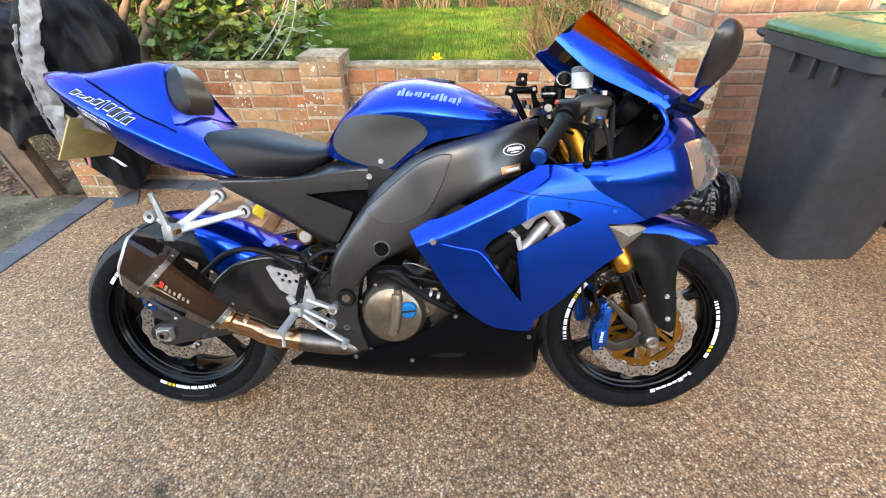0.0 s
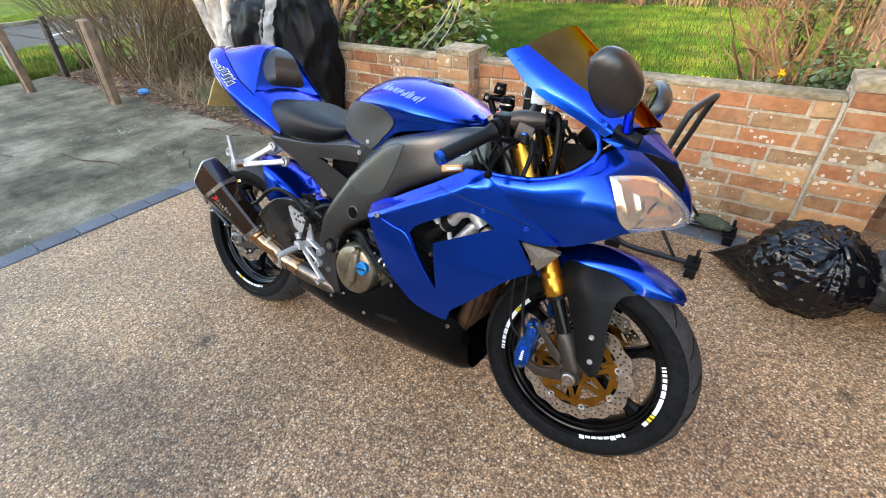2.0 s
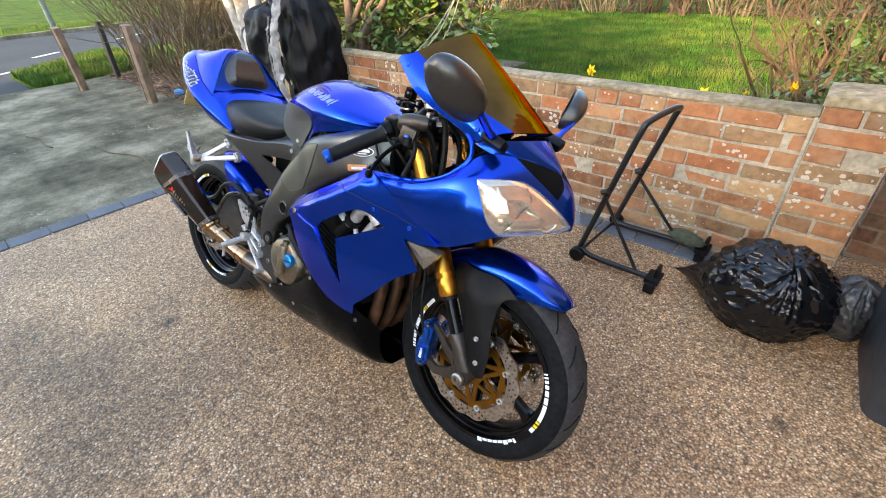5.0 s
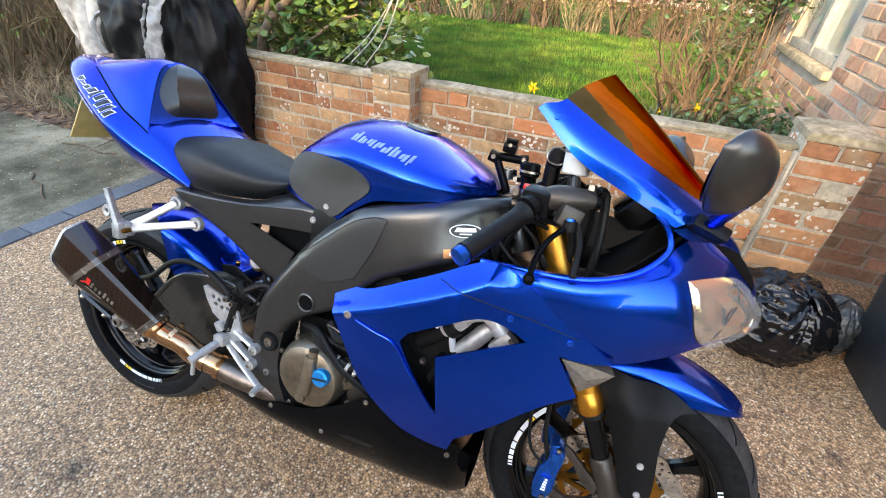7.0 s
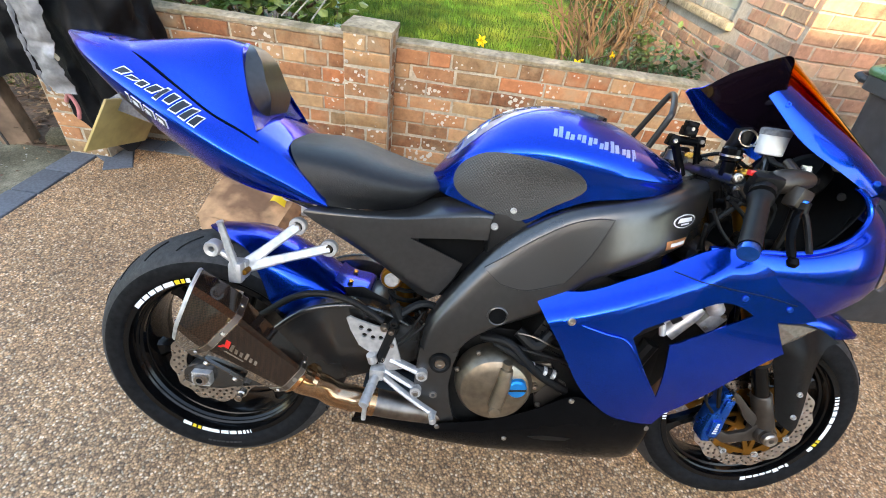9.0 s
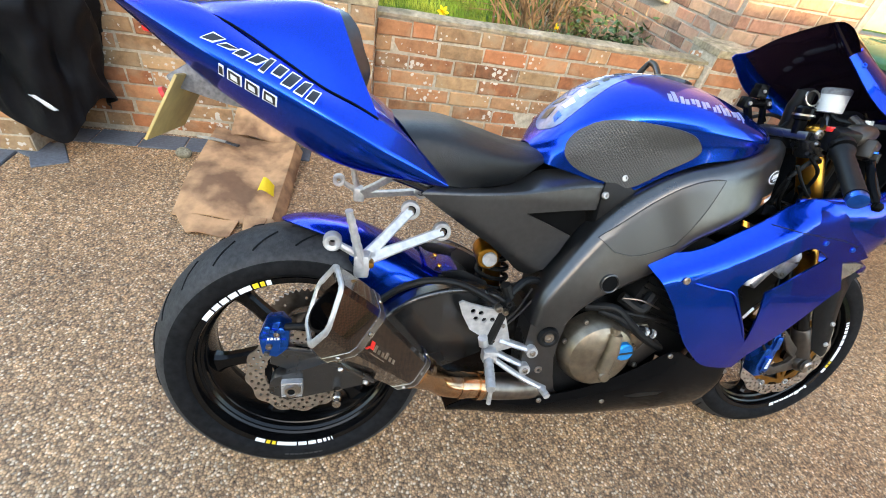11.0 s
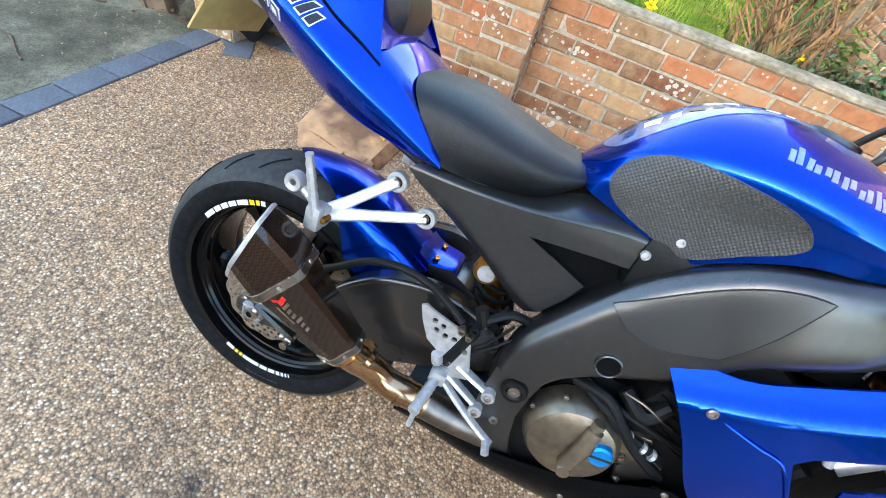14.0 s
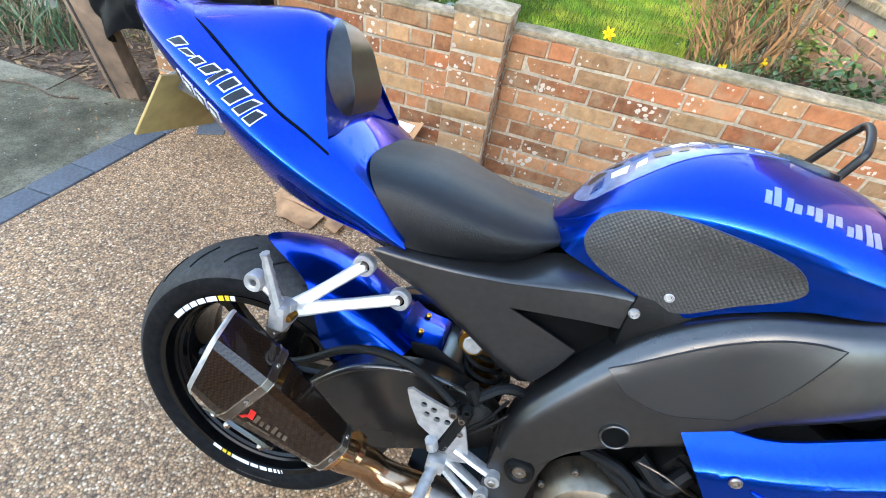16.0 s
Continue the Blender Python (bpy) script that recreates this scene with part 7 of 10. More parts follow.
sf = panel(outline2(side_out), side_y, 0.004, [outline2(vent_hole)], 0.0075)
side_f = part("side_fairing", sf.copy(), BLUE, bike, "metallic blue side fairing with a dark vent", smooth=40)
part("side_fairing", mirrored(sf), BLUE, bike, "metallic blue side fairing with a dark vent", smooth=40)
sf.free()
part("screw", bolt((0.780, side_y(0.780, 0.620) - 0.001, 0.620), 0.0085, 0.004), STEEL, side_f)
parts("screw", [bolt((x, side_y(x, z) - 0.0005, z), 0.006, 0.003) for x, z in ((1.10, 0.712), (1.21, 0.692))], BLUEANO, side_f)
# vent edge lip running down from the screw
lip = smooth_path([(x, side_y(x, z) - d, z) for x, z, d in ((0.800, 0.616, 0.001), (0.85, 0.607, 0.002), (0.893, 0.597, 0.002), (0.935, 0.545, 0.002), (0.985, 0.478, 0.001))], 5)
part("vent_lip", tube(lip, [0.001] + [0.0026] * (len(lip) - 2) + [0.001], 8), BLUE, side_f)
seam_path = smooth_path([(0.955, 0.744), (1.02, 0.736), (1.086, 0.726), (1.15, 0.717), (1.225, 0.700)], 6)
part("panel_seam", tube([(p[0], side_y(p[0], p[1]) - 0.0002, p[1]) for p in seam_path], 0.0011, 6), ENGDARK, side_f, "dark joint between fairing panels")
# bright fittings seen through the vent
part("filler_neck", tube([(1.010, -0.172, 0.585), (1.050, -0.172, 0.640), (1.062, -0.172, 0.656)], [0.018, 0.018, 0.014], 18), ALLOY, bike, "bright alloy filler neck")
part("coolant_flange", moved(box(-0.018, 0.018, -0.012, 0.012, -0.026, 0.026, 0.006), pose(1.092, -0.172, 0.630, 0, 36, 0)), ALLOY, bike, "cast alloy coolant flange")
part("breather_tube", tube([(0.986, -0.182, 0.632), (0.992, -0.182, 0.606), (0.998, -0.182, 0.586)], [0.0055, 0.007, 0.007], 10), MILKY, bike, "short milky breather tube")
parts("fitting_bolt", [bolt((0.936, -0.172, 0.534), 0.009, 0.006), bolt((1.078, -0.186, 0.616), 0.005, 0.004), bolt((1.106, -0.186, 0.648), 0.005, 0.004)], STEEL, bike)
# behind the vent: radiator side, hose, connector, screw
inner = part("vent_backing", flat([(0.86, 0.44), (0.88, 0.60), (0.97, 0.69), (1.16, 0.71), (1.14, 0.62), (1.03, 0.42)], -0.150, 0.01), ENGDARK, bike, "dark inner fairing behind the vent")
part("coolant_hose", tube(smooth_path([(0.955, -0.185, 0.615), (1.0, -0.195, 0.655), (1.02, -0.197, 0.682), (1.055, -0.194, 0.692), (1.085, -0.188, 0.66)], 5), 0.017, 14), ALLOY, inner, "bright metal coolant pipe")
part("hose_clip", tube([(0.985, -0.192, 0.640), (1.0, -0.195, 0.655)], 0.024, 14), RUBBER, inner)
part("coolant_hose", tube([(0.925, -0.18, 0.585), (0.975, -0.189, 0.632)], 0.019, 14), RUBBER, inner, "black coolant hose")
part("connector", moved(box(-0.016, 0.016, -0.007, 0.007, -0.007, 0.007, 0.002), pose(0.955, -0.205, 0.652, 0, 35, 0)), MILKY, inner, "white electrical connector")
part("lead", tube(smooth_path([(0.90, -0.17, 0.63), (0.92, -0.19, 0.625), (0.95, -0.195, 0.63), (0.985, -0.20, 0.635)], 4), 0.002, 6), RUBBER, inner)
part("inner_screw", bolt((0.935, -0.168, 0.578), 0.009, 0.008), STEEL, inner)
part("vent_strut", tube([(0.965, -0.17, 0.50), (0.985, -0.175, 0.56)], 0.018, 10), RUBBER, inner)
part("radiator", box(0.99, 1.02, -0.16, 0.16, 0.38, 0.70, 0.004), ENGDARK, bike, "dark radiator core")

# nose fairing
nose_rows = [
    [(1.200, -0.200, 0.668), (1.292, -0.184, 0.666), (1.365, -0.168, 0.696), (1.412, -0.150, 0.722), (1.470, -0.092, 0.736), (1.515, -0.035, 0.748), (1.530, 0.0, 0.752)],
    [(1.150, -0.213, 0.715), (1.270, -0.207, 0.715), (1.350, -0.192, 0.738), (1.412, -0.160, 0.752), (1.476, -0.096, 0.770), (1.516, -0.038, 0.782), (1.528, 0.0, 0.786)],
    [(1.085, -0.222, 0.762), (1.225, -0.222, 0.766), (1.335, -0.206, 0.790), (1.405, -0.162, 0.804), (1.462, -0.098, 0.820), (1.498, -0.040, 0.832), (1.508, 0.0, 0.836)],
    [(1.052, -0.214, 0.796), (1.200, -0.218, 0.800), (1.318, -0.202, 0.838), (1.382, -0.158, 0.858), (1.430, -0.098, 0.872), (1.456, -0.042, 0.880), (1.464, 0.0, 0.883)],
    [(1.050, -0.200, 0.801), (1.198, -0.204, 0.806), (1.296, -0.188, 0.846), (1.335, -0.155, 0.892), (1.375, -0.102, 0.916), (1.405, -0.048, 0.926), (1.415, 0.0, 0.930)]]
nose_bm = thicken(half_loft(nose_rows, 5, 5), 0.004)
nose_tree = tree_of(nose_bm)
nose = part("nose_fairing", nose_bm, BLUE, bike, "metallic blue nose fairing", smooth=50)
pair("cockpit_lip", (tube(smooth_path([(1.02, -0.198, 0.792), (1.10, -0.205, 0.799), (1.20, -0.203, 0.808), (1.27, -0.192, 0.832), (1.308, -0.178, 0.862), (1.322, -0.165, 0.890), (1.310, -0.155, 0.920), (1.29, -0.148, 0.936)], 5), 0.006, 10)), BLUE, nose)
beak_rows = [
    [(1.318, -0.153, 0.918), (1.358, -0.134, 0.930), (1.396, -0.075, 0.938), (1.412, 0, 0.942)],
    [(1.356, -0.134, 0.902), (1.390, -0.104, 0.908), (1.428, -0.055, 0.911), (1.442, 0, 0.914)],
    [(1.392, -0.092, 0.888), (1.422, -0.068, 0.889), (1.452, -0.036, 0.890), (1.464, 0, 0.892)],
    [(1.436, -0.040, 0.874), (1.450, -0.030, 0.874), (1.466, -0.015, 0.874), (1.476, 0, 0.874)]]
part("beak", thicken(half_loft(beak_rows, 4, 4), 0.004), BLUE, nose, "blue beak above the headlights")
# closed skin here; black patches give the shade of the intake mouths
pair("intake", decal(nose_tree, smooth_path([(1.388, -0.090, 0.900), (1.430, -0.056, 0.892), (1.478, -0.006, 0.876), (1.486, -0.014, 0.846), (1.482, -0.036, 0.820), (1.452, -0.056, 0.846), (1.415, -0.076, 0.876)], 3, True, (0, 2, 4)), 0.001, 0.001, 4, (1, -0.7, 0.2)), LINER, nose, "black patch for the shaded ram-air intake")
lamp_pts = [(1.372, -0.196, 0.846), (1.402, -0.152, 0.852), (1.435, -0.108, 0.850), (1.468, -0.070, 0.824), (1.500, -0.040, 0.793), (1.522, -0.018, 0.766), (1.500, -0.045, 0.752), (1.455, -0.105, 0.742), (1.418, -0.150, 0.736), (1.400, -0.170, 0.755), (1.385, -0.186, 0.800)]
lamp_loop = smooth_path(lamp_pts, 3, True, (0, 5, 8))
for side in (-1, 1):
    pts_ = [(p[0], p[1] * (1 if side < 0 else -1), p[2]) for p in lamp_loop]
    lamp = part("headlight", decal(nose_tree, pts_, [0.002, 0.006, 0.0075, 0.006, 0.007, 0.0095, 0.006, 0.004], 0.001, 8, (1, side, 0)), CHROME, nose, "chrome headlight reflector", smooth=25)
    rim_ = part("lamp_rim", tube([nose_tree.find_nearest(Vector(p))[0] for p in pts_] + [nose_tree.find_nearest(Vector(pts_[0]))[0]], 0.0022, 6), SATIN, lamp)
    for (x, y, z), r in (((1.482, -0.062, 0.772), 0.023), ((1.425, -0.140, 0.805), 0.015)):
        c, nn, _, _ = nose_tree.find_nearest(Vector((x, y * (1 if side < 0 else -1), z)))
        d_, s_, u_ = frame_of(Vector((0.75, -0.6 if side < 0 else 0.6, 0.15)))
        m_ = Matrix((s_, u_, d_)).transposed().to_4x4()
        part("lamp_bowl", moved(lathe([(r * 1.08, 0.0), (r, 0.009), (r * 0.9, 0.010), (r * 0.7, 0.005), (r * 0.35, 0.0035), (r * 0.3, 0.0065), (0.0, 0.008)], 24, "z"), Matrix.Translation(c) @ m_), CHROME, lamp)
        part("bulb", moved(lathe([(0.006, 0.004), (0.006, 0.009), (0.0, 0.011)], 12, "z"), Matrix.Translation(c) @ m_), AMBER if r < 0.018 else CHROME, lamp)
    sgn = 1 if side < 0 else -1
    seam_ = [nose_tree.find_nearest(Vector((x, y * sgn, z)))[0] + Vector((0.0075, -0.0075 * sgn, 0)) for x, y, z in smooth_path([(1.440, -0.105, 0.846), (1.452, -0.098, 0.815), (1.440, -0.118, 0.785), (1.424, -0.145, 0.745)], 4)]
    part("reflector_seam", tube(seam_, 0.0016, 6), ENGDARK, lamp, "dark dividing line in the reflector")
    part("lens", decal(nose_tree, pts_, 0.013, 0.001, 6, (1, side, 0)), CLEAR, lamp, "clear headlight lens", smooth=60)
sig_c = [(1.203, -0.206, 0.655), (1.255, -0.204, 0.656), (1.298, -0.195, 0.648), (1.275, -0.190, 0.618), (1.248, -0.182, 0.588), (1.228, -0.195, 0.618)]
for side in (-1, 1):
    top_ = [Vector((x, y * (1 if side < 0 else -1), z)) for x, y, z in sig_c]
    bm_ = bmesh.new()
    v_ = [bm_.verts.new(p) for p in top_]
    w_ = [bm_.verts.new(p + Vector((-0.004, 0.03 * (1 if side < 0 else -1), 0))) for p in top_]
    mid_ = bm_.verts.new(sum(top_, Vector()) / 6 + Vector((0.004, -0.009 * (1 if side < 0 else -1), -0.002)))
    for k in range(6):
        bm_.faces.new((v_[k], v_[(k + 1) % 6], mid_))
        bm_.faces.new((w_[k], w_[(k + 1) % 6], v_[(k + 1) % 6], v_[k]))
    bm_.faces.new(w_)
    sig = part("turn_signal", bm_, material("ribbed_smoked_lens", (0.24, 0.215, 0.185), 0.16, 0.55, 0.2, 150, 0.4, 260) if side < 0 else bpy.data.materials["ribbed_smoked_lens"], nose, "smoked triangular turn signal", smooth=20)

# screen: mirrored amber outside, dark inside, on a blue surround
scr_rows = [
    [(1.362, -0.132, 0.946), (1.390, -0.095, 0.954), (1.408, -0.048, 0.958), (1.416, 0, 0.960)],
    [(1.268, -0.146, 0.992), (1.300, -0.100, 1.014), (1.322, -0.050, 1.026), (1.332, 0, 1.030)],
    [(1.174, -0.148, 1.038), (1.207, -0.098, 1.072), (1.234, -0.048, 1.092), (1.246, 0, 1.100)],
    [(1.088, -0.142, 1.086), (1.118, -0.095, 1.124), (1.150, -0.045, 1.150), (1.166, 0, 1.162)]]
scr = half_loft(scr_rows, 5, 5)
screen_in = scr.copy()
screen_ob = part("windscreen", scr, SCREEN, bike, "amber iridium windscreen", smooth=70)
bmesh.ops.recalc_face_normals(screen_in, faces=screen_in.faces)
for v in screen_in.verts:
    v.co += Vector((-0.0025, 0, -0.002))
part("screen_inside", screen_in, SCREENIN, screen_ob, "dark inner face of the windscreen", smooth=70)
strip_rows = [
    [(1.322, -0.150, 0.922), (1.342, -0.147, 0.936), (1.370, -0.128, 0.949), (1.385, -0.105, 0.955)],
    [(1.230, -0.162, 0.962), (1.248, -0.160, 0.984), (1.268, -0.149, 0.995), (1.278, -0.137, 1.003)],
    [(1.138, -0.164, 1.004), (1.152, -0.162, 1.028), (1.174, -0.151, 1.041), (1.184, -0.138, 1.051)],
    [(1.055, -0.150, 1.074), (1.066, -0.150, 1.084), (1.086, -0.144, 1.089), (1.098, -0.132, 1.098)]]
strip = loft(strip_rows, 4, 5)
pair("screen_surround", thicken(strip, 0.003), BLUE, screen_ob, "blue screen surround", smooth=50)
parts("screw", [bolt(p, 0.006, 0.003, (-0.2, -0.9, 0.4)) for p in ((1.092, -0.153, 1.064), (1.318, -0.152, 0.948))], BLUEANO, screen_ob)

# mirrors
for side in (-1, 1):
    s = side
    foot, neck = Vector((1.368, s * 0.150, 0.932)), Vector((1.376, s * 0.245, 0.988))
    mir = part("mirror_stem", tube(smooth_path([foot, Vector((1.370, s * 0.19, 0.954)), neck], 4), [0.013] * 4 + [0.010] * 5, 12, True, 0.6), BLUE, bike, "blue mirror stem")
    part("mirror_foot", moved(box(-0.030, 0.030, -0.018, 0.018, -0.010, 0.014, 0.007), Matrix.Translation((1.368, s * 0.155, 0.930)) @ pose(0, 0, 0, s * 28, 18, 0)), PLASTIC, mir, "black rubber mirror foot")
    axis0, axis1 = Vector((1.356, s * 0.226, 0.998)), Vector((1.316, s * 0.350, 1.050))
    lean = Vector((0.36, 0, 0))
    back_dir = Vector((0.94, s * 0.33, 0))
    rows = []
    for f, h, dpt, zo in ((0.0, 0.015, 0.018, -0.006), (0.06, 0.032, 0.037, -0.004), (0.25, 0.043, 0.048, 0.0), (0.5, 0.045, 0.047, 0.003), (0.75, 0.039, 0.038, 0.006), (0.93, 0.024, 0.021, 0.008), (1.0, 0.005, 0.006, 0.008)):
        c = axis0.lerp(axis1, f) + Vector((0, 0, zo))
        rows.append([c + back_dir * (dpt * math.cos(a) if math.cos(a) > 0 else 0.010 * math.cos(a)) + (Vector((0, 0, 1)) + lean) * (h * math.sin(a)) for a in (2 * math.pi * k / 14 for k in range(14))])
    shell = part("mirror_shell", loft(rows, 2, 3, True, True), COVERBLACK, mir, "satin black mirror shell", smooth=60)
    gl = []
    for k in range(24):
        a = 2 * math.pi * k / 24
        f = 0.5 + 0.43 * math.cos(a)
        c = axis0.lerp(axis1, f) - back_dir * 0.0112 + Vector((0, 0, 0.003))
        gl.append(c + (Vector((0, 0, 1)) + lean) * (0.036 * math.sin(a) * (1 - 0.25 * math.cos(a))))
    bm_ = bmesh.new()
    bm_.faces.new([bm_.verts.new(p) for p in gl])
    part("mirror_glass", bm_, MIRROR, mir, "silvered mirror glass", smooth=0)

# ---- controls and cockpit ----
yoke = part("top_yoke", join(flat([(0.985, -0.13), (1.03, -0.13), (1.06, -0.05), (1.06, 0.05), (1.03, 0.13), (0.985, 0.13), (0.965, 0.05), (0.965, -0.05)], 0, 0.02, 0.004)), SATIN, bike, "black top yoke")
yoke.matrix_basis = Matrix.Translation((0.070, 0, 0.908)) @ pose(0, 0, 0, 90 + 0, 0, 0)
part("stem_nut", moved(lathe([(0.006, 0.012), (0.016, 0.010), (0.018, 0.0)], 6, "z"), Matrix.Translation((1.015, 0, 0.925))), SATIN, bike)
pair("fork_cap", (moved(lathe([(0.004, 0.010), (0.010, 0.009), (0.012, 0.005), (0.019, 0.004), (0.021, 0.0)], 18, "z"), Matrix.Translation((1.096, -0.106, 0.930)))), GOLD, bike, "gold fork cap")
part("ignition", moved(lathe([(0.004, 0.022), (0.018, 0.020), (0.022, 0.0)], 18, "z"), Matrix.Translation((1.00, 0.0, 0.928))), SATIN, bike)
for side in (-1, 1):
    clamp, end = Vector((1.104, side * 0.110, 0.902)), Vector((1.012, side * 0.303, 0.833))
    inner = Vector((1.094, side * 0.170, 0.914))
    d = (end - inner).normalized()
    bar = part("handlebar", join(rod(clamp, inner, 0.014, 14), rod(inner, end, 0.0111, 14), tube([clamp - UPF * 0.018, clamp + UPF * 0.022], 0.036, 18)), SATIN, bike, "black clip-on handlebar")
    gp = inner.lerp(end, 0.20)
    grip_pts = [gp.lerp(end, k / 16) for k in range(17)]
    part("grip", tube(grip_pts, [0.0225, 0.0185] + [0.0168 if k % 2 else 0.0178 for k in range(14)] + [0.0185], 16), RUBBER, bar, "ribbed black rubber grip")
    part("bar_end", tube([end, end + d * 0.004, end + d * 0.016, end + d * 0.019], [0.0155, 0.0172, 0.0165, 0.010], 18), BLUEANO, bar, "blue anodised bar end")
    swc = inner + Vector((0, 0, 0.006))
    part("switch_cube", join(moved(box(-0.026, 0.026, -0.018, 0.018, -0.024, 0.024, 0.008), Matrix.Translation(swc) @ pose(0, 0, 0, side * -18, 0, side * 14)), tube([swc + d * 0.018, swc + d * 0.032], 0.022, 16)), PLASTIC, bar, "black switch housing")
    part("kill_switch", moved(box(-0.010, 0.010, -0.006, 0.006, -0.004, 0.006, 0.002), Matrix.Translation(Vector((1.072, side * 0.162, 0.938)))), RED if side < 0 else PLASTIC, bar, "red stop switch" if side < 0 else "")
    lever0, lever1 = Vector((1.157, side * 0.198, 0.893)), Vector((1.118, side * 0.275, 0.809))
    lv = smooth_path([lever0 + Vector((0.008, 0, 0.004)), lever0, Vector((1.133, side * 0.224, 0.871)), Vector((1.119, side * 0.250, 0.840)), lever1], 5)
    lever = part("lever", tube(lv, [0.0105] * 6 + [0.0078] * 13 + [0.0060] * (len(lv) - 19), 10, True, 0.6), GLOSSBLACK, bar, "black control lever")
    part("lever_ball", moved(lathe([(0.0, -0.010), (0.007, -0.008), (0.0105, 0), (0.007, 0.008), (0.0, 0.010)], 14, "z"), Matrix.Translation(lever1)), GLOSSBLACK, bar)
    part("lever_link", tube(smooth_path([Vector((1.168, side * 0.183, 0.896)), Vector((1.181, side * 0.196, 0.865)), Vector((1.183, side * 0.228, 0.815))], 5), 0.0058, 8), RUBBER, bar)
    part("lever_bracket", join(tube([swc + Vector((0.01, 0, 0.004)), Vector((1.140, side * 0.165, 0.925))], 0.014, 12), tube([lever0 + Vector((0, 0, -0.008)), lever0 + Vector((0, 0, 0.010))], 0.013, 12)), ENGDARK, bar)
    part("lever_bolt", moved(lathe([(0.003, 0.004), (0.008, 0.004), (0.009, 0.0)], 14, "z"), Matrix.Translation(lever0 + Vector((0, 0, 0.010)))), BLUEANO if side < 0 else STEEL, bar)
res = part("brake_reservoir", join(lathe([(0.022, 0.0), (0.025, 0.002), (0.026, 0.038), (0.022, 0.040)], 22, "z")), MILKY, bike, "milky brake fluid reservoir", at=Matrix.Translation((1.140, -0.085, 0.970)))
part("reservoir_lid", lathe([(0.0, 0.052), (0.022, 0.052), (0.0275, 0.049), (0.0275, 0.038)], 22, "z"), PLATEBACK, res, "grey screw lid")
part("reservoir_arm", tube([(0.0, 0.0, 0.0), (-0.01, -0.02, -0.05), (-0.01, -0.04, -0.08)], 0.007, 8), SATIN, res)
parts("cable", [tube(smooth_path(p, 5), r, 8) for p, r in ((((1.09, -0.12, 0.90), (1.14, -0.12, 0.93), (1.17, -0.10, 0.86), (1.16, -0.09, 0.74)), 0.006), (((1.08, -0.15, 0.88), (1.05, -0.13, 0.82), (1.06, -0.10, 0.74)), 0.005), (((1.10, -0.16, 0.89), (1.16, -0.13, 0.87), (1.17, -0.11, 0.78), (1.18, -0.10, 0.70)), 0.0075), (((1.07, 0.13, 0.90), (1.15, 0.10, 0.92), (1.17, 0.06, 0.82)), 0.006), (((1.02, -0.16, 0.83), (1.04, -0.14, 0.78), (1.08, -0.12, 0.74)), 0.004))], RUBBER, bike, "black control cable")
dash = part("instrument_panel", moved(lathe([(0.0, -0.004), (0.044, -0.004), (0.050, -0.010), (0.054, 0.0), (0.050, 0.030), (0.030, 0.050), (0.0, 0.052)], 28, "x"), Matrix.Translation((1.270, -0.020, 0.937)) @ pose(0, 0, 0, 0, 40, 0)), PLASTIC, bike, "round black tachometer")
part("display", moved(box(-0.004, 0.02, 0.03, 0.12, -0.035, 0.035, 0.006), Matrix.Translation((1.252, -0.015, 0.935)) @ pose(0, 0, 0, 0, 40, 0)), GLOSSBLACK, dash)
pair("inner_fairing", (panel([(1.06, 0.70), (1.06, 0.785), (1.20, 0.795), (1.29, 0.835), (1.31, 0.88), (1.38, 0.86), (1.40, 0.78), (1.3, 0.70)], lambda x, z: -0.165 + 0.4 * max(0, x - 1.25), 0.004, step=0.05)), LINER, bike, "black inner fairing panel")
part("cockpit_panel", panel([(1.13, 0.735), (1.135, 0.872), (1.21, 0.880), (1.29, 0.868), (1.352, 0.872), (1.385, 0.850), (1.36, 0.78), (1.28, 0.735)], lambda x, z: 0.128 - 0.30 * max(0.0, x - 1.24), 0.004, step=0.03), COVERBLACK, bike, "black panel lining the far side of the cockpit", smooth=40)
part("fairing_stay", join(box(1.35, 1.44, -0.05, 0.05, 0.80, 0.84, 0.01), tube([(1.33, -0.08, 0.905), (1.40, 0, 0.90), (1.33, 0.08, 0.905)], 0.008, 10), box(1.06, 1.30, -0.17, 0.17, 0.70, 0.715, 0.004)), RUBBER, bike, "black fairing stay")
part("steering_head", join(tube([(1.06, 0, 0.78), (1.015, 0, 0.90)], 0.045, 20), box(0.90, 1.03, -0.12, 0.12, 0.78, 0.87, 0.02), box(1.02, 1.12, -0.13, 0.13, 0.735, 0.765, 0.01)), SATIN, bike, "black steering head and lower yoke")
part("airbox", box(0.60, 0.98, -0.14, 0.14, 0.68, 0.80, 0.03), ENGDARK, bike, "black airbox")
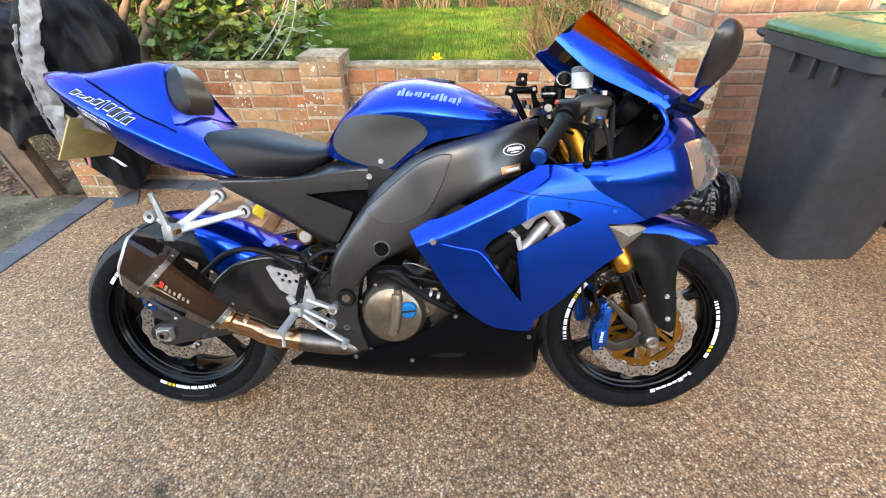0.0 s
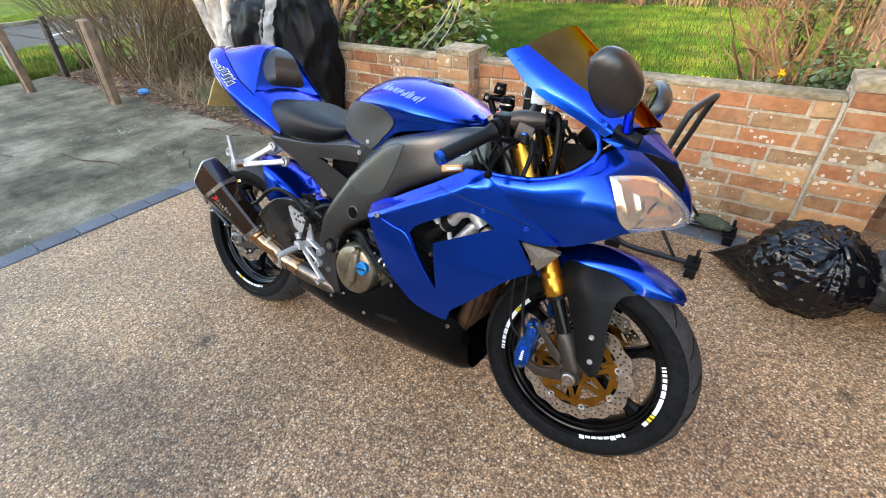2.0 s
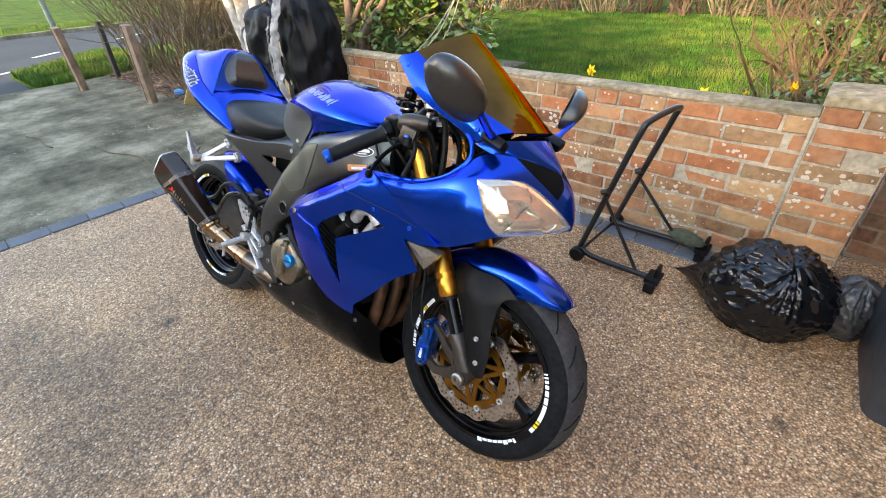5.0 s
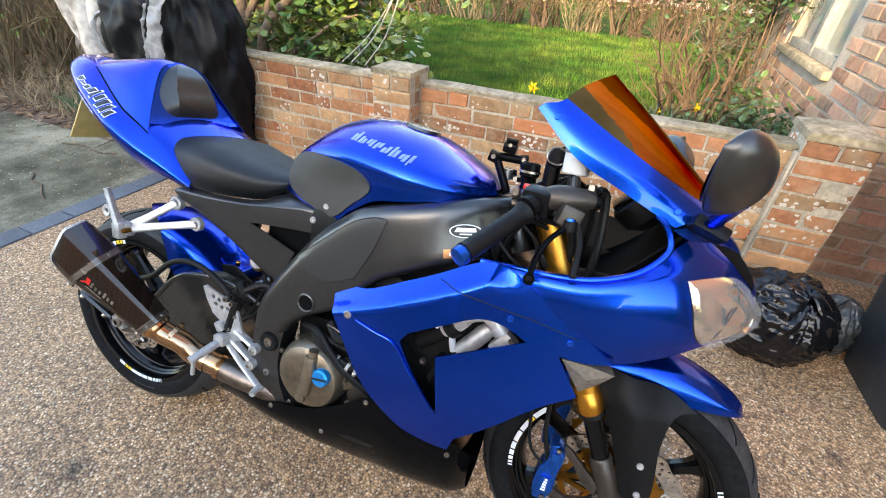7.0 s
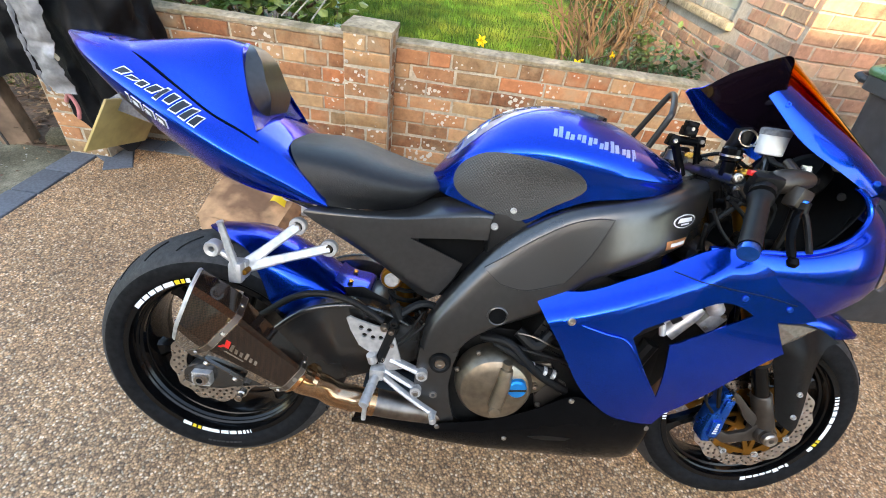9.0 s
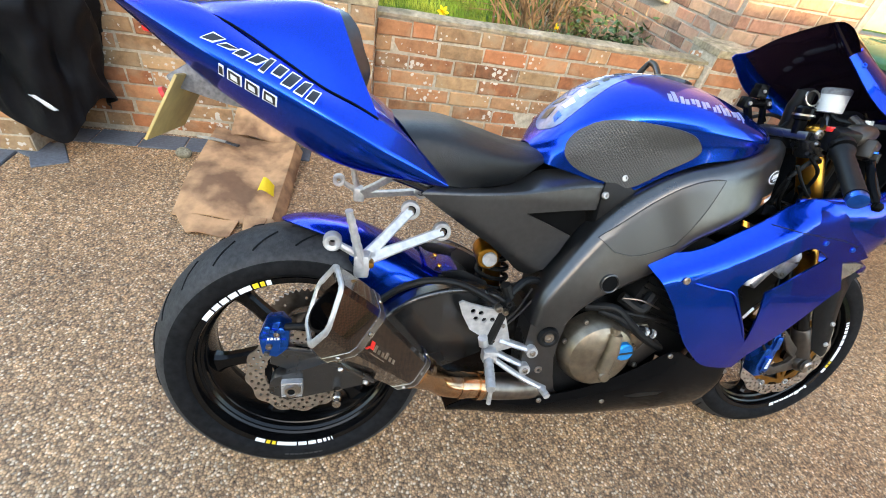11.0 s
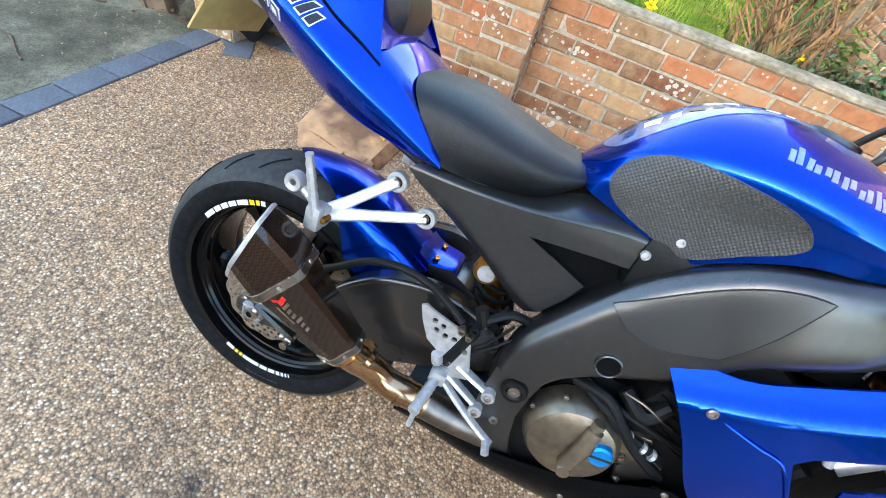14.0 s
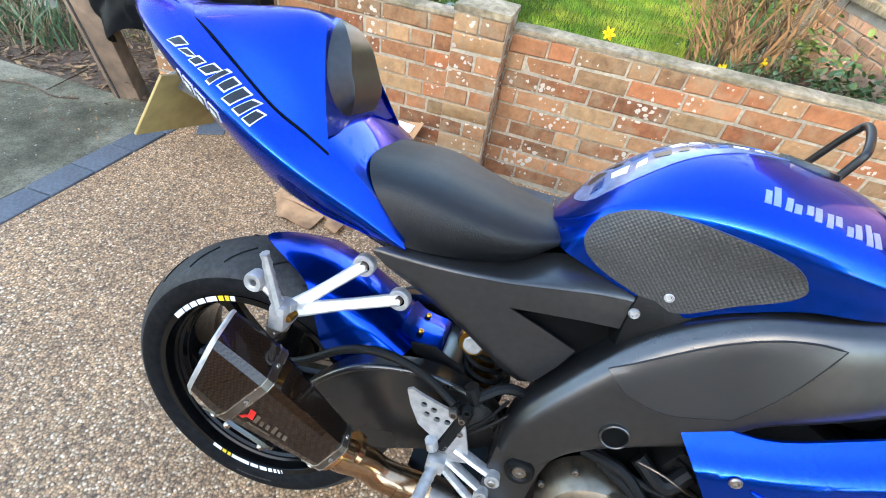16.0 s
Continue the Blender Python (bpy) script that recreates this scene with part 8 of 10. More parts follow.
# small clamp mount on the yoke
mount = part("clamp_mount", join(tube([(1.012, -0.030, 0.900), (0.976, -0.030, 0.966)], 0.0085, 10), tube([(1.047, -0.020, 0.905), (1.030, -0.020, 0.970)], 0.007, 10), tube([(0.964, -0.030, 0.972), (1.040, -0.020, 0.972)], 0.009, 12), moved(box(-0.011, 0.011, -0.011, 0.011, -0.012, 0.012, 0.003), pose(0.970, -0.030, 0.970, 0, 15, 0)), moved(box(-0.009, 0.009, -0.010, 0.010, -0.010, 0.012, 0.003), pose(1.032, -0.021, 0.972, 0, -10, 0)), moved(box(-0.014, 0.014, -0.012, 0.012, -0.010, 0.010, 0.003), pose(0.999, -0.027, 0.992, 0, 5, 0)), moved(box(-0.010, 0.014, -0.011, 0.011, -0.006, 0.006, 0.003), pose(0.999, -0.027, 1.007, 0, 5, 0)), tube([(1.030, -0.020, 0.955), (1.050, -0.018, 0.935)], 0.005, 8)), GLOSSBLACK, bike, "black action-camera clamp mount")
parts("mount_screw", [bolt((0.970, -0.041, 0.970), 0.005, 0.004), bolt((1.032, -0.031, 0.974), 0.005, 0.004), bolt((1.000, -0.039, 0.998), 0.004, 0.003)], STEEL, mount)
ring = [(1.100 + 0.019 * math.cos(a), -0.070 + 0.004 * math.sin(a), 0.996 + 0.016 * math.sin(a)) for a in (2 * math.pi * k / 20 for k in range(21))]
part("lock_barrel", tube([(1.094, -0.040, 0.915), (1.094, -0.040, 0.975), (1.100, -0.045, 0.982), (1.103, -0.048, 1.010), (1.102, -0.048, 1.014)], [0.016, 0.016, 0.021, 0.019, 0.012], 20), PLASTIC, bike, "black ignition lock barrel")
part("key_loop", tube(ring, 0.0022, 6), STEEL, bike, "bent silver wire loop")
fork_top = part("adjuster", tube([(1.060, -0.100, 0.920), (1.060, -0.100, 0.948), (1.059, -0.100, 0.952), (1.058, -0.100, 0.974), (1.058, -0.100, 0.978)], [0.014, 0.014, 0.019, 0.019, 0.014], 18), GLOSSBLACK, bike, "black fork-top adjuster")
part("adjuster_ring", moved(lathe([(0.0185, 0.0), (0.0215, 0.0), (0.0215, 0.004), (0.0185, 0.004)], 20, "z", True), Matrix.Translation((1.059, -0.100, 0.958))), STEEL, fork_top, "bright steel ring")
parts("yoke_bolt", [bolt((1.048, -0.158, 0.926), 0.010, 0.006), bolt((1.051, -0.160, 0.906), 0.006, 0.006)], STEEL, bike)

# dark tray under the screen, and the small parts between bars and nose
tray_rows = []
for x, zm, ys, zs in ((1.10, 0.722, 0.176, 0.786), (1.16, 0.742, 0.184, 0.792), (1.24, 0.785, 0.180, 0.815), (1.31, 0.850, 0.156, 0.880), (1.36, 0.915, 0.112, 0.925), (1.385, 0.945, 0.060, 0.948)):
    tray_rows.append([(x, -ys, zs), (x, -ys * 0.9, zm + 0.35 * (zs - zm)), (x, -ys * 0.5, zm), (x, 0, zm)])
tray = part("cockpit_tray", thicken(half_loft(tray_rows, 4, 4), 0.003), LINER, bike, "black inner cockpit tray", smooth=50)
parts("tray_rib", [box(1.13, 1.30, y - 0.004, y + 0.004, 0.745, 0.80, 0.002) for y in (-0.10, 0.10)], PLASTIC, tray)
brake_master = part("brake_master_cylinder", join(tube(smooth_path([(1.098, -0.172, 0.922), (1.120, -0.170, 0.930), (1.150, -0.166, 0.936), (1.186, -0.156, 0.938)], 3), [0.014, 0.019, 0.022, 0.023, 0.023, 0.022, 0.021, 0.019, 0.018, 0.014], 16), moved(box(-0.020, 0.020, -0.014, 0.014, -0.020, 0.018, 0.006), pose(1.152, -0.188, 0.908, 0, 15, 20)), tube([(1.150, -0.160, 0.950), (1.146, -0.135, 0.965)], 0.009, 10)), CASTING, bike, "bronze-black brake master cylinder")
part("adjuster_knob", moved(lathe([(0.0, 0.012), (0.010, 0.012), (0.012, 0.009), (0.012, 0.0)], 12, "x"), Matrix.Translation((1.186, -0.156, 0.938))), GLOSSBLACK, brake_master)
part("banjo", join(moved(lathe([(0.004, 0.010), (0.009, 0.010), (0.010, 0.0)], 6, "z"), Matrix.Translation((1.176, -0.148, 0.954))), tube([(1.176, -0.148, 0.950), (1.196, -0.130, 0.952)], 0.006, 8)), STEEL, brake_master)
parts("fluid_hose", [tube(smooth_path([(1.135, -0.085, 0.985), (1.136, -0.110, 0.960), (1.146, -0.140, 0.955)], 5), 0.006, 8), tube(smooth_path([(1.190, -0.134, 0.955), (1.204, -0.122, 0.945), (1.212, -0.118, 0.880), (1.213, -0.118, 0.815), (1.205, -0.112, 0.740)], 5), 0.008, 8)], RUBBER, brake_master)
wires = (((1.05, -0.150, 0.885), (1.11, -0.135, 0.87), (1.15, -0.09, 0.84), (1.15, -0.05, 0.76)), ((1.055, -0.155, 0.880), (1.10, -0.150, 0.845), (1.12, -0.12, 0.79), (1.13, -0.10, 0.72)), ((1.105, -0.115, 0.935), (1.15, -0.07, 0.955), (1.19, -0.03, 0.90), (1.19, -0.02, 0.80)), ((1.07, 0.15, 0.885), (1.12, 0.12, 0.90), (1.17, 0.06, 0.87), (1.16, 0.03, 0.78)), ((1.05, -0.06, 0.92), (1.10, -0.04, 0.945), (1.15, 0.0, 0.93), (1.20, 0.0, 0.90)), ((1.08, 0.10, 0.92), (1.13, 0.05, 0.95), (1.18, 0.02, 0.93), (1.21, 0.01, 0.90)), ((1.02, -0.165, 0.860), (1.05, -0.17, 0.82), (1.10, -0.165, 0.785), (1.16, -0.15, 0.77)))
parts("wiring", [tube(smooth_path(p, 5), r, 8) for p, r in zip(wires, (0.0045, 0.004, 0.006, 0.005, 0.0035, 0.0045, 0.0035))], RUBBER, bike, "black cable behind the yoke")
parts("wire_connector", [moved(box(-0.013, 0.013, -0.009, 0.009, -0.007, 0.007, 0.002), pose(*p)) for p in ((1.150, -0.060, 0.815, 20, 30, 10), (1.165, 0.040, 0.835, -15, 40, 30), (1.125, -0.118, 0.800, 0, 50, 0))], PLASTIC, bike)
part("steering_damper", join(tube([(1.055, -0.085, 0.895), (1.060, 0.060, 0.898)], 0.014, 14), tube([(1.060, 0.060, 0.898), (1.064, 0.115, 0.900)], 0.006, 10)), ENGDARK, bike, "dark steering damper")
parts("bar_clamp", [tube([Vector((1.104, s_ * 0.110, 0.902)) + UPF * 0.004, Vector((1.104, s_ * 0.110, 0.902)) + UPF * 0.020], 0.040, 22) for s_ in (-1, 1)], SATIN, bike, "black bar clamp")
parts("clamp_bolt", [bolt((1.138, s_ * 0.116, 0.922), 0.006, 0.008, (0.4, 0, 1)) for s_ in (-1, 1)], STEEL, bike)
part("warning_lamps", join(*[moved(lathe([(0.004, 0.003), (0.006, 0.002), (0.007, 0.0)], 10, "z"), Matrix.Translation((1.205 + 0.004 * k, 0.045 + 0.018 * k, 0.975))) for k in range(3)]), MILKY, dash)


# ---- things on the drive ----
def rounded_rect(x0, x1, y0, y1, z, r=0.04, n=4):
    pts = []
    for cx, cy, a0 in ((x1 - r, y1 - r, 0), (x0 + r, y1 - r, 90), (x0 + r, y0 + r, 180), (x1 - r, y0 + r, 270)):
        for k in range(n + 1):
            a = radians(a0 + 90 * k / n)
            pts.append((cx + r * math.cos(a), cy + r * math.sin(a), z))
    return pts


def wheelie_bin(label):
    """A two-wheeled bin, its front to -y, standing on its local origin."""
    ob = thing("wheelie_bin", label, "bin", group="wheelie bins")
    body = loft([rounded_rect(-0.19, 0.19, -0.17, 0.22, 0.0, 0.05), rounded_rect(-0.20, 0.20, -0.18, 0.24, 0.06, 0.05), rounded_rect(-0.265, 0.265, -0.255, 0.34, 0.84, 0.05), rounded_rect(-0.27, 0.27, -0.26, 0.35, 0.865, 0.05)], 1, 3, True, True, sharp_rows=(1, 2))
    part("body", body, BINGREY, ob, "dark grey plastic bin body")
    part("rim", loft([rounded_rect(-0.272, 0.272, -0.262, 0.352, 0.855, 0.05), rounded_rect(-0.292, 0.292, -0.285, 0.37, 0.862, 0.05), rounded_rect(-0.294, 0.294, -0.287, 0.372, 0.915, 0.05), rounded_rect(-0.275, 0.275, -0.27, 0.36, 0.920, 0.05)], 1, 1, True, True), BINGREY, ob)
    for k, x in enumerate((-0.18, -0.06, 0.06, 0.18)):
        part("rib", box(x - 0.008, x + 0.008, -0.272, -0.235, 0.78, 0.858, 0.004), BINGREY, ob)
    for y in (-0.12, 0.0, 0.12):
        part("rib", box(-0.285, -0.245, y - 0.008, y + 0.008, 0.78, 0.858, 0.004), BINGREY, ob)
    lid = part("lid", loft([rounded_rect(-0.298, 0.298, -0.30, 0.375, 0.918, 0.05), rounded_rect(-0.302, 0.302, -0.305, 0.38, 0.935, 0.05), rounded_rect(-0.285, 0.285, -0.285, 0.37, 0.958, 0.06), rounded_rect(-0.20, 0.20, -0.17, 0.30, 0.985, 0.07), rounded_rect(-0.15, 0.15, -0.12, 0.25, 0.988, 0.07)], 1, 2, True, True), BINGREEN, ob, "faded green hinged lid")
    part("lid_panel", loft([rounded_rect(-0.17, 0.17, -0.10, 0.22, 0.987, 0.03), rounded_rect(-0.165, 0.165, -0.095, 0.215, 0.993, 0.03), rounded_rect(-0.145, 0.145, -0.075, 0.195, 0.993, 0.03), rounded_rect(-0.14, 0.14, -0.07, 0.19, 0.9875, 0.03)], 1, 1, True, False), BINGREEN, lid, "moulded lid panel")
    for x in (-0.16, 0.16):
        part("lid_grip", loft([rounded_rect(x - 0.075, x + 0.075, -0.30, -0.225, 0.945, 0.03), rounded_rect(x - 0.07, x + 0.07, -0.295, -0.23, 0.966, 0.03), rounded_rect(x - 0.055, x + 0.055, -0.28, -0.245, 0.966, 0.015), rounded_rect(x - 0.05, x + 0.05, -0.277, -0.248, 0.952, 0.014)], 1, 1, True, True), BINGREEN, lid, "moulded lid grip")
    part("handle", tube(smooth_path([(-0.24, 0.35, 0.88), (-0.24, 0.42, 0.90), (0.24, 0.42, 0.90), (0.24, 0.35, 0.88)], 4), 0.016, 10), BINGREY, ob)
    for x in (-0.22, 0.22):
        part("wheel", moved(lathe([(0.02, -0.02), (0.085, -0.022), (0.095, -0.012), (0.095, 0.012), (0.085, 0.022), (0.02, 0.02)], 24, "x"), Matrix.Translation((x, 0.27, 0.095))), RUBBER, ob)
    parts("label_bar", [box(0.03, 0.19, -0.2265 - 0.0075 * (3 - k), -0.2225 - 0.0075 * (3 - k), 0.62 - 0.03 * k, 0.632 - 0.03 * k) for k in range(3)], DECALWHITE, ob, "white bar of a faded label")
    return ob


bin_a = wheelie_bin("dark grey wheelie bin with a green lid")
bin_a.matrix_basis = pose(1.80, 2.34, 0.0, 0, 0, 4)
bin_b = copy_thing(bin_a, pose(2.52, 2.52, 0.0, 0, 0, 2))
for k, (x, y, r, h) in enumerate(((1.92, 2.56, 0.032, 0.11), (2.52, 2.60, 0.03, 0.13))):
    jar = thing("jar" if k == 0 else "spray_can", "small glass jar standing on the bin lid" if k == 0 else "printed can standing on the bin lid", "jar" if k == 0 else "can", pose(x, y, 0.988))
    part("body", lathe([(r * 0.9, 0), (r, 0.006), (r, h * 0.8), (r * 0.75, h * 0.9)], 18, "z"), MILKY if k == 0 else CREAM, jar)
    part("cap", lathe([(r * 0.78, h * 0.88), (r * 0.78, h), (r * 0.6, h * 1.04)], 18, "z"), DOWNPIPE if k == 0 else WHITE, jar)


# rubbish bag: a slumped sack with folds gathered to a knot
def sack(centre, size, knot, seed, tail=None, mat=BAG, folds=1.0):
    bm = bmesh.new()
    bmesh.ops.create_icosphere(bm, subdivisions=6, radius=1)
    off = Vector((seed * 3.1, seed * 1.7, seed))
    k = Vector(knot)
    k_axis, k_side, k_up = frame_of(k.normalized(), (0.3, 1, 0.2))
    for v in bm.verts:
        d = v.co.normalized()
        p = Vector((d.x * size[0], d.y * size[1], d.z * size[2]))
        toward = max(0, d.dot(k.normalized()))
        ang = math.atan2(d.y, d.x)
        crease = abs(noise.noise(Vector((ang * 2.4, d.z * 1.5, seed)) + off)) - 0.25
        fine = 1 - 2 * abs(noise.noise(d * 6.5 + off))
        ridge = 1 - 2 * abs(noise.noise(Vector((d.x * 3 + d.z * 2, d.y * 4, d.z * 7)) + off))
        cell = noise.voronoi(d * 3.2 + off)[0]
        small = noise.voronoi(Vector((d.x * 5 + ang * 2.0, d.y * 5, d.z * 11)) + off)[0]
        phi = math.atan2(d.dot(k_up), d.dot(k_side))
        gather = min(1.0, max(0.0, (d.dot(k_axis) + 0.25) / 1.1))
        pleat = 1 - 2.6 * abs(noise.noise(Vector((math.cos(phi) * 4.5, math.sin(phi) * 4.5, d.dot(k_axis) * 0.9)) + off))
        p *= 1 + folds * (0.10 * crease + 0.016 * fine + 0.05 * ridge + 0.06 * (cell[0] - 0.3) + 0.008 * (small[0] - 0.3) + 0.055 * pleat * gather)
        if toward > 0.86:
            f = (toward - 0.86) / 0.14
            p = p.lerp(k * 1.0, 0.75 * f * f)
            p += Vector((math.sin(ang * 11), math.cos(ang * 9), 0)) * 0.012 * f * (1 - f)
        if p.z < -size[2] * 0.72:
            p.z = -size[2] * 0.72 - 0.002 * fine
            p.x *= 1.03
            p.y *= 1.03
        if tail:
            t = Vector(tail)
            s = max(0, d.dot(t.normalized()))
            if s > 0.8:
                g = (s - 0.8) / 0.2
                p = p.lerp(t, 0.95 * g ** 1.6)
                p.z = max(p.z, -size[2] * 0.72)
        v.co = p
    moved(bm, Matrix.Translation((centre[0], centre[1], size[2] * 0.72 + 0.003)))
    return bm


bag = thing("rubbish_bag", "full black plastic rubbish bag tied with a knot", "rubbish bag")
part("sack", sack((1.268, 2.47), (0.206, 0.172, 0.190), (0.05, -0.09, 0.16), 2.0, (-0.36, 0.13, -0.12)), BAG, bag, smooth=60)
ears = []
for k in range(5):
    a = radians(-60 + 36 * k)
    ears.append(tube(smooth_path([(1.315, 2.405, 0.30), (1.315 + 0.03 * math.cos(a), 2.405 + 0.03 * math.sin(a), 0.325), (1.315 + 0.085 * math.cos(a), 2.405 + 0.075 * math.sin(a), 0.285)], 4), [0.010] * 4 + [0.016] * 4 + [0.006], 7, True, 0.45))
parts("knot_ear", ears, BAG, bag)
solid("small_grey_bag", sack((1.530, 2.60), (0.085, 0.11, 0.13), (0.0, 0.0, 0.13), 5.0), material("grey_plastic_bag", (0.035, 0.040, 0.043), 0.35, 0.0, 0.25, 20, 0.3, 50), "small crumpled grey plastic bag", "bag", smooth=80)


# front paddock stand
stand = thing("paddock_stand", "black tubular steel motorcycle paddock stand", "stand")
N0, N1 = Vector((0.515, 2.455, 0.055)), Vector((0.690, 2.475, 0.690))
F0, F1 = Vector((0.545, 2.800, 0.055)), Vector((0.745, 2.700, 0.705))
part("handle", tube(smooth_path([N0, N0.lerp(N1, 0.5), N0.lerp(N1, 0.93), N1 + Vector((0.012, 0.03, 0.012)), F1 + Vector((0.006, -0.03, 0.016)), F0.lerp(F1, 0.93), F0.lerp(F1, 0.5), F0], 5), 0.0135, 12), STANDBLACK, stand, "bent handle tube")
part("foot_arm", tube(smooth_path([N0, (0.60, 2.44, 0.035), (0.86, 2.425, 0.045)], 4), 0.0135, 12), STANDBLACK, stand)
part("foot_arm", tube(smooth_path([F0, (0.64, 2.815, 0.035), (0.97, 2.815, 0.045)], 4), 0.0135, 12), STANDBLACK, stand)
part("brace", rod(N0.lerp(N1, 0.45), (0.80, 2.428, 0.05), 0.008, 8), STANDBLACK, stand)
part("brace", rod(F0.lerp(F1, 0.45), (0.86, 2.815, 0.05), 0.008, 8), STANDBLACK, stand)
part("axle", rod((0.52, 2.40, 0.042), (0.545, 2.85, 0.042), 0.008, 8), STANDBLACK, stand)
for y in (2.415, 2.845):
    part("wheel", moved(lathe([(0.008, -0.016), (0.030, -0.016), (0.036, -0.010), (0.036, 0.010), (0.030, 0.016), (0.008, 0.016)], 24), Matrix.Translation((0.52 + (y - 2.415) * 0.05, y, 0.038))), RUBBER, stand, "small black castor wheel")
for q in (N0.lerp(N1, 0.48), F0.lerp(F1, 0.48)):
    part("knob", join(tube([q + Vector((-0.02, -0.012, 0.012)), q + Vector((0.01, -0.02, 0.03))], 0.014, 10), bolt(q + Vector((0.0, -0.014, 0)), 0.008, 0.008)), STANDBLACK, stand)
for x, y in ((0.88, 2.43), (0.985, 2.80)):
    part("pad", join(box(x - 0.03, x + 0.03, y - 0.045, y + 0.045, 0.035, 0.06, 0.006), box(x + 0.0, x + 0.016, y - 0.015, y + 0.045, 0.055, 0.10, 0.005), box(x - 0.02, x + 0.025, y - 0.07, y - 0.04, 0.004, 0.05, 0.006)), RUBBER, stand, "rubber fork pad")
solid("work_glove", moved(sack((0, 0), (0.085, 0.042, 0.026), (0.02, 0, 0.026), 8.0, None, GLOVE, 1.3), pose(0.90, 2.80, 0.058, 0, 0, -20)), GLOVE, "crumpled dark green work glove on the stand", "glove", smooth=80)


# cardboard, brush, yellow scrap
def sheet(pts_uv, z_of, nx, ny, thick):
    """A bent sheet between four corners."""
    a, b, c, d = [Vector((*p, 0)) for p in pts_uv]
    bm = bmesh.new()
    g = []
    for j in range(ny + 1):
        row = []
        for i in range(nx + 1):
            u, v = i / nx, j / ny
            p = a.lerp(b, u).lerp(d.lerp(c, u), v)
            row.append(bm.verts.new((p.x, p.y, z_of(u, v))))
        g.append(row)
    for j in range(ny):
        for i in range(nx):
            bm.faces.new((g[j][i], g[j][i + 1], g[j + 1][i + 1], g[j + 1][i]))
    return thicken(bm, thick, (0, 0, -1))


card = thing("cardboard_box", "flattened oil-stained brown cardboard box", "cardboard")
part("panel", sheet(((-1.30, 2.20), (-0.91, 2.16), (-0.885, 2.74), (-1.27, 2.80)), lambda u, v: 0.05 + 0.05 * v + 0.018 * math.sin(5 * u + 2 * v) - 0.05 * max(0, 0.25 - v) * 4 * 0.6, 14, 16, 0.005), CARD, card, smooth=40)
part("flap", sheet(((-1.20, 2.76), (-0.90, 2.74), (-0.86, 2.85), (-1.18, 2.865)), lambda u, v: 0.10 + 0.10 * v + 0.01 * math.sin(7 * u), 10, 5, 0.004), CARD, card, smooth=40)
part("flap", sheet(((-1.28, 2.19), (-1.04, 2.175), (-1.06, 2.09), (-1.22, 2.10)), lambda u, v: 0.030 - 0.018 * v + 0.008 * math.sin(6 * u), 8, 4, 0.004), CARD, card, smooth=40)
part("flap", sheet(((-0.91, 2.17), (-0.885, 2.73), (-0.86, 2.74), (-0.875, 2.19)), lambda u, v: 0.052 + 0.05 * u - 0.05 * v, 10, 3, 0.004), CARD, card, smooth=40)
part("flap", sheet(((-1.02, 2.19), (-0.93, 2.175), (-0.955, 2.105), (-1.02, 2.13)), lambda u, v: 0.045 - 0.03 * v, 6, 3, 0.004), CARD, card, smooth=40)
part("label", sheet(((-1.0, 2.80), (-0.91, 2.79), (-0.90, 2.835), (-0.99, 2.845)), lambda u, v: 0.166 + 0.022 * v, 4, 2, 0.001), DECALWHITE, card, "white parcel label")
solid("yellow_scrap", sheet(((-0.985, 2.29), (-0.925, 2.30), (-0.93, 2.36), (-0.975, 2.37)), lambda u, v: 0.085 + 0.02 * math.sin(3 * u + 1) + 0.015 * v, 6, 6, 0.002), YELLOW, "crumpled yellow plastic scrap on the cardboard", "scrap", smooth=50)
brush = thing("paint_brush", "thin brush with a pale handle and dark bristles", "brush")
part("handle", tube([(-1.33, 2.70, 0.105), (-1.25, 2.67, 0.115), (-1.19, 2.645, 0.118)], [0.006, 0.008, 0.007], 8), WINFRAME, brush)
part("bristles", tube([(-1.19, 2.645, 0.118), (-1.13, 2.62, 0.118)], [0.008, 0.011], 8, True, 0.5), DOWNPIPE, brush)
solid("stone", sack((-1.40, 2.68), (0.035, 0.025, 0.025), (0, 0, 0.03), 3.0, None, CONCRETE, 0.6), CONCRETE, "loose grey stone by the wall", "stone", smooth=60)


# fabric cover draped over the end pier
def cover_lobe(cx, cy, rx, ry, z0, z1, seed):
    """One hanging lobe of crumpled cloth, closed at its crown and open at the hem."""
    bm = bmesh.new()
    g = []
    off = Vector((seed, seed * 2.3, 0))
    for j in range(41):
        f = j / 40
        row = []
        for i in range(96):
            a = 2 * math.pi * i / 96
            d = Vector((math.cos(a), math.sin(a), 0))
            wide = interp(((0, 0.86), (0.3, 0.98), (0.6, 1.0), (0.8, 0.90), (0.92, 0.62), (1, 0.04)), f)
            q = Vector((math.cos(a) * 1.6, math.sin(a) * 1.6, f * 3.2)) + off
            w = 1 + 0.10 * (1 - f) * math.sin(6 * a + 3 * f + seed) + 0.45 * (noise.voronoi(q)[0][0] - 0.45) + 0.22 * (noise.voronoi(q * 2.3)[0][0] - 0.4)
            z = z0 + (z1 - z0) * (1 - (1 - f) ** 1.15) + 0.07 * math.sin(3 * a + seed) * (1 - f) ** 2 + 0.05 * noise.noise(q)
            row.append(bm.verts.new((cx + rx * wide * w * d.x, cy + ry * wide * w * d.y, z)))
        g.append(row)
    for a_, b_ in zip(g, g[1:]):
        for i in range(96):
            bm.faces.new((a_[i], a_[(i + 1) % 96], b_[(i + 1) % 96], b_[i]))
    return thicken(bm, 0.003)


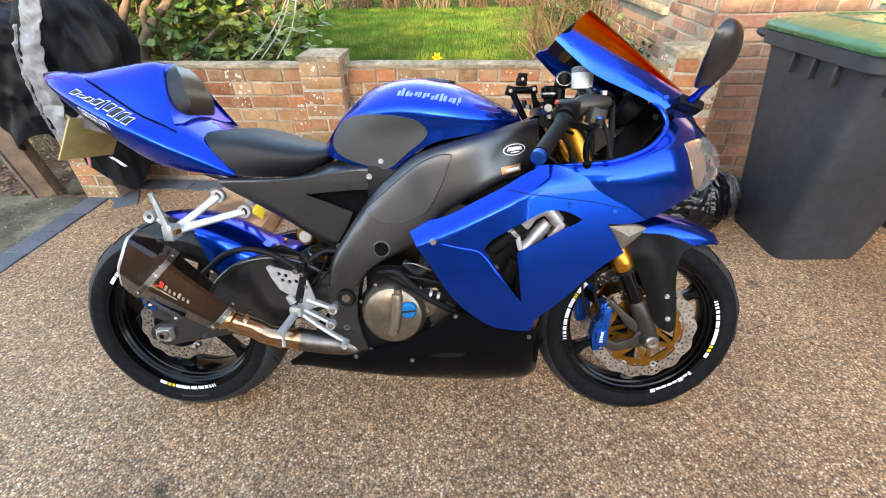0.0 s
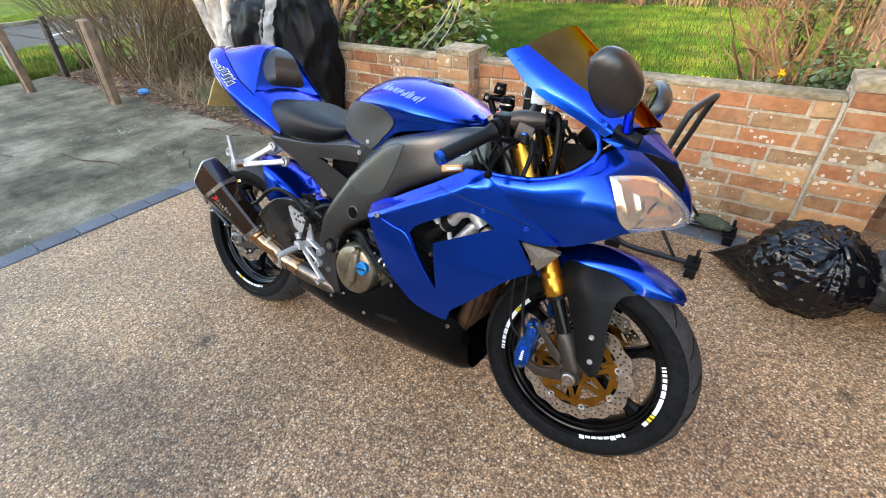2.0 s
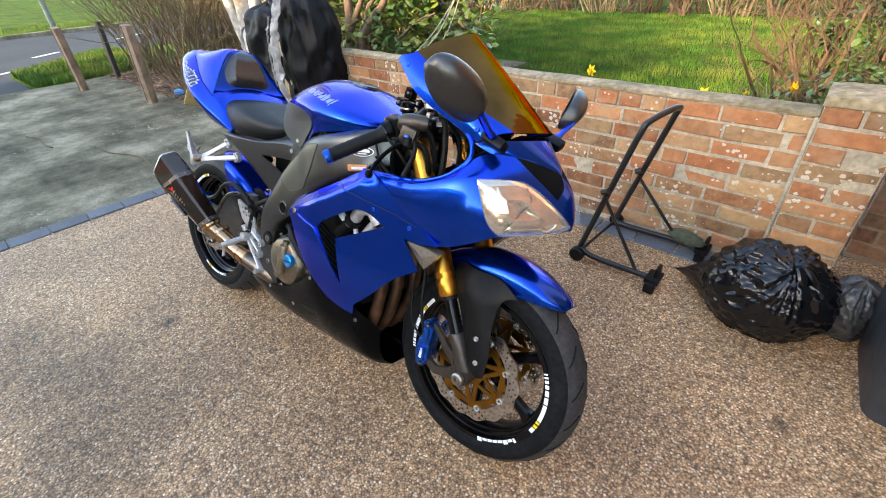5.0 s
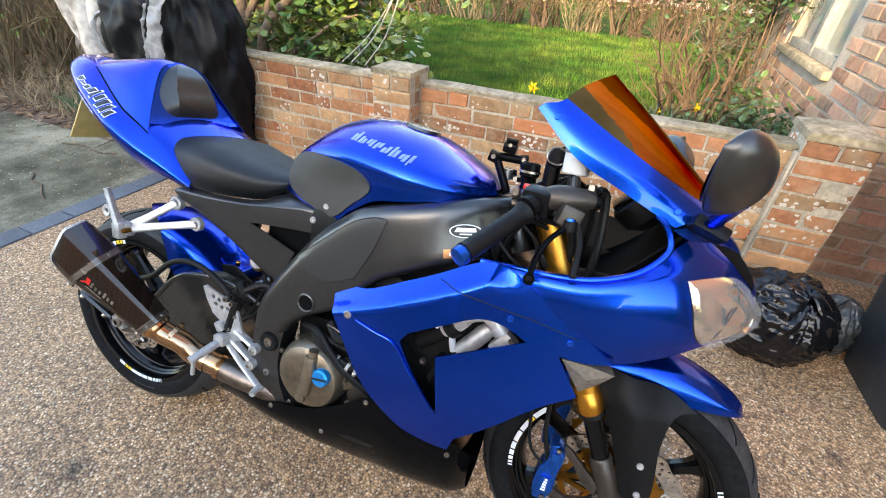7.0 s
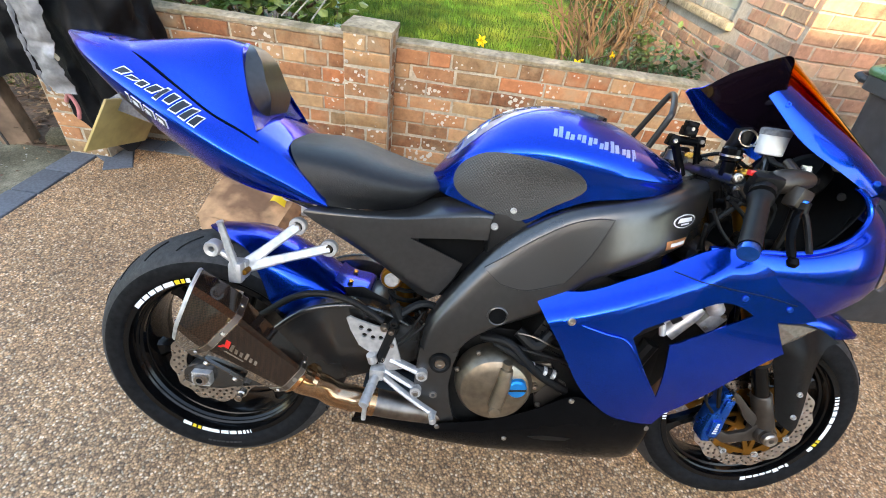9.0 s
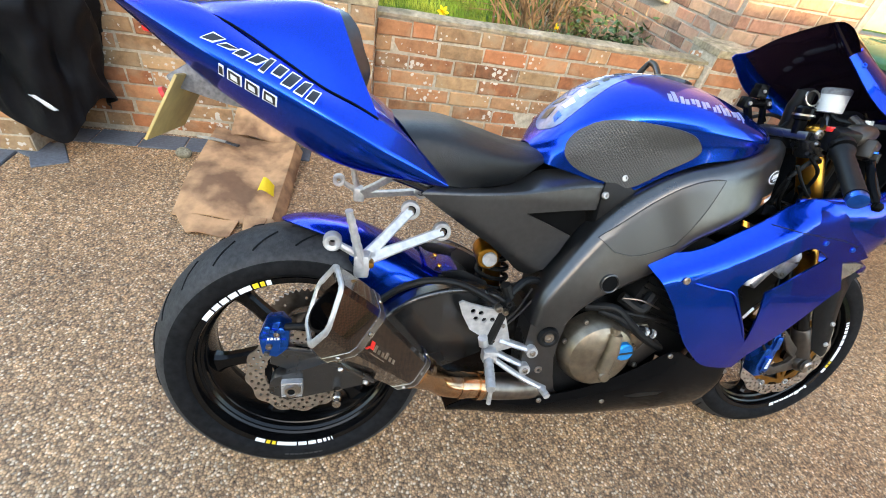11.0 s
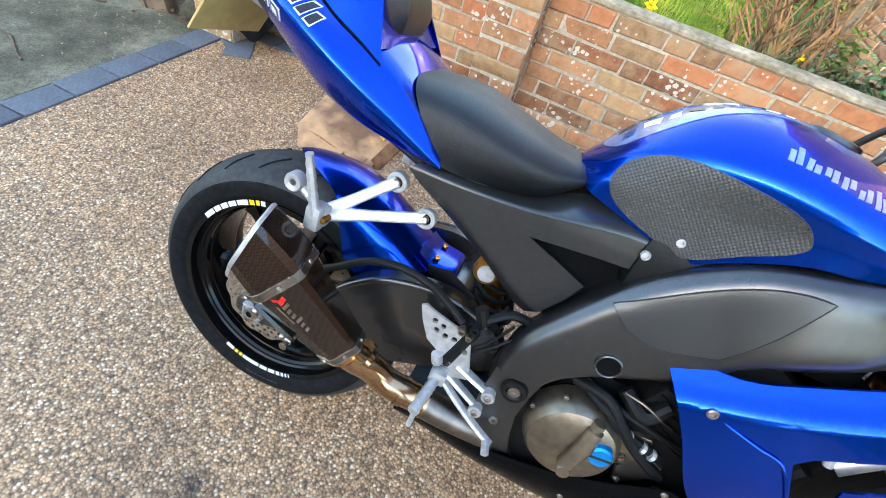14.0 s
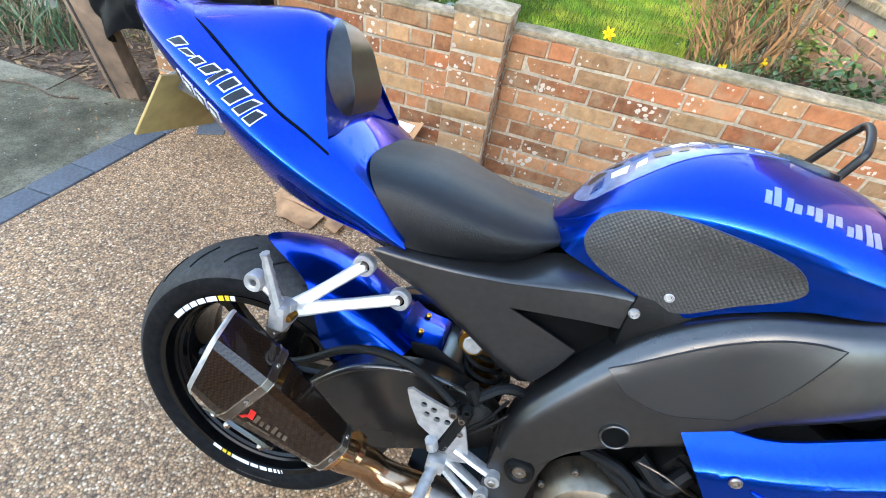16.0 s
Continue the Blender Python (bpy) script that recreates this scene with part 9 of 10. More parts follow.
def cloth_strip(path, width, bulge, ruffle, n=46):
    """A strip of cloth hanging along a path, its middle pushed towards the drive."""
    bm = bmesh.new()
    pts = smooth_path(path, 12)
    g = []
    for j, p in enumerate(pts):
        wv = ruffle * (0.7 * math.sin(j * 1.9) + 2.2 * noise.noise(Vector((j * 0.31, width * 40, 0.5))))
        g.append([bm.verts.new((p.x + width * (u - 0.5) * (1 + 1.5 * wv / max(width, 0.01)), p.y - bulge * (1 - (2 * u - 1) ** 2) - abs(wv) - 0.22 * width * noise.noise(Vector((j * 0.22, u * 2.6, width * 30))), p.z + 0.4 * wv)) for u in (0, 0.15, 0.35, 0.5, 0.65, 0.85, 1)])
    for a_, b_ in zip(g, g[1:]):
        for i in range(6):
            bm.faces.new((a_[i], a_[i + 1], b_[i + 1], b_[i]))
    return thicken(bm, 0.004)


cover = thing("draped_cover", "black and silver fabric cover draped over the brick pier", "cover")
part("fabric", cover_lobe(-1.935, 2.77, 0.25, 0.20, 0.16, 1.16, 2.0), CLOTH, cover, "black cover fabric in folds", smooth=50)
part("fabric", cover_lobe(-2.33, 2.73, 0.28, 0.18, 0.36, 1.04, 5.0), CLOTH, cover, "black cover fabric in folds", smooth=50)
seam = [(-1.83, 2.54, 1.14), (-1.90, 2.51, 0.98), (-1.965, 2.50, 0.83), (-1.99, 2.50, 0.66), (-1.995, 2.50, 0.52), (-1.99, 2.52, 0.38)]
part("silver_panel", cloth_strip(seam, 0.115, 0.012, 0.004), SILVERCLOTH, cover, "silver fabric panel", smooth=60)
part("elastic_hem", cloth_strip([(x - 0.068, y - 0.008, z) for x, y, z in seam[1:]], 0.018, 0.008, 0.006), SILVERCLOTH, cover, "gathered elastic hem", smooth=60)
part("silver_panel", cloth_strip([(-2.44, 2.55, 0.90), (-2.53, 2.55, 0.84), (-2.555, 2.55, 0.74), (-2.53, 2.56, 0.66)], 0.045, 0.006, 0.002), SILVERCLOTH, cover, "silver fabric stripe", smooth=60)
part("strap", cloth_strip([(-1.86, 2.555, 0.30), (-1.80, 2.56, 0.24)], 0.022, 0.004, 0.0), MILKY, cover, "pale webbing strap")
part("buckle", tube(smooth_path([(-2.02, 2.53, 0.33), (-1.985, 2.52, 0.37), (-1.97, 2.525, 0.31), (-1.99, 2.53, 0.25)], 4), 0.009, 8), material("pink_strap", (0.55, 0.22, 0.22), 0.6, vary=0.2, scale=30), cover, "pink strap loop")


# posts along the drive
def post(x, y, h, w, d, lean_x, lean_y, turn, mat, label, name="wooden_post"):
    bm = box(-w / 2, w / 2, -d / 2, d / 2, -0.05, h, 0.006)
    for v in bm.verts:
        v.co += Vector(noise.noise_vector(v.co * 6 + Vector((x, y, 0)))) * 0.004
    ob = thing(name, label, "post", pose(x, y, 0, lean_y, lean_x, turn), group="drive posts")
    part("shaft", bm, mat, ob)
    part("groove", box(-w / 2 + 0.02, -w / 2 + 0.03, -d / 2 - 0.003, -d / 2 + 0.002, 0.0, h - 0.01), DARKWOOD, ob, "weathered split")
    return ob


post(-2.50, 2.66, 0.66, 0.13, 0.11, -4, 6, 20, WOOD, "weathered wooden post beside the draped cover")
post(-4.82, 2.40, 0.83, 0.10, 0.08, 8, 2, 15, WOOD, "weathered wooden gate post at the drive's edge")
post(-6.40, 2.12, 0.76, 0.095, 0.08, 6, 2, 10, WOOD, "weathered wooden gate post near the road")
post(-6.95, 2.70, 0.74, 0.065, 0.06, 6, 0, 10, DARKWOOD, "dark fence post beside the hedge")
solid("sign_pole", tube([(-7.9, 2.4, -0.03), (-7.9, 2.4, 3.0)], 0.035, 12), material("grey_green_pole", (0.22, 0.27, 0.24), 0.6, 0.2, 0.2, 20), "grey-green metal pole by the verge", "pole")
solid("blue_wrapper", sack((-4.9, 2.75), (0.07, 0.05, 0.035), (0, 0, 0.04), 4.0, None, BLUELITTER, 1.5), BLUELITTER, "crumpled blue wrapper on the soil", "litter", smooth=70)
solid("broken_slab", moved(box(-0.09, 0.09, -0.06, 0.06, 0, 0.05, 0.008), pose(-2.28, 2.72, 0.0, 0, 6, 25)), CONCRETE, "broken grey slab beside the pier", "slab")
for k, (x, y, a, l) in enumerate(((-3.2, 1.55, 12, 0.9), (-2.6, 1.95, -20, 0.4), (-4.3, 1.2, 5, 0.7), (-2.9, 2.45, 3, 0.5))):
    c, s = math.cos(radians(a)), math.sin(radians(a))
    pts_ = [(x + c * l * (t - 0.5) + 0.02 * math.sin(7 * t + k), y + s * l * (t - 0.5) + 0.02 * math.cos(9 * t + k), 0.004) for t in (i / 8 for i in range(9))]
    solid("fallen_twig", tube(smooth_path(pts_, 2), 0.005, 6), BARK, "thin dry twig fallen on the concrete", "twig", group="fallen twigs")


# ---- plants ----


def stick_mesh(segments, sides=3):
    """Tapered sticks: (p, q, r at p, r at q), all in one mesh's data."""
    verts, faces = [], []
    for p, q, r0, r1 in segments:
        d, s, u = frame_of(q - p)
        b = len(verts)
        for c, r in ((p, r0), (q, r1)):
            for k in range(sides):
                a = 2 * math.pi * k / sides
                verts.append(c + s * (r * math.cos(a)) + u * (r * math.sin(a)))
        for k in range(sides):
            faces.append((b + k, b + (k + 1) % sides, b + sides + (k + 1) % sides, b + sides + k))
    return verts, faces


def grow(out, r, p, d, length, radius, depth, spread, up, tips):
    """A stem that bends and branches."""
    n = 3
    for k in range(n):
        d = (d + Vector((r.gauss(0, spread), r.gauss(0, spread), r.gauss(0, spread) + up))).normalized()
        q = p + d * (length / n)
        r1 = radius * (1 - 0.22)
        out.append((p, q, radius, r1))
        p, radius = q, r1
        if depth > 0 and r.random() < 0.85:
            side = Vector((r.gauss(0, 1), r.gauss(0, 1), r.gauss(0.25, 0.6))).normalized()
            grow(out, r, p, (d + side * 0.9).normalized(), length * r.uniform(0.45, 0.75), radius * 0.62, depth - 1, spread, up, tips)
    tips.append((p, d))


def shrub(name, label, stems, mat, seed, height, radius, depth=2, spread=0.18, up=0.06, base_r=0.012, leaf=None, leaf_size=0.05, leaf_n=0, category="shrub", group="", y_min=-99.0):
    """A shrub at a list of stem feet (x, y), with leaves at the twig ends if it bears any."""
    r = random.Random(seed)
    segs, tips = [], []
    for x, y in stems:
        d = Vector((r.gauss(0, 0.35), r.gauss(0, 0.35), 1)).normalized()
        grow(segs, r, Vector((x, y, -0.03)), d, height * r.uniform(0.65, 1.1), base_r * r.uniform(0.7, 1.3), depth, spread, up, tips)
    ob = thing(name, label, category, group=group)
    segs = [q for q in segs if min(q[0].y, q[1].y) > y_min]
    for nm, group_ in (("woody_growth", [q for q in segs if q[2] >= base_r * 0.45]), ("twig_growth", [q for q in segs if q[2] < base_r * 0.45])):
        if group_:
            v, f = stick_mesh(group_)
            st = new(nm, mesh_of(v, f, mat))
            st.parent = ob
            st["kind"] = "stuff"
    if leaf:
        vs, fs = [], []
        for _ in range(leaf_n):
            p, d = r.choice(tips)
            c = p + Vector((r.gauss(0, 1), r.gauss(0, 1), r.gauss(0, 1))) * radius
            if c.y < y_min:
                c.y = 2 * y_min - c.y
            t = Vector((r.gauss(0, 1), r.gauss(0, 1), r.gauss(-0.1, 0.6))).normalized()
            _, s, u = frame_of(t)
            s = (s + u * r.gauss(0, 0.5)).normalized()
            l, w = leaf_size * r.uniform(0.7, 1.25), leaf_size * 0.36
            nrm = t.cross(s)
            b = len(vs)
            vs += [c, c + t * l * 0.35 + s * w, c + t * l * 0.75 + s * w * 0.8, c + t * l - nrm * l * 0.12, c + t * l * 0.75 - s * w * 0.8, c + t * l * 0.35 - s * w, c + t * l * 0.5 - nrm * l * 0.10]
            for q in ((0, 1, 6), (1, 2, 6), (2, 3, 6), (3, 4, 6), (4, 5, 6), (5, 0, 6)):
                fs.append(tuple(b + i for i in q))
        lf = new("leaves", mesh_of(vs, fs, leaf))
        lf.parent = ob
        lf["kind"] = "stuff"
    return ob


def feet(x0, x1, y0, y1, n, seed):
    r = random.Random(seed)
    return [(r.uniform(x0, x1), r.uniform(y0, y1)) for _ in range(n)]


# evergreen shrub behind the garden wall
# pale birch behind the draped cover
BIRCH = material("birch_bark", (0.56, 0.52, 0.46), 0.8, 0.0, 0.25, 18, 0.5, 60, second=(0.20, 0.16, 0.125), stain_scale=3.2)
birch = thing("birch_tree", "pale birch with three leaning stems beside the hedge", "tree")
for path, r0 in (([(-4.00, 3.40, -0.05), (-4.02, 3.40, 0.55), (-4.08, 3.42, 1.20), (-4.16, 3.46, 2.10), (-4.20, 3.52, 3.4)], 0.105), ([(-4.06, 3.40, 0.30), (-4.22, 3.36, 0.85), (-4.42, 3.34, 1.50), (-4.66, 3.32, 2.4), (-4.85, 3.3, 3.3)], 0.062), ([(-3.98, 3.42, 0.40), (-3.86, 3.46, 0.95), (-3.78, 3.52, 1.60), (-3.66, 3.60, 2.5), (-3.58, 3.7, 3.4)], 0.072)):
    pts = smooth_path(path, 7)
    st = tube(pts, [r0 * (1 - 0.5 * k / len(pts)) * (1 + 0.05 * math.sin(k * 1.9 + r0 * 90)) for k in range(len(pts))], 14)
    for v in st.verts:
        v.co += Vector(noise.noise_vector(v.co * 7)) * 0.008
    part("trunk", st, BIRCH, birch, "pale peeling birch stem", smooth=70)
evergreen = shrub("evergreen_shrub", "broad-leaved evergreen shrub behind the wall", [(-2.20, 3.62), (-1.98, 3.66), (-1.75, 3.70), (-1.66, 3.8)], BARK, 21, 1.15, 0.12, 3, 0.16, 0.05, 0.040, LEAF, 0.085, 2500, y_min=3.46)
for pts_, r0_, r1_ in (([(-2.30, 3.42, -0.05), (-2.265, 3.40, 0.60), (-2.215, 3.40, 0.84), (-2.225, 3.42, 1.10), (-2.28, 3.46, 1.5)], 0.046, 0.030), ([(-2.215, 3.40, 0.78), (-2.13, 3.42, 0.90), (-2.04, 3.44, 1.06), (-1.98, 3.5, 1.4)], 0.030, 0.020), ([(-2.10, 3.40, -0.05), (-2.075, 3.39, 0.62), (-1.99, 3.40, 0.80), (-1.90, 3.42, 0.90), (-1.77, 3.44, 1.03), (-1.70, 3.5, 1.4)], 0.037, 0.024), ([(-1.995, 3.40, 0.79), (-1.96, 3.40, 0.94), (-1.87, 3.42, 1.05), (-1.83, 3.5, 1.4)], 0.022, 0.016), ([(-1.85, 3.50, 0.64), (-1.64, 3.46, 0.75), (-1.47, 3.46, 0.86), (-1.30, 3.5, 0.92)], 0.014, 0.007)):
    pts_ = smooth_path(pts_, 5)
    part("stem", tube(pts_, [r0_ + (r1_ - r0_) * k / (len(pts_) - 1) + 0.003 * math.sin(2.1 * k) for k in range(len(pts_))], 12), BARK, evergreen, "thick brown stem", smooth=60)
shrub("evergreen_shrub", "low leafy evergreen shoots by the wall", feet(-2.1, -1.15, 3.25, 3.6, 9, 3), BARK, 23, 0.60, 0.085, 2, 0.2, 0.03, 0.010, LEAF, 0.075, 850, y_min=3.18)
# birch
birch = thing("birch_tree", "birch tree with peeling white bark", "tree")
for pts_, rad in (([(-4.98, 4.0, -0.05), (-4.95, 3.99, 0.25), (-4.90, 3.98, 0.6), (-4.84, 3.98, 1.1), (-4.85, 4.0, 2.4), (-4.9, 4.1, 4.5)], 0.19), ([(-5.08, 4.02, -0.05), (-5.12, 4.0, 0.35), (-5.20, 3.98, 0.8), (-5.34, 3.98, 1.6), (-5.6, 4.0, 3.4)], 0.12), ([(-4.86, 4.12, -0.05), (-4.74, 4.10, 0.5), (-4.60, 4.10, 1.1), (-4.48, 4.1, 2.0), (-4.4, 4.2, 3.8)], 0.13)):
    trunk_pts = smooth_path(pts_, 5)
    n_ = len(trunk_pts)
    part("trunk", tube(trunk_pts, [rad * (1.25 - 0.45 * min(1.0, k / (n_ * 0.5))) * (1 + 0.05 * math.sin(k * 1.7)) for k in range(n_)], 18), BIRCH, birch)
segs_, tips_ = [], []
r_ = random.Random(9)
for k in range(14):
    a = 2 * math.pi * k / 14
    grow(segs_, r_, Vector((-5.18, 4.08, 2.2 + 0.16 * k)), Vector((math.cos(a), math.sin(a), 0.5)).normalized(), 1.4, 0.025, 2, 0.15, 0.03, tips_)
v_, f_ = stick_mesh(segs_)
lm = new("limbs", mesh_of(v_, f_, TWIG))
lm.parent = birch

# bare twiggy growth along the drive, hedge and shrubs
for k in range(6):
    x = -7.3 + 0.82 * k
    shrub("bare_bush", "bare red-brown twiggy bush along the drive", feet(x, x + 0.85, 2.95 if x < -5.5 else 4.45, 4.4 if x < -5.5 else 5.6, 80, 40 + k), TWIGRED if k in (3, 4) else TWIGOLIVE, 60 + k, 1.75 - 0.08 * (k % 2), 0.12, 3, 0.13, 0.08, 0.0115, DRYLEAF, 0.032, 700, group="bushes by the drive")
for k in range(3):
    shrub("bare_bush", "tangle of thin brown stems behind the bushes", feet(-8.0 + 1.6 * k, -6.4 + 1.6 * k, 4.6, 6.6, 70, 70 + k), TWIG, 75 + k, 1.9, 0.12, 2, 0.12, 0.10, 0.014, DRYLEAF, 0.04, 1800, group="bushes by the drive")
for k in range(13):
    x = -10.5 + 1.0 * k
    shrub("hedge_plant", "bare beech hedge plant at the lawn's end", feet(x + 0.15, x + 0.9, 12.3, 13.3, 44, 90 + k), TWIG if k % 3 else TWIGOLIVE, 110 + k, 1.25, 0.12, 3, 0.16, 0.07, 0.018, DRYLEAF, 0.065, 1100, group="hedge")
shrub("bare_shrub", "bare many-stemmed shrub beside the house", feet(0.80, 1.35, 4.9, 6.2, 22, 130), TWIG, 131, 1.05, 0.1, 4, 0.26, 0.045, 0.019, group="shrubs by the house")
shrub("bare_shrub", "bare brown shrub against the house wall", feet(1.10, 1.42, 4.2, 5.2, 9, 132), TWIG, 133, 0.75, 0.1, 4, 0.26, 0.04, 0.014, group="shrubs by the house")
shrub("rose_bush", "thin thorny rose stems behind the wall", feet(0.35, 0.95, 3.35, 4.0, 7, 134), TWIGRED, 135, 0.62, 0.05, 2, 0.2, 0.03, 0.006, IVY, 0.022, 60, y_min=3.14)
shrub("rose_bush", "sparse dry stems behind the wall", feet(-0.05, 0.4, 3.5, 4.1, 4, 136), TWIG, 137, 0.50, 0.05, 2, 0.22, 0.03, 0.005)
shrub("ivy", "dark ivy climbing the house corner", feet(1.42, 1.52, 5.42, 6.2, 26, 140), BARK, 141, 1.7, 0.08, 2, 0.07, 0.16, 0.008, IVY, 0.06, 8000, "ivy")
shrub("ivy", "low ivy at the foot of the house", feet(1.36, 1.52, 3.6, 5.4, 20, 142), BARK, 143, 0.38, 0.07, 2, 0.2, 0.05, 0.006, IVY, 0.05, 1600, "ivy")


def blades(name, label, category, spots, mat, h0, h1, width, lean, seed, parent=None, kind="stuff"):
    """Many single bent blades: spots an array of x, y, z."""
    r = np.random.RandomState(seed)
    n = len(spots)
    a = r.uniform(0, 2 * np.pi, n)
    h = r.uniform(h0, h1, n)
    side = np.stack([np.cos(a), np.sin(a), np.zeros(n)], 1) * (width * r.uniform(0.6, 1.3, n))[:, None]
    b = r.uniform(0, 2 * np.pi, n)
    bend = np.stack([np.cos(b), np.sin(b), np.zeros(n)], 1) * (h * r.uniform(0.1, lean, n))[:, None]
    up = np.stack([np.zeros(n), np.zeros(n), h], 1)
    v = np.empty((n, 5, 3))
    v[:, 0], v[:, 1] = spots - side, spots + side
    v[:, 2], v[:, 3] = spots + side * 0.7 + bend * 0.35 + up * 0.6, spots - side * 0.7 + bend * 0.35 + up * 0.6
    v[:, 4] = spots + bend + up
    i = (np.arange(n) * 5)[:, None]
    quads = np.concatenate([i, i + 1, i + 2, i + 3], 1).tolist()
    tris = np.concatenate([i + 3, i + 2, i + 4], 1).tolist()
    ob = new(name, mesh_of(v.reshape(-1, 3).tolist(), quads + tris, mat))
    if parent is not None:
        ob.parent = parent
        return ob
    return tagged(ob, label, category, kind=kind)


def scatter(x0, x1, y0, y1, n, z, seed, power=1.0):
    r = np.random.RandomState(seed)
    return np.stack([r.uniform(x0, x1, n), y0 + (y1 - y0) * r.uniform(0, 1, n) ** power, np.full(n, z)], 1)


blades("lawn_grass", "green mown lawn behind the garden wall", "grass", scatter(-5.6, 1.5, 3.3, 12.6, 90000, -0.05, 1, 1.35), BLADE, 0.045, 0.085, 0.0035, 0.6, 2)
VERGE = scatter(-10.1, -7.25, 1.74, 3.6, 16000, -0.012, 3)
VERGE = VERGE[VERGE[:, 0] > -8.75 - (VERGE[:, 1] - 1.74) * 0.9]
blades("verge_grass", "rough grass on the road verge", "grass", np.concatenate([VERGE, scatter(-19, -15.7, -2, 12, 12000, -0.04, 4)]), BLADE, 0.06, 0.12, 0.006, 0.7, 5)
blades("dry_grass", "tufts of dry straw-coloured grass on the soil", "grass", np.concatenate([scatter(-4.6, -3.3, 2.75, 3.2, 350, -0.02, 6), scatter(-6.8, -3.0, 2.95, 3.6, 420, -0.02, 7)]), material("straw", (0.27, 0.205, 0.12), 0.8, 0.0, 0.3, 6), 0.10, 0.26, 0.004, 1.4, 8)
blades("daffodil_leaves", "clump of blue-green daffodil leaves by the shrub", "leaves", np.concatenate([scatter(0.62, 1.2, 4.2, 4.8, 230, -0.03, 19), scatter(0.2, 0.5, 3.4, 3.8, 60, -0.03, 20)]), DAFFLEAF, 0.28, 0.5, 0.010, 0.7, 21)
blades("iris_leaves", "green strap leaves on the soil bed", "leaves", scatter(-3.9, -3.2, 2.85, 3.25, 130, -0.01, 9), DAFFLEAF, 0.12, 0.26, 0.009, 1.1, 10)


def daffodil(x, y, h, turn, n_leaf, seed):
    ob = thing("daffodil", "yellow daffodil in bloom with green leaves", "flower", pose(x, y, -0.02, 0, 0, turn), group="daffodils")
    part("stem", tube([(0, 0, 0), (0.004, 0.004, h * 0.6), (0.0, -0.012, h)], 0.0035, 6), DAFFLEAF, ob)
    for k in range(6):
        a = 2 * math.pi * k / 6
        d, u = Vector((math.cos(a), 0, math.sin(a))), Vector((0, -1, 0))
        s = d.cross(u)
        bm = bmesh.new()
        c = Vector((0, -0.018, h))
        vs = [bm.verts.new(c + d * l + s * w + u * e) for l, w, e in ((0.004, 0, 0), (0.02, 0.011, 0.003), (0.032, 0.008, 0.002), (0.042, 0, -0.002), (0.032, -0.008, 0.002), (0.02, -0.011, 0.003))]
        bm.faces.new(vs)
        part("petal", bm, PETAL, ob)
    part("trumpet", moved(lathe([(0.006, 0.0), (0.009, -0.014), (0.015, -0.024), (0.012, -0.022), (0.004, -0.004)], 12), Matrix.Translation((0, -0.018, h))), PETAL, ob)
    blades("leaves", "", "", scatter(-0.05, 0.05, -0.05, 0.05, n_leaf, 0.0, seed), DAFFLEAF, h * 0.5, h * 0.9, 0.006, 0.6, seed, ob)
    return ob


for k, (x, y, h) in enumerate(((-0.10, 3.77, 0.60), (0.58, 3.95, 0.50), (0.66, 4.02, 0.46), (0.98, 4.6, 0.45), (0.72, 4.5, 0.40))):
    daffodil(x, y, h, 25 * k - 20, 14 if k else 6, 20 + k)
blades("daffodil_leaves", "clump of blue-green daffodil leaves", "leaves", scatter(0.45, 1.15, 3.7, 4.6, 420, -0.02, 30), DAFFLEAF, 0.18, 0.36, 0.007, 0.6, 31)


def litter(name, label, x0, x1, y0, y1, n, z, size, mat, seed):
    r = np.random.RandomState(seed)
    vs, fs = [], []
    for k in range(n):
        c = np.array([r.uniform(x0, x1), r.uniform(y0, y1), z + r.uniform(0, 0.012)])
        a, t = r.uniform(0, 2 * np.pi), r.uniform(-0.5, 0.5)
        d = np.array([np.cos(a), np.sin(a), t]) * size * r.uniform(0.6, 1.4)
        s = np.array([-np.sin(a), np.cos(a), r.uniform(-0.5, 0.5)]) * size * r.uniform(0.25, 0.5)
        b = len(vs)
        vs += [(c - d).tolist(), (c + s).tolist(), (c + d).tolist(), (c - s + np.array([0, 0, size * 0.2])).tolist()]
        fs += [(b, b + 1, b + 2, b + 3)]
    return tagged(new(name, mesh_of(vs, fs, mat)), label, "leaf litter", kind="stuff")


litter("leaf_litter", "brown dead leaves on the soil bed", -7.4, -2.3, 2.62, 4.2, 5200, 0.0, 0.026, DRYLEAF, 41)
litter("leaf_litter", "scattered leaf bits at the concrete's edge", -6.8, -2.25, 2.2, 2.64, 260, 0.001, 0.012, DRYLEAF, 42)
litter("petal_litter", "pale flecks scattered on the concrete", -3.3, -2.3, 1.9, 2.5, 60, 0.0005, 0.007, WINFRAME, 43)
segs_ = []
r_ = random.Random(77)
for k in range(260):
    p = Vector((r_.uniform(-7.0, -2.4), r_.uniform(2.66, 3.6), r_.uniform(0.0, 0.06)))
    a = r_.uniform(0, 6.28)
    segs_.append((p, p + Vector((math.cos(a), math.sin(a), r_.uniform(-0.05, 0.25))) * r_.uniform(0.08, 0.35), 0.0035, 0.002))
v_, f_ = stick_mesh(segs_)
tagged(new("twig_litter", mesh_of(v_, f_, TWIG)), "dry broken twigs lying on the soil", "twigs", kind="stuff")

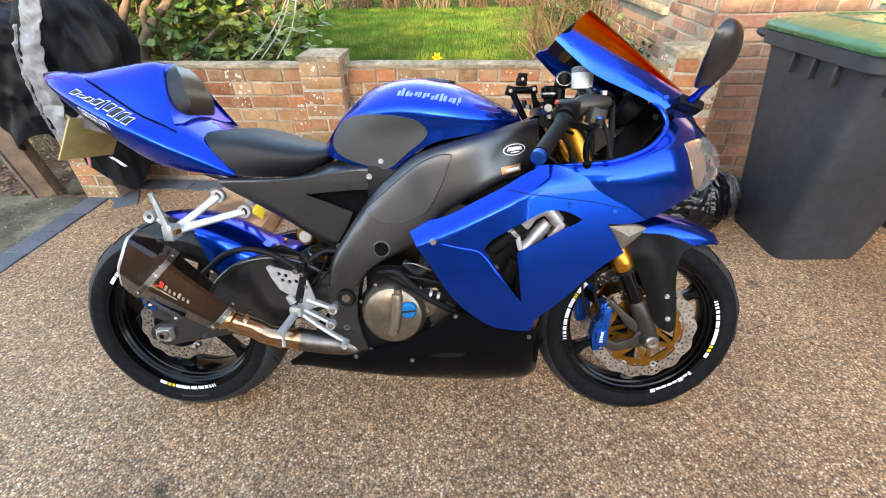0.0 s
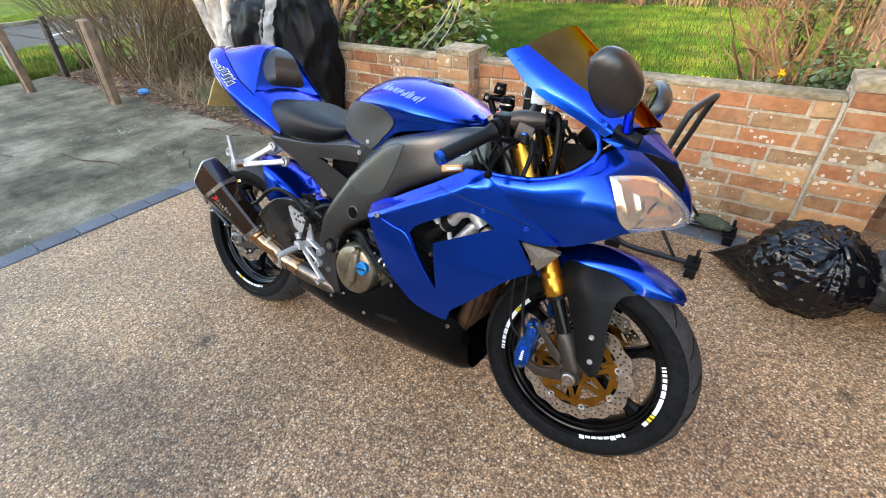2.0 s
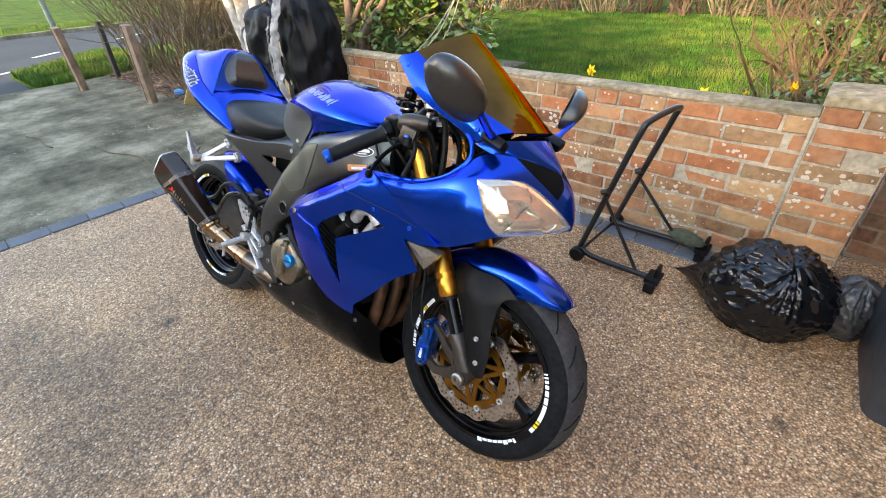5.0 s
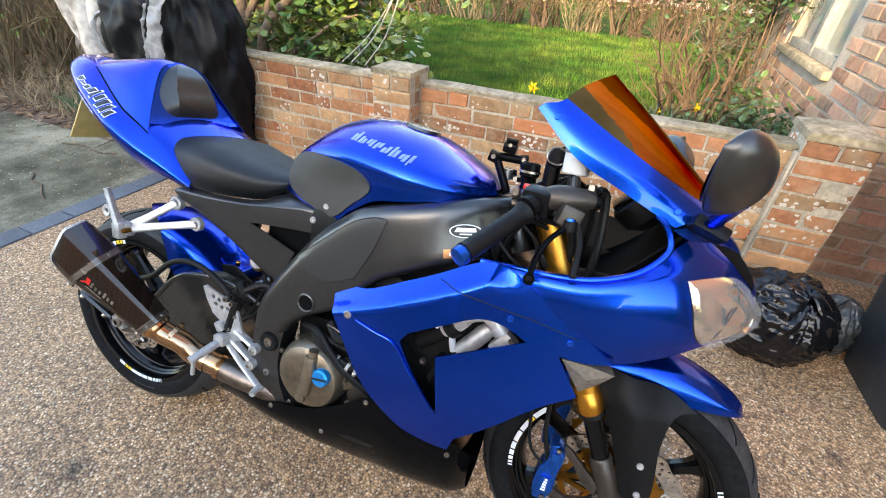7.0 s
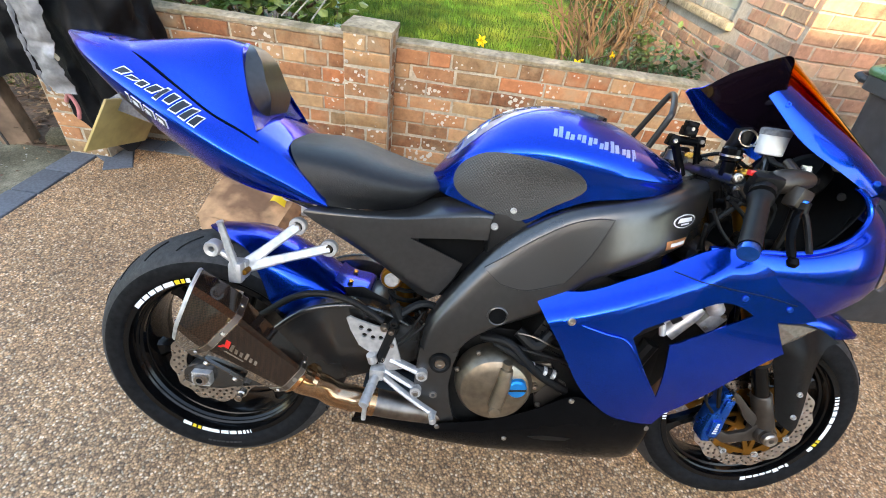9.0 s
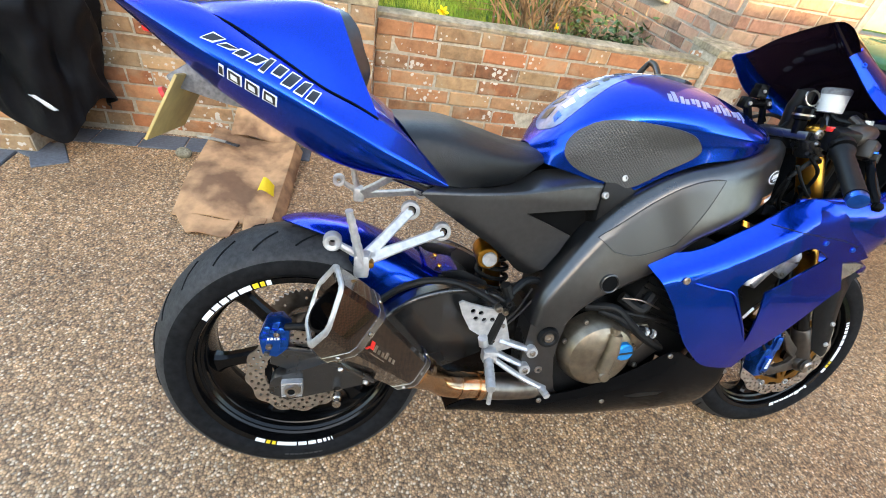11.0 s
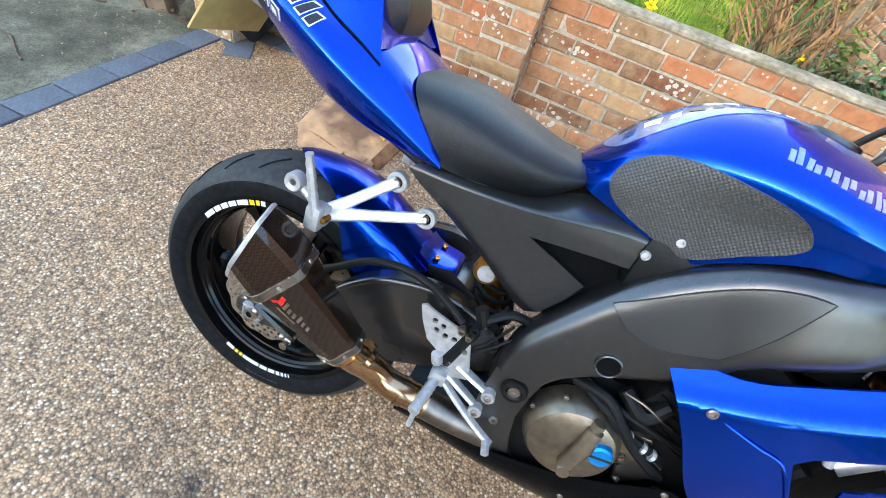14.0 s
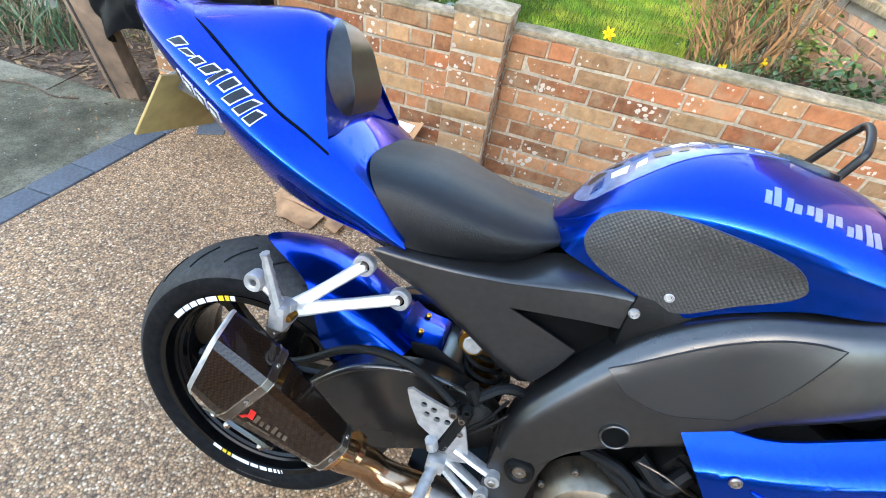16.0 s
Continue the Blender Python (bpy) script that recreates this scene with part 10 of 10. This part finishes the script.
# strings tied from the shrub to the wall
for k, (x0, x1) in enumerate(((-1.18, -0.92), (-1.12, -0.90), (-1.02, -0.86))):
    solid("garden_string", tube(smooth_path([(x0, 3.12, 0.70), ((x0 + x1) / 2 + 0.02, 3.2, 0.86), (x1, 3.3, 1.06 + 0.03 * k)], 3), 0.004, 6), WINFRAME, "pale garden string tied up to the shrub", "string", group="garden strings")


# ---- pieces: kerb blocks and bricks ----
def piece_mesh(length, height, depth, seed, mat, rough=0.0055):
    """A worn brick about its front face's middle: x along, y inwards from 0, z up."""
    bm = box(-length / 2, length / 2, 0, depth, -height / 2, height / 2)
    fronts = [e for e in bm.edges if all(v.co.y < 0.001 for v in e.verts)]
    bmesh.ops.bevel(bm, geom=fronts, offset=0.004, segments=1, affect="EDGES")
    off = Vector((seed * 5.3, seed, 0))
    for v in bm.verts:
        v.co += Vector(noise.noise_vector(v.co * 14 + off)) * rough
    return finish(bm, mat, 40)


def lay(parent, spot, length, courses, z0, mat, seed, bond="stretcher", skip=None, first=0, run=0.225, rise=0.075, name="brick"):
    """Bricks on a wall's face. spot(u, z): the pose of a brick's middle, u metres along."""
    r = random.Random(seed)
    full = [piece_mesh(run - 0.011, rise - 0.011, 0.05, seed + k, mat) for k in range(4)]
    cut = {}
    for c in range(courses):
        z = z0 + rise * (c + 0.5)
        u = 0.0
        start = (run / 2 if c % 2 else run) * (1.0 if bond == "stretcher" else 0.75)
        lens = []
        while u < length - 0.02:
            l = start if not lens else (run / 2 if bond == "mixed" and r.random() < 0.22 else run)
            l = min(l, length - u)
            if length - u - l < 0.04:
                l = length - u
            lens.append((u, l))
            u += l
        for u, l in lens:
            if skip and skip(u, u + l, z):
                continue
            if abs(l - run) < 0.002:
                me = full[r.randrange(4)]
            else:
                key = round(l, 3)
                if key not in cut:
                    cut[key] = piece_mesh(l - 0.011, rise - 0.011, 0.05, seed + 9 + len(cut), mat)
                me = cut[key]
            ob = new(name, me)
            ob.parent = parent
            ob.matrix_basis = spot(u + l / 2, z) @ pose(r.gauss(0, 0.0012), r.gauss(0, 0.0022), r.gauss(0, 0.0012), r.gauss(0, 0.4), r.gauss(0, 0.35), r.gauss(0, 0.4))


lay(garden_wall, lambda u, z: pose(-1.97 + u, WALL_Y, z), 1.21, 9, 0.022, BRICK, 1, "mixed")
lay(garden_wall, lambda u, z: pose(-0.535 + u, WALL_Y, z), 1.735, 9, 0.022, BRICK, 2, "mixed")
for pier, x0, x1, y, yb, n in ((pier_middle, -0.762, -0.533, 2.772, 2.885, 10), (pier_end, 1.202, 1.458, 2.842, 3.075, 10), (pier_left, -2.193, -1.969, 2.602, 2.93, 6)):
    w = x1 - x0
    lay(pier, lambda u, z, x0=x0, y=y: pose(x0 + u, y, z), w, n, 0.006, BRICK, 30 + int(x0 * 10), "stretcher", run=w)
    lay(pier, lambda u, z, x1=x1, y=y: pose(x1, y + 0.052 + u, z, 0, 0, 90), max(0.06, yb - y - 0.054), n, 0.006, BRICK, 50 + int(x0 * 10), "stretcher", run=0.225)
    lay(pier, lambda u, z, x0=x0, yb=yb: pose(x0, yb - u, z, 0, 0, -90), max(0.06, yb - y - 0.054), n, 0.006, BRICK, 60 + int(x0 * 10), "stretcher", run=0.225)
lay(house_side, lambda u, z: pose(1.504, 5.62 - u, z, 0, 0, -90), 2.42 - 0.054, 19, 0.01, BRICK2, 3, "stretcher", lambda a, b, z: z > 0.78 and 5.62 - b < 5.27 and 5.62 - a > 3.95)
lay(house_front, lambda u, z: pose(1.504 + u, 3.210, z), 0.776, 20, 0.01, BRICK2, 4, "mixed")
lay(house_front, lambda u, z: pose(2.925 + u, 3.210, z), 0.18, 20, 0.01, BRICK3, 5, "mixed")
lay(house_front, lambda u, z: pose(2.28 + u, 3.210, z), 0.64, 11, 0.01, BRICK2, 6, "mixed")
lay(wall_right, lambda u, z: pose(3.106, 3.16 - u, z, 0, 0, -90), 2.02, 20, 0.05, BRICK3, 7, "stretcher")

# kerb of blue-grey blocks between gravel and concrete, and along the foot of the wall
kerb = thing("kerb", "row of blue-grey paving blocks edging the driveway", "kerb", kind="structure")
block_meshes = []
for k in range(3):
    bm_ = box(-0.0655, 0.0655, -0.0975, 0.0975, -0.06, 0.0, 0.004, 1)
    for v in bm_.verts:
        v.co += Vector(noise.noise_vector(v.co * 16 + Vector((k * 3, 0, 0)))) * 0.0025
    block_meshes.append(finish(bm_, BLOCK, 40))
for k in range(28):
    ob = new("block", block_meshes[k % 3])
    ob.parent = kerb
    ob.matrix_basis = pose(-2.117 + rng.gauss(0, 0.0015), 2.52 - 0.2005 * k, 0.006 + rng.gauss(0, 0.001), 0, rng.gauss(0, 0.3), rng.gauss(0, 0.4))
for x0, n in ((-1.93, 6), (-0.43, 8)):
    for k in range(n):
        ob = new("block", block_meshes[(k + 1) % 3])
        ob.parent = kerb
        ob.matrix_basis = pose(x0 + 0.2005 * k, 2.800 + rng.gauss(0, 0.002), 0.006 + rng.gauss(0, 0.001), 0, 0, 90 + rng.gauss(0, 0.5))
for x, y, a in ((-2.02, 2.66, 60), (-1.93, 2.60, 30)):
    ob = new("block", block_meshes[0])
    ob.parent = kerb
    ob.matrix_basis = pose(x, y, 0.0075, 0, 0, a)
core("kerb_bed", -2.19, -2.045, -3.2, 2.62, -0.05, -0.006, MORTAR, "mortar bed under the kerb blocks", "kerb")
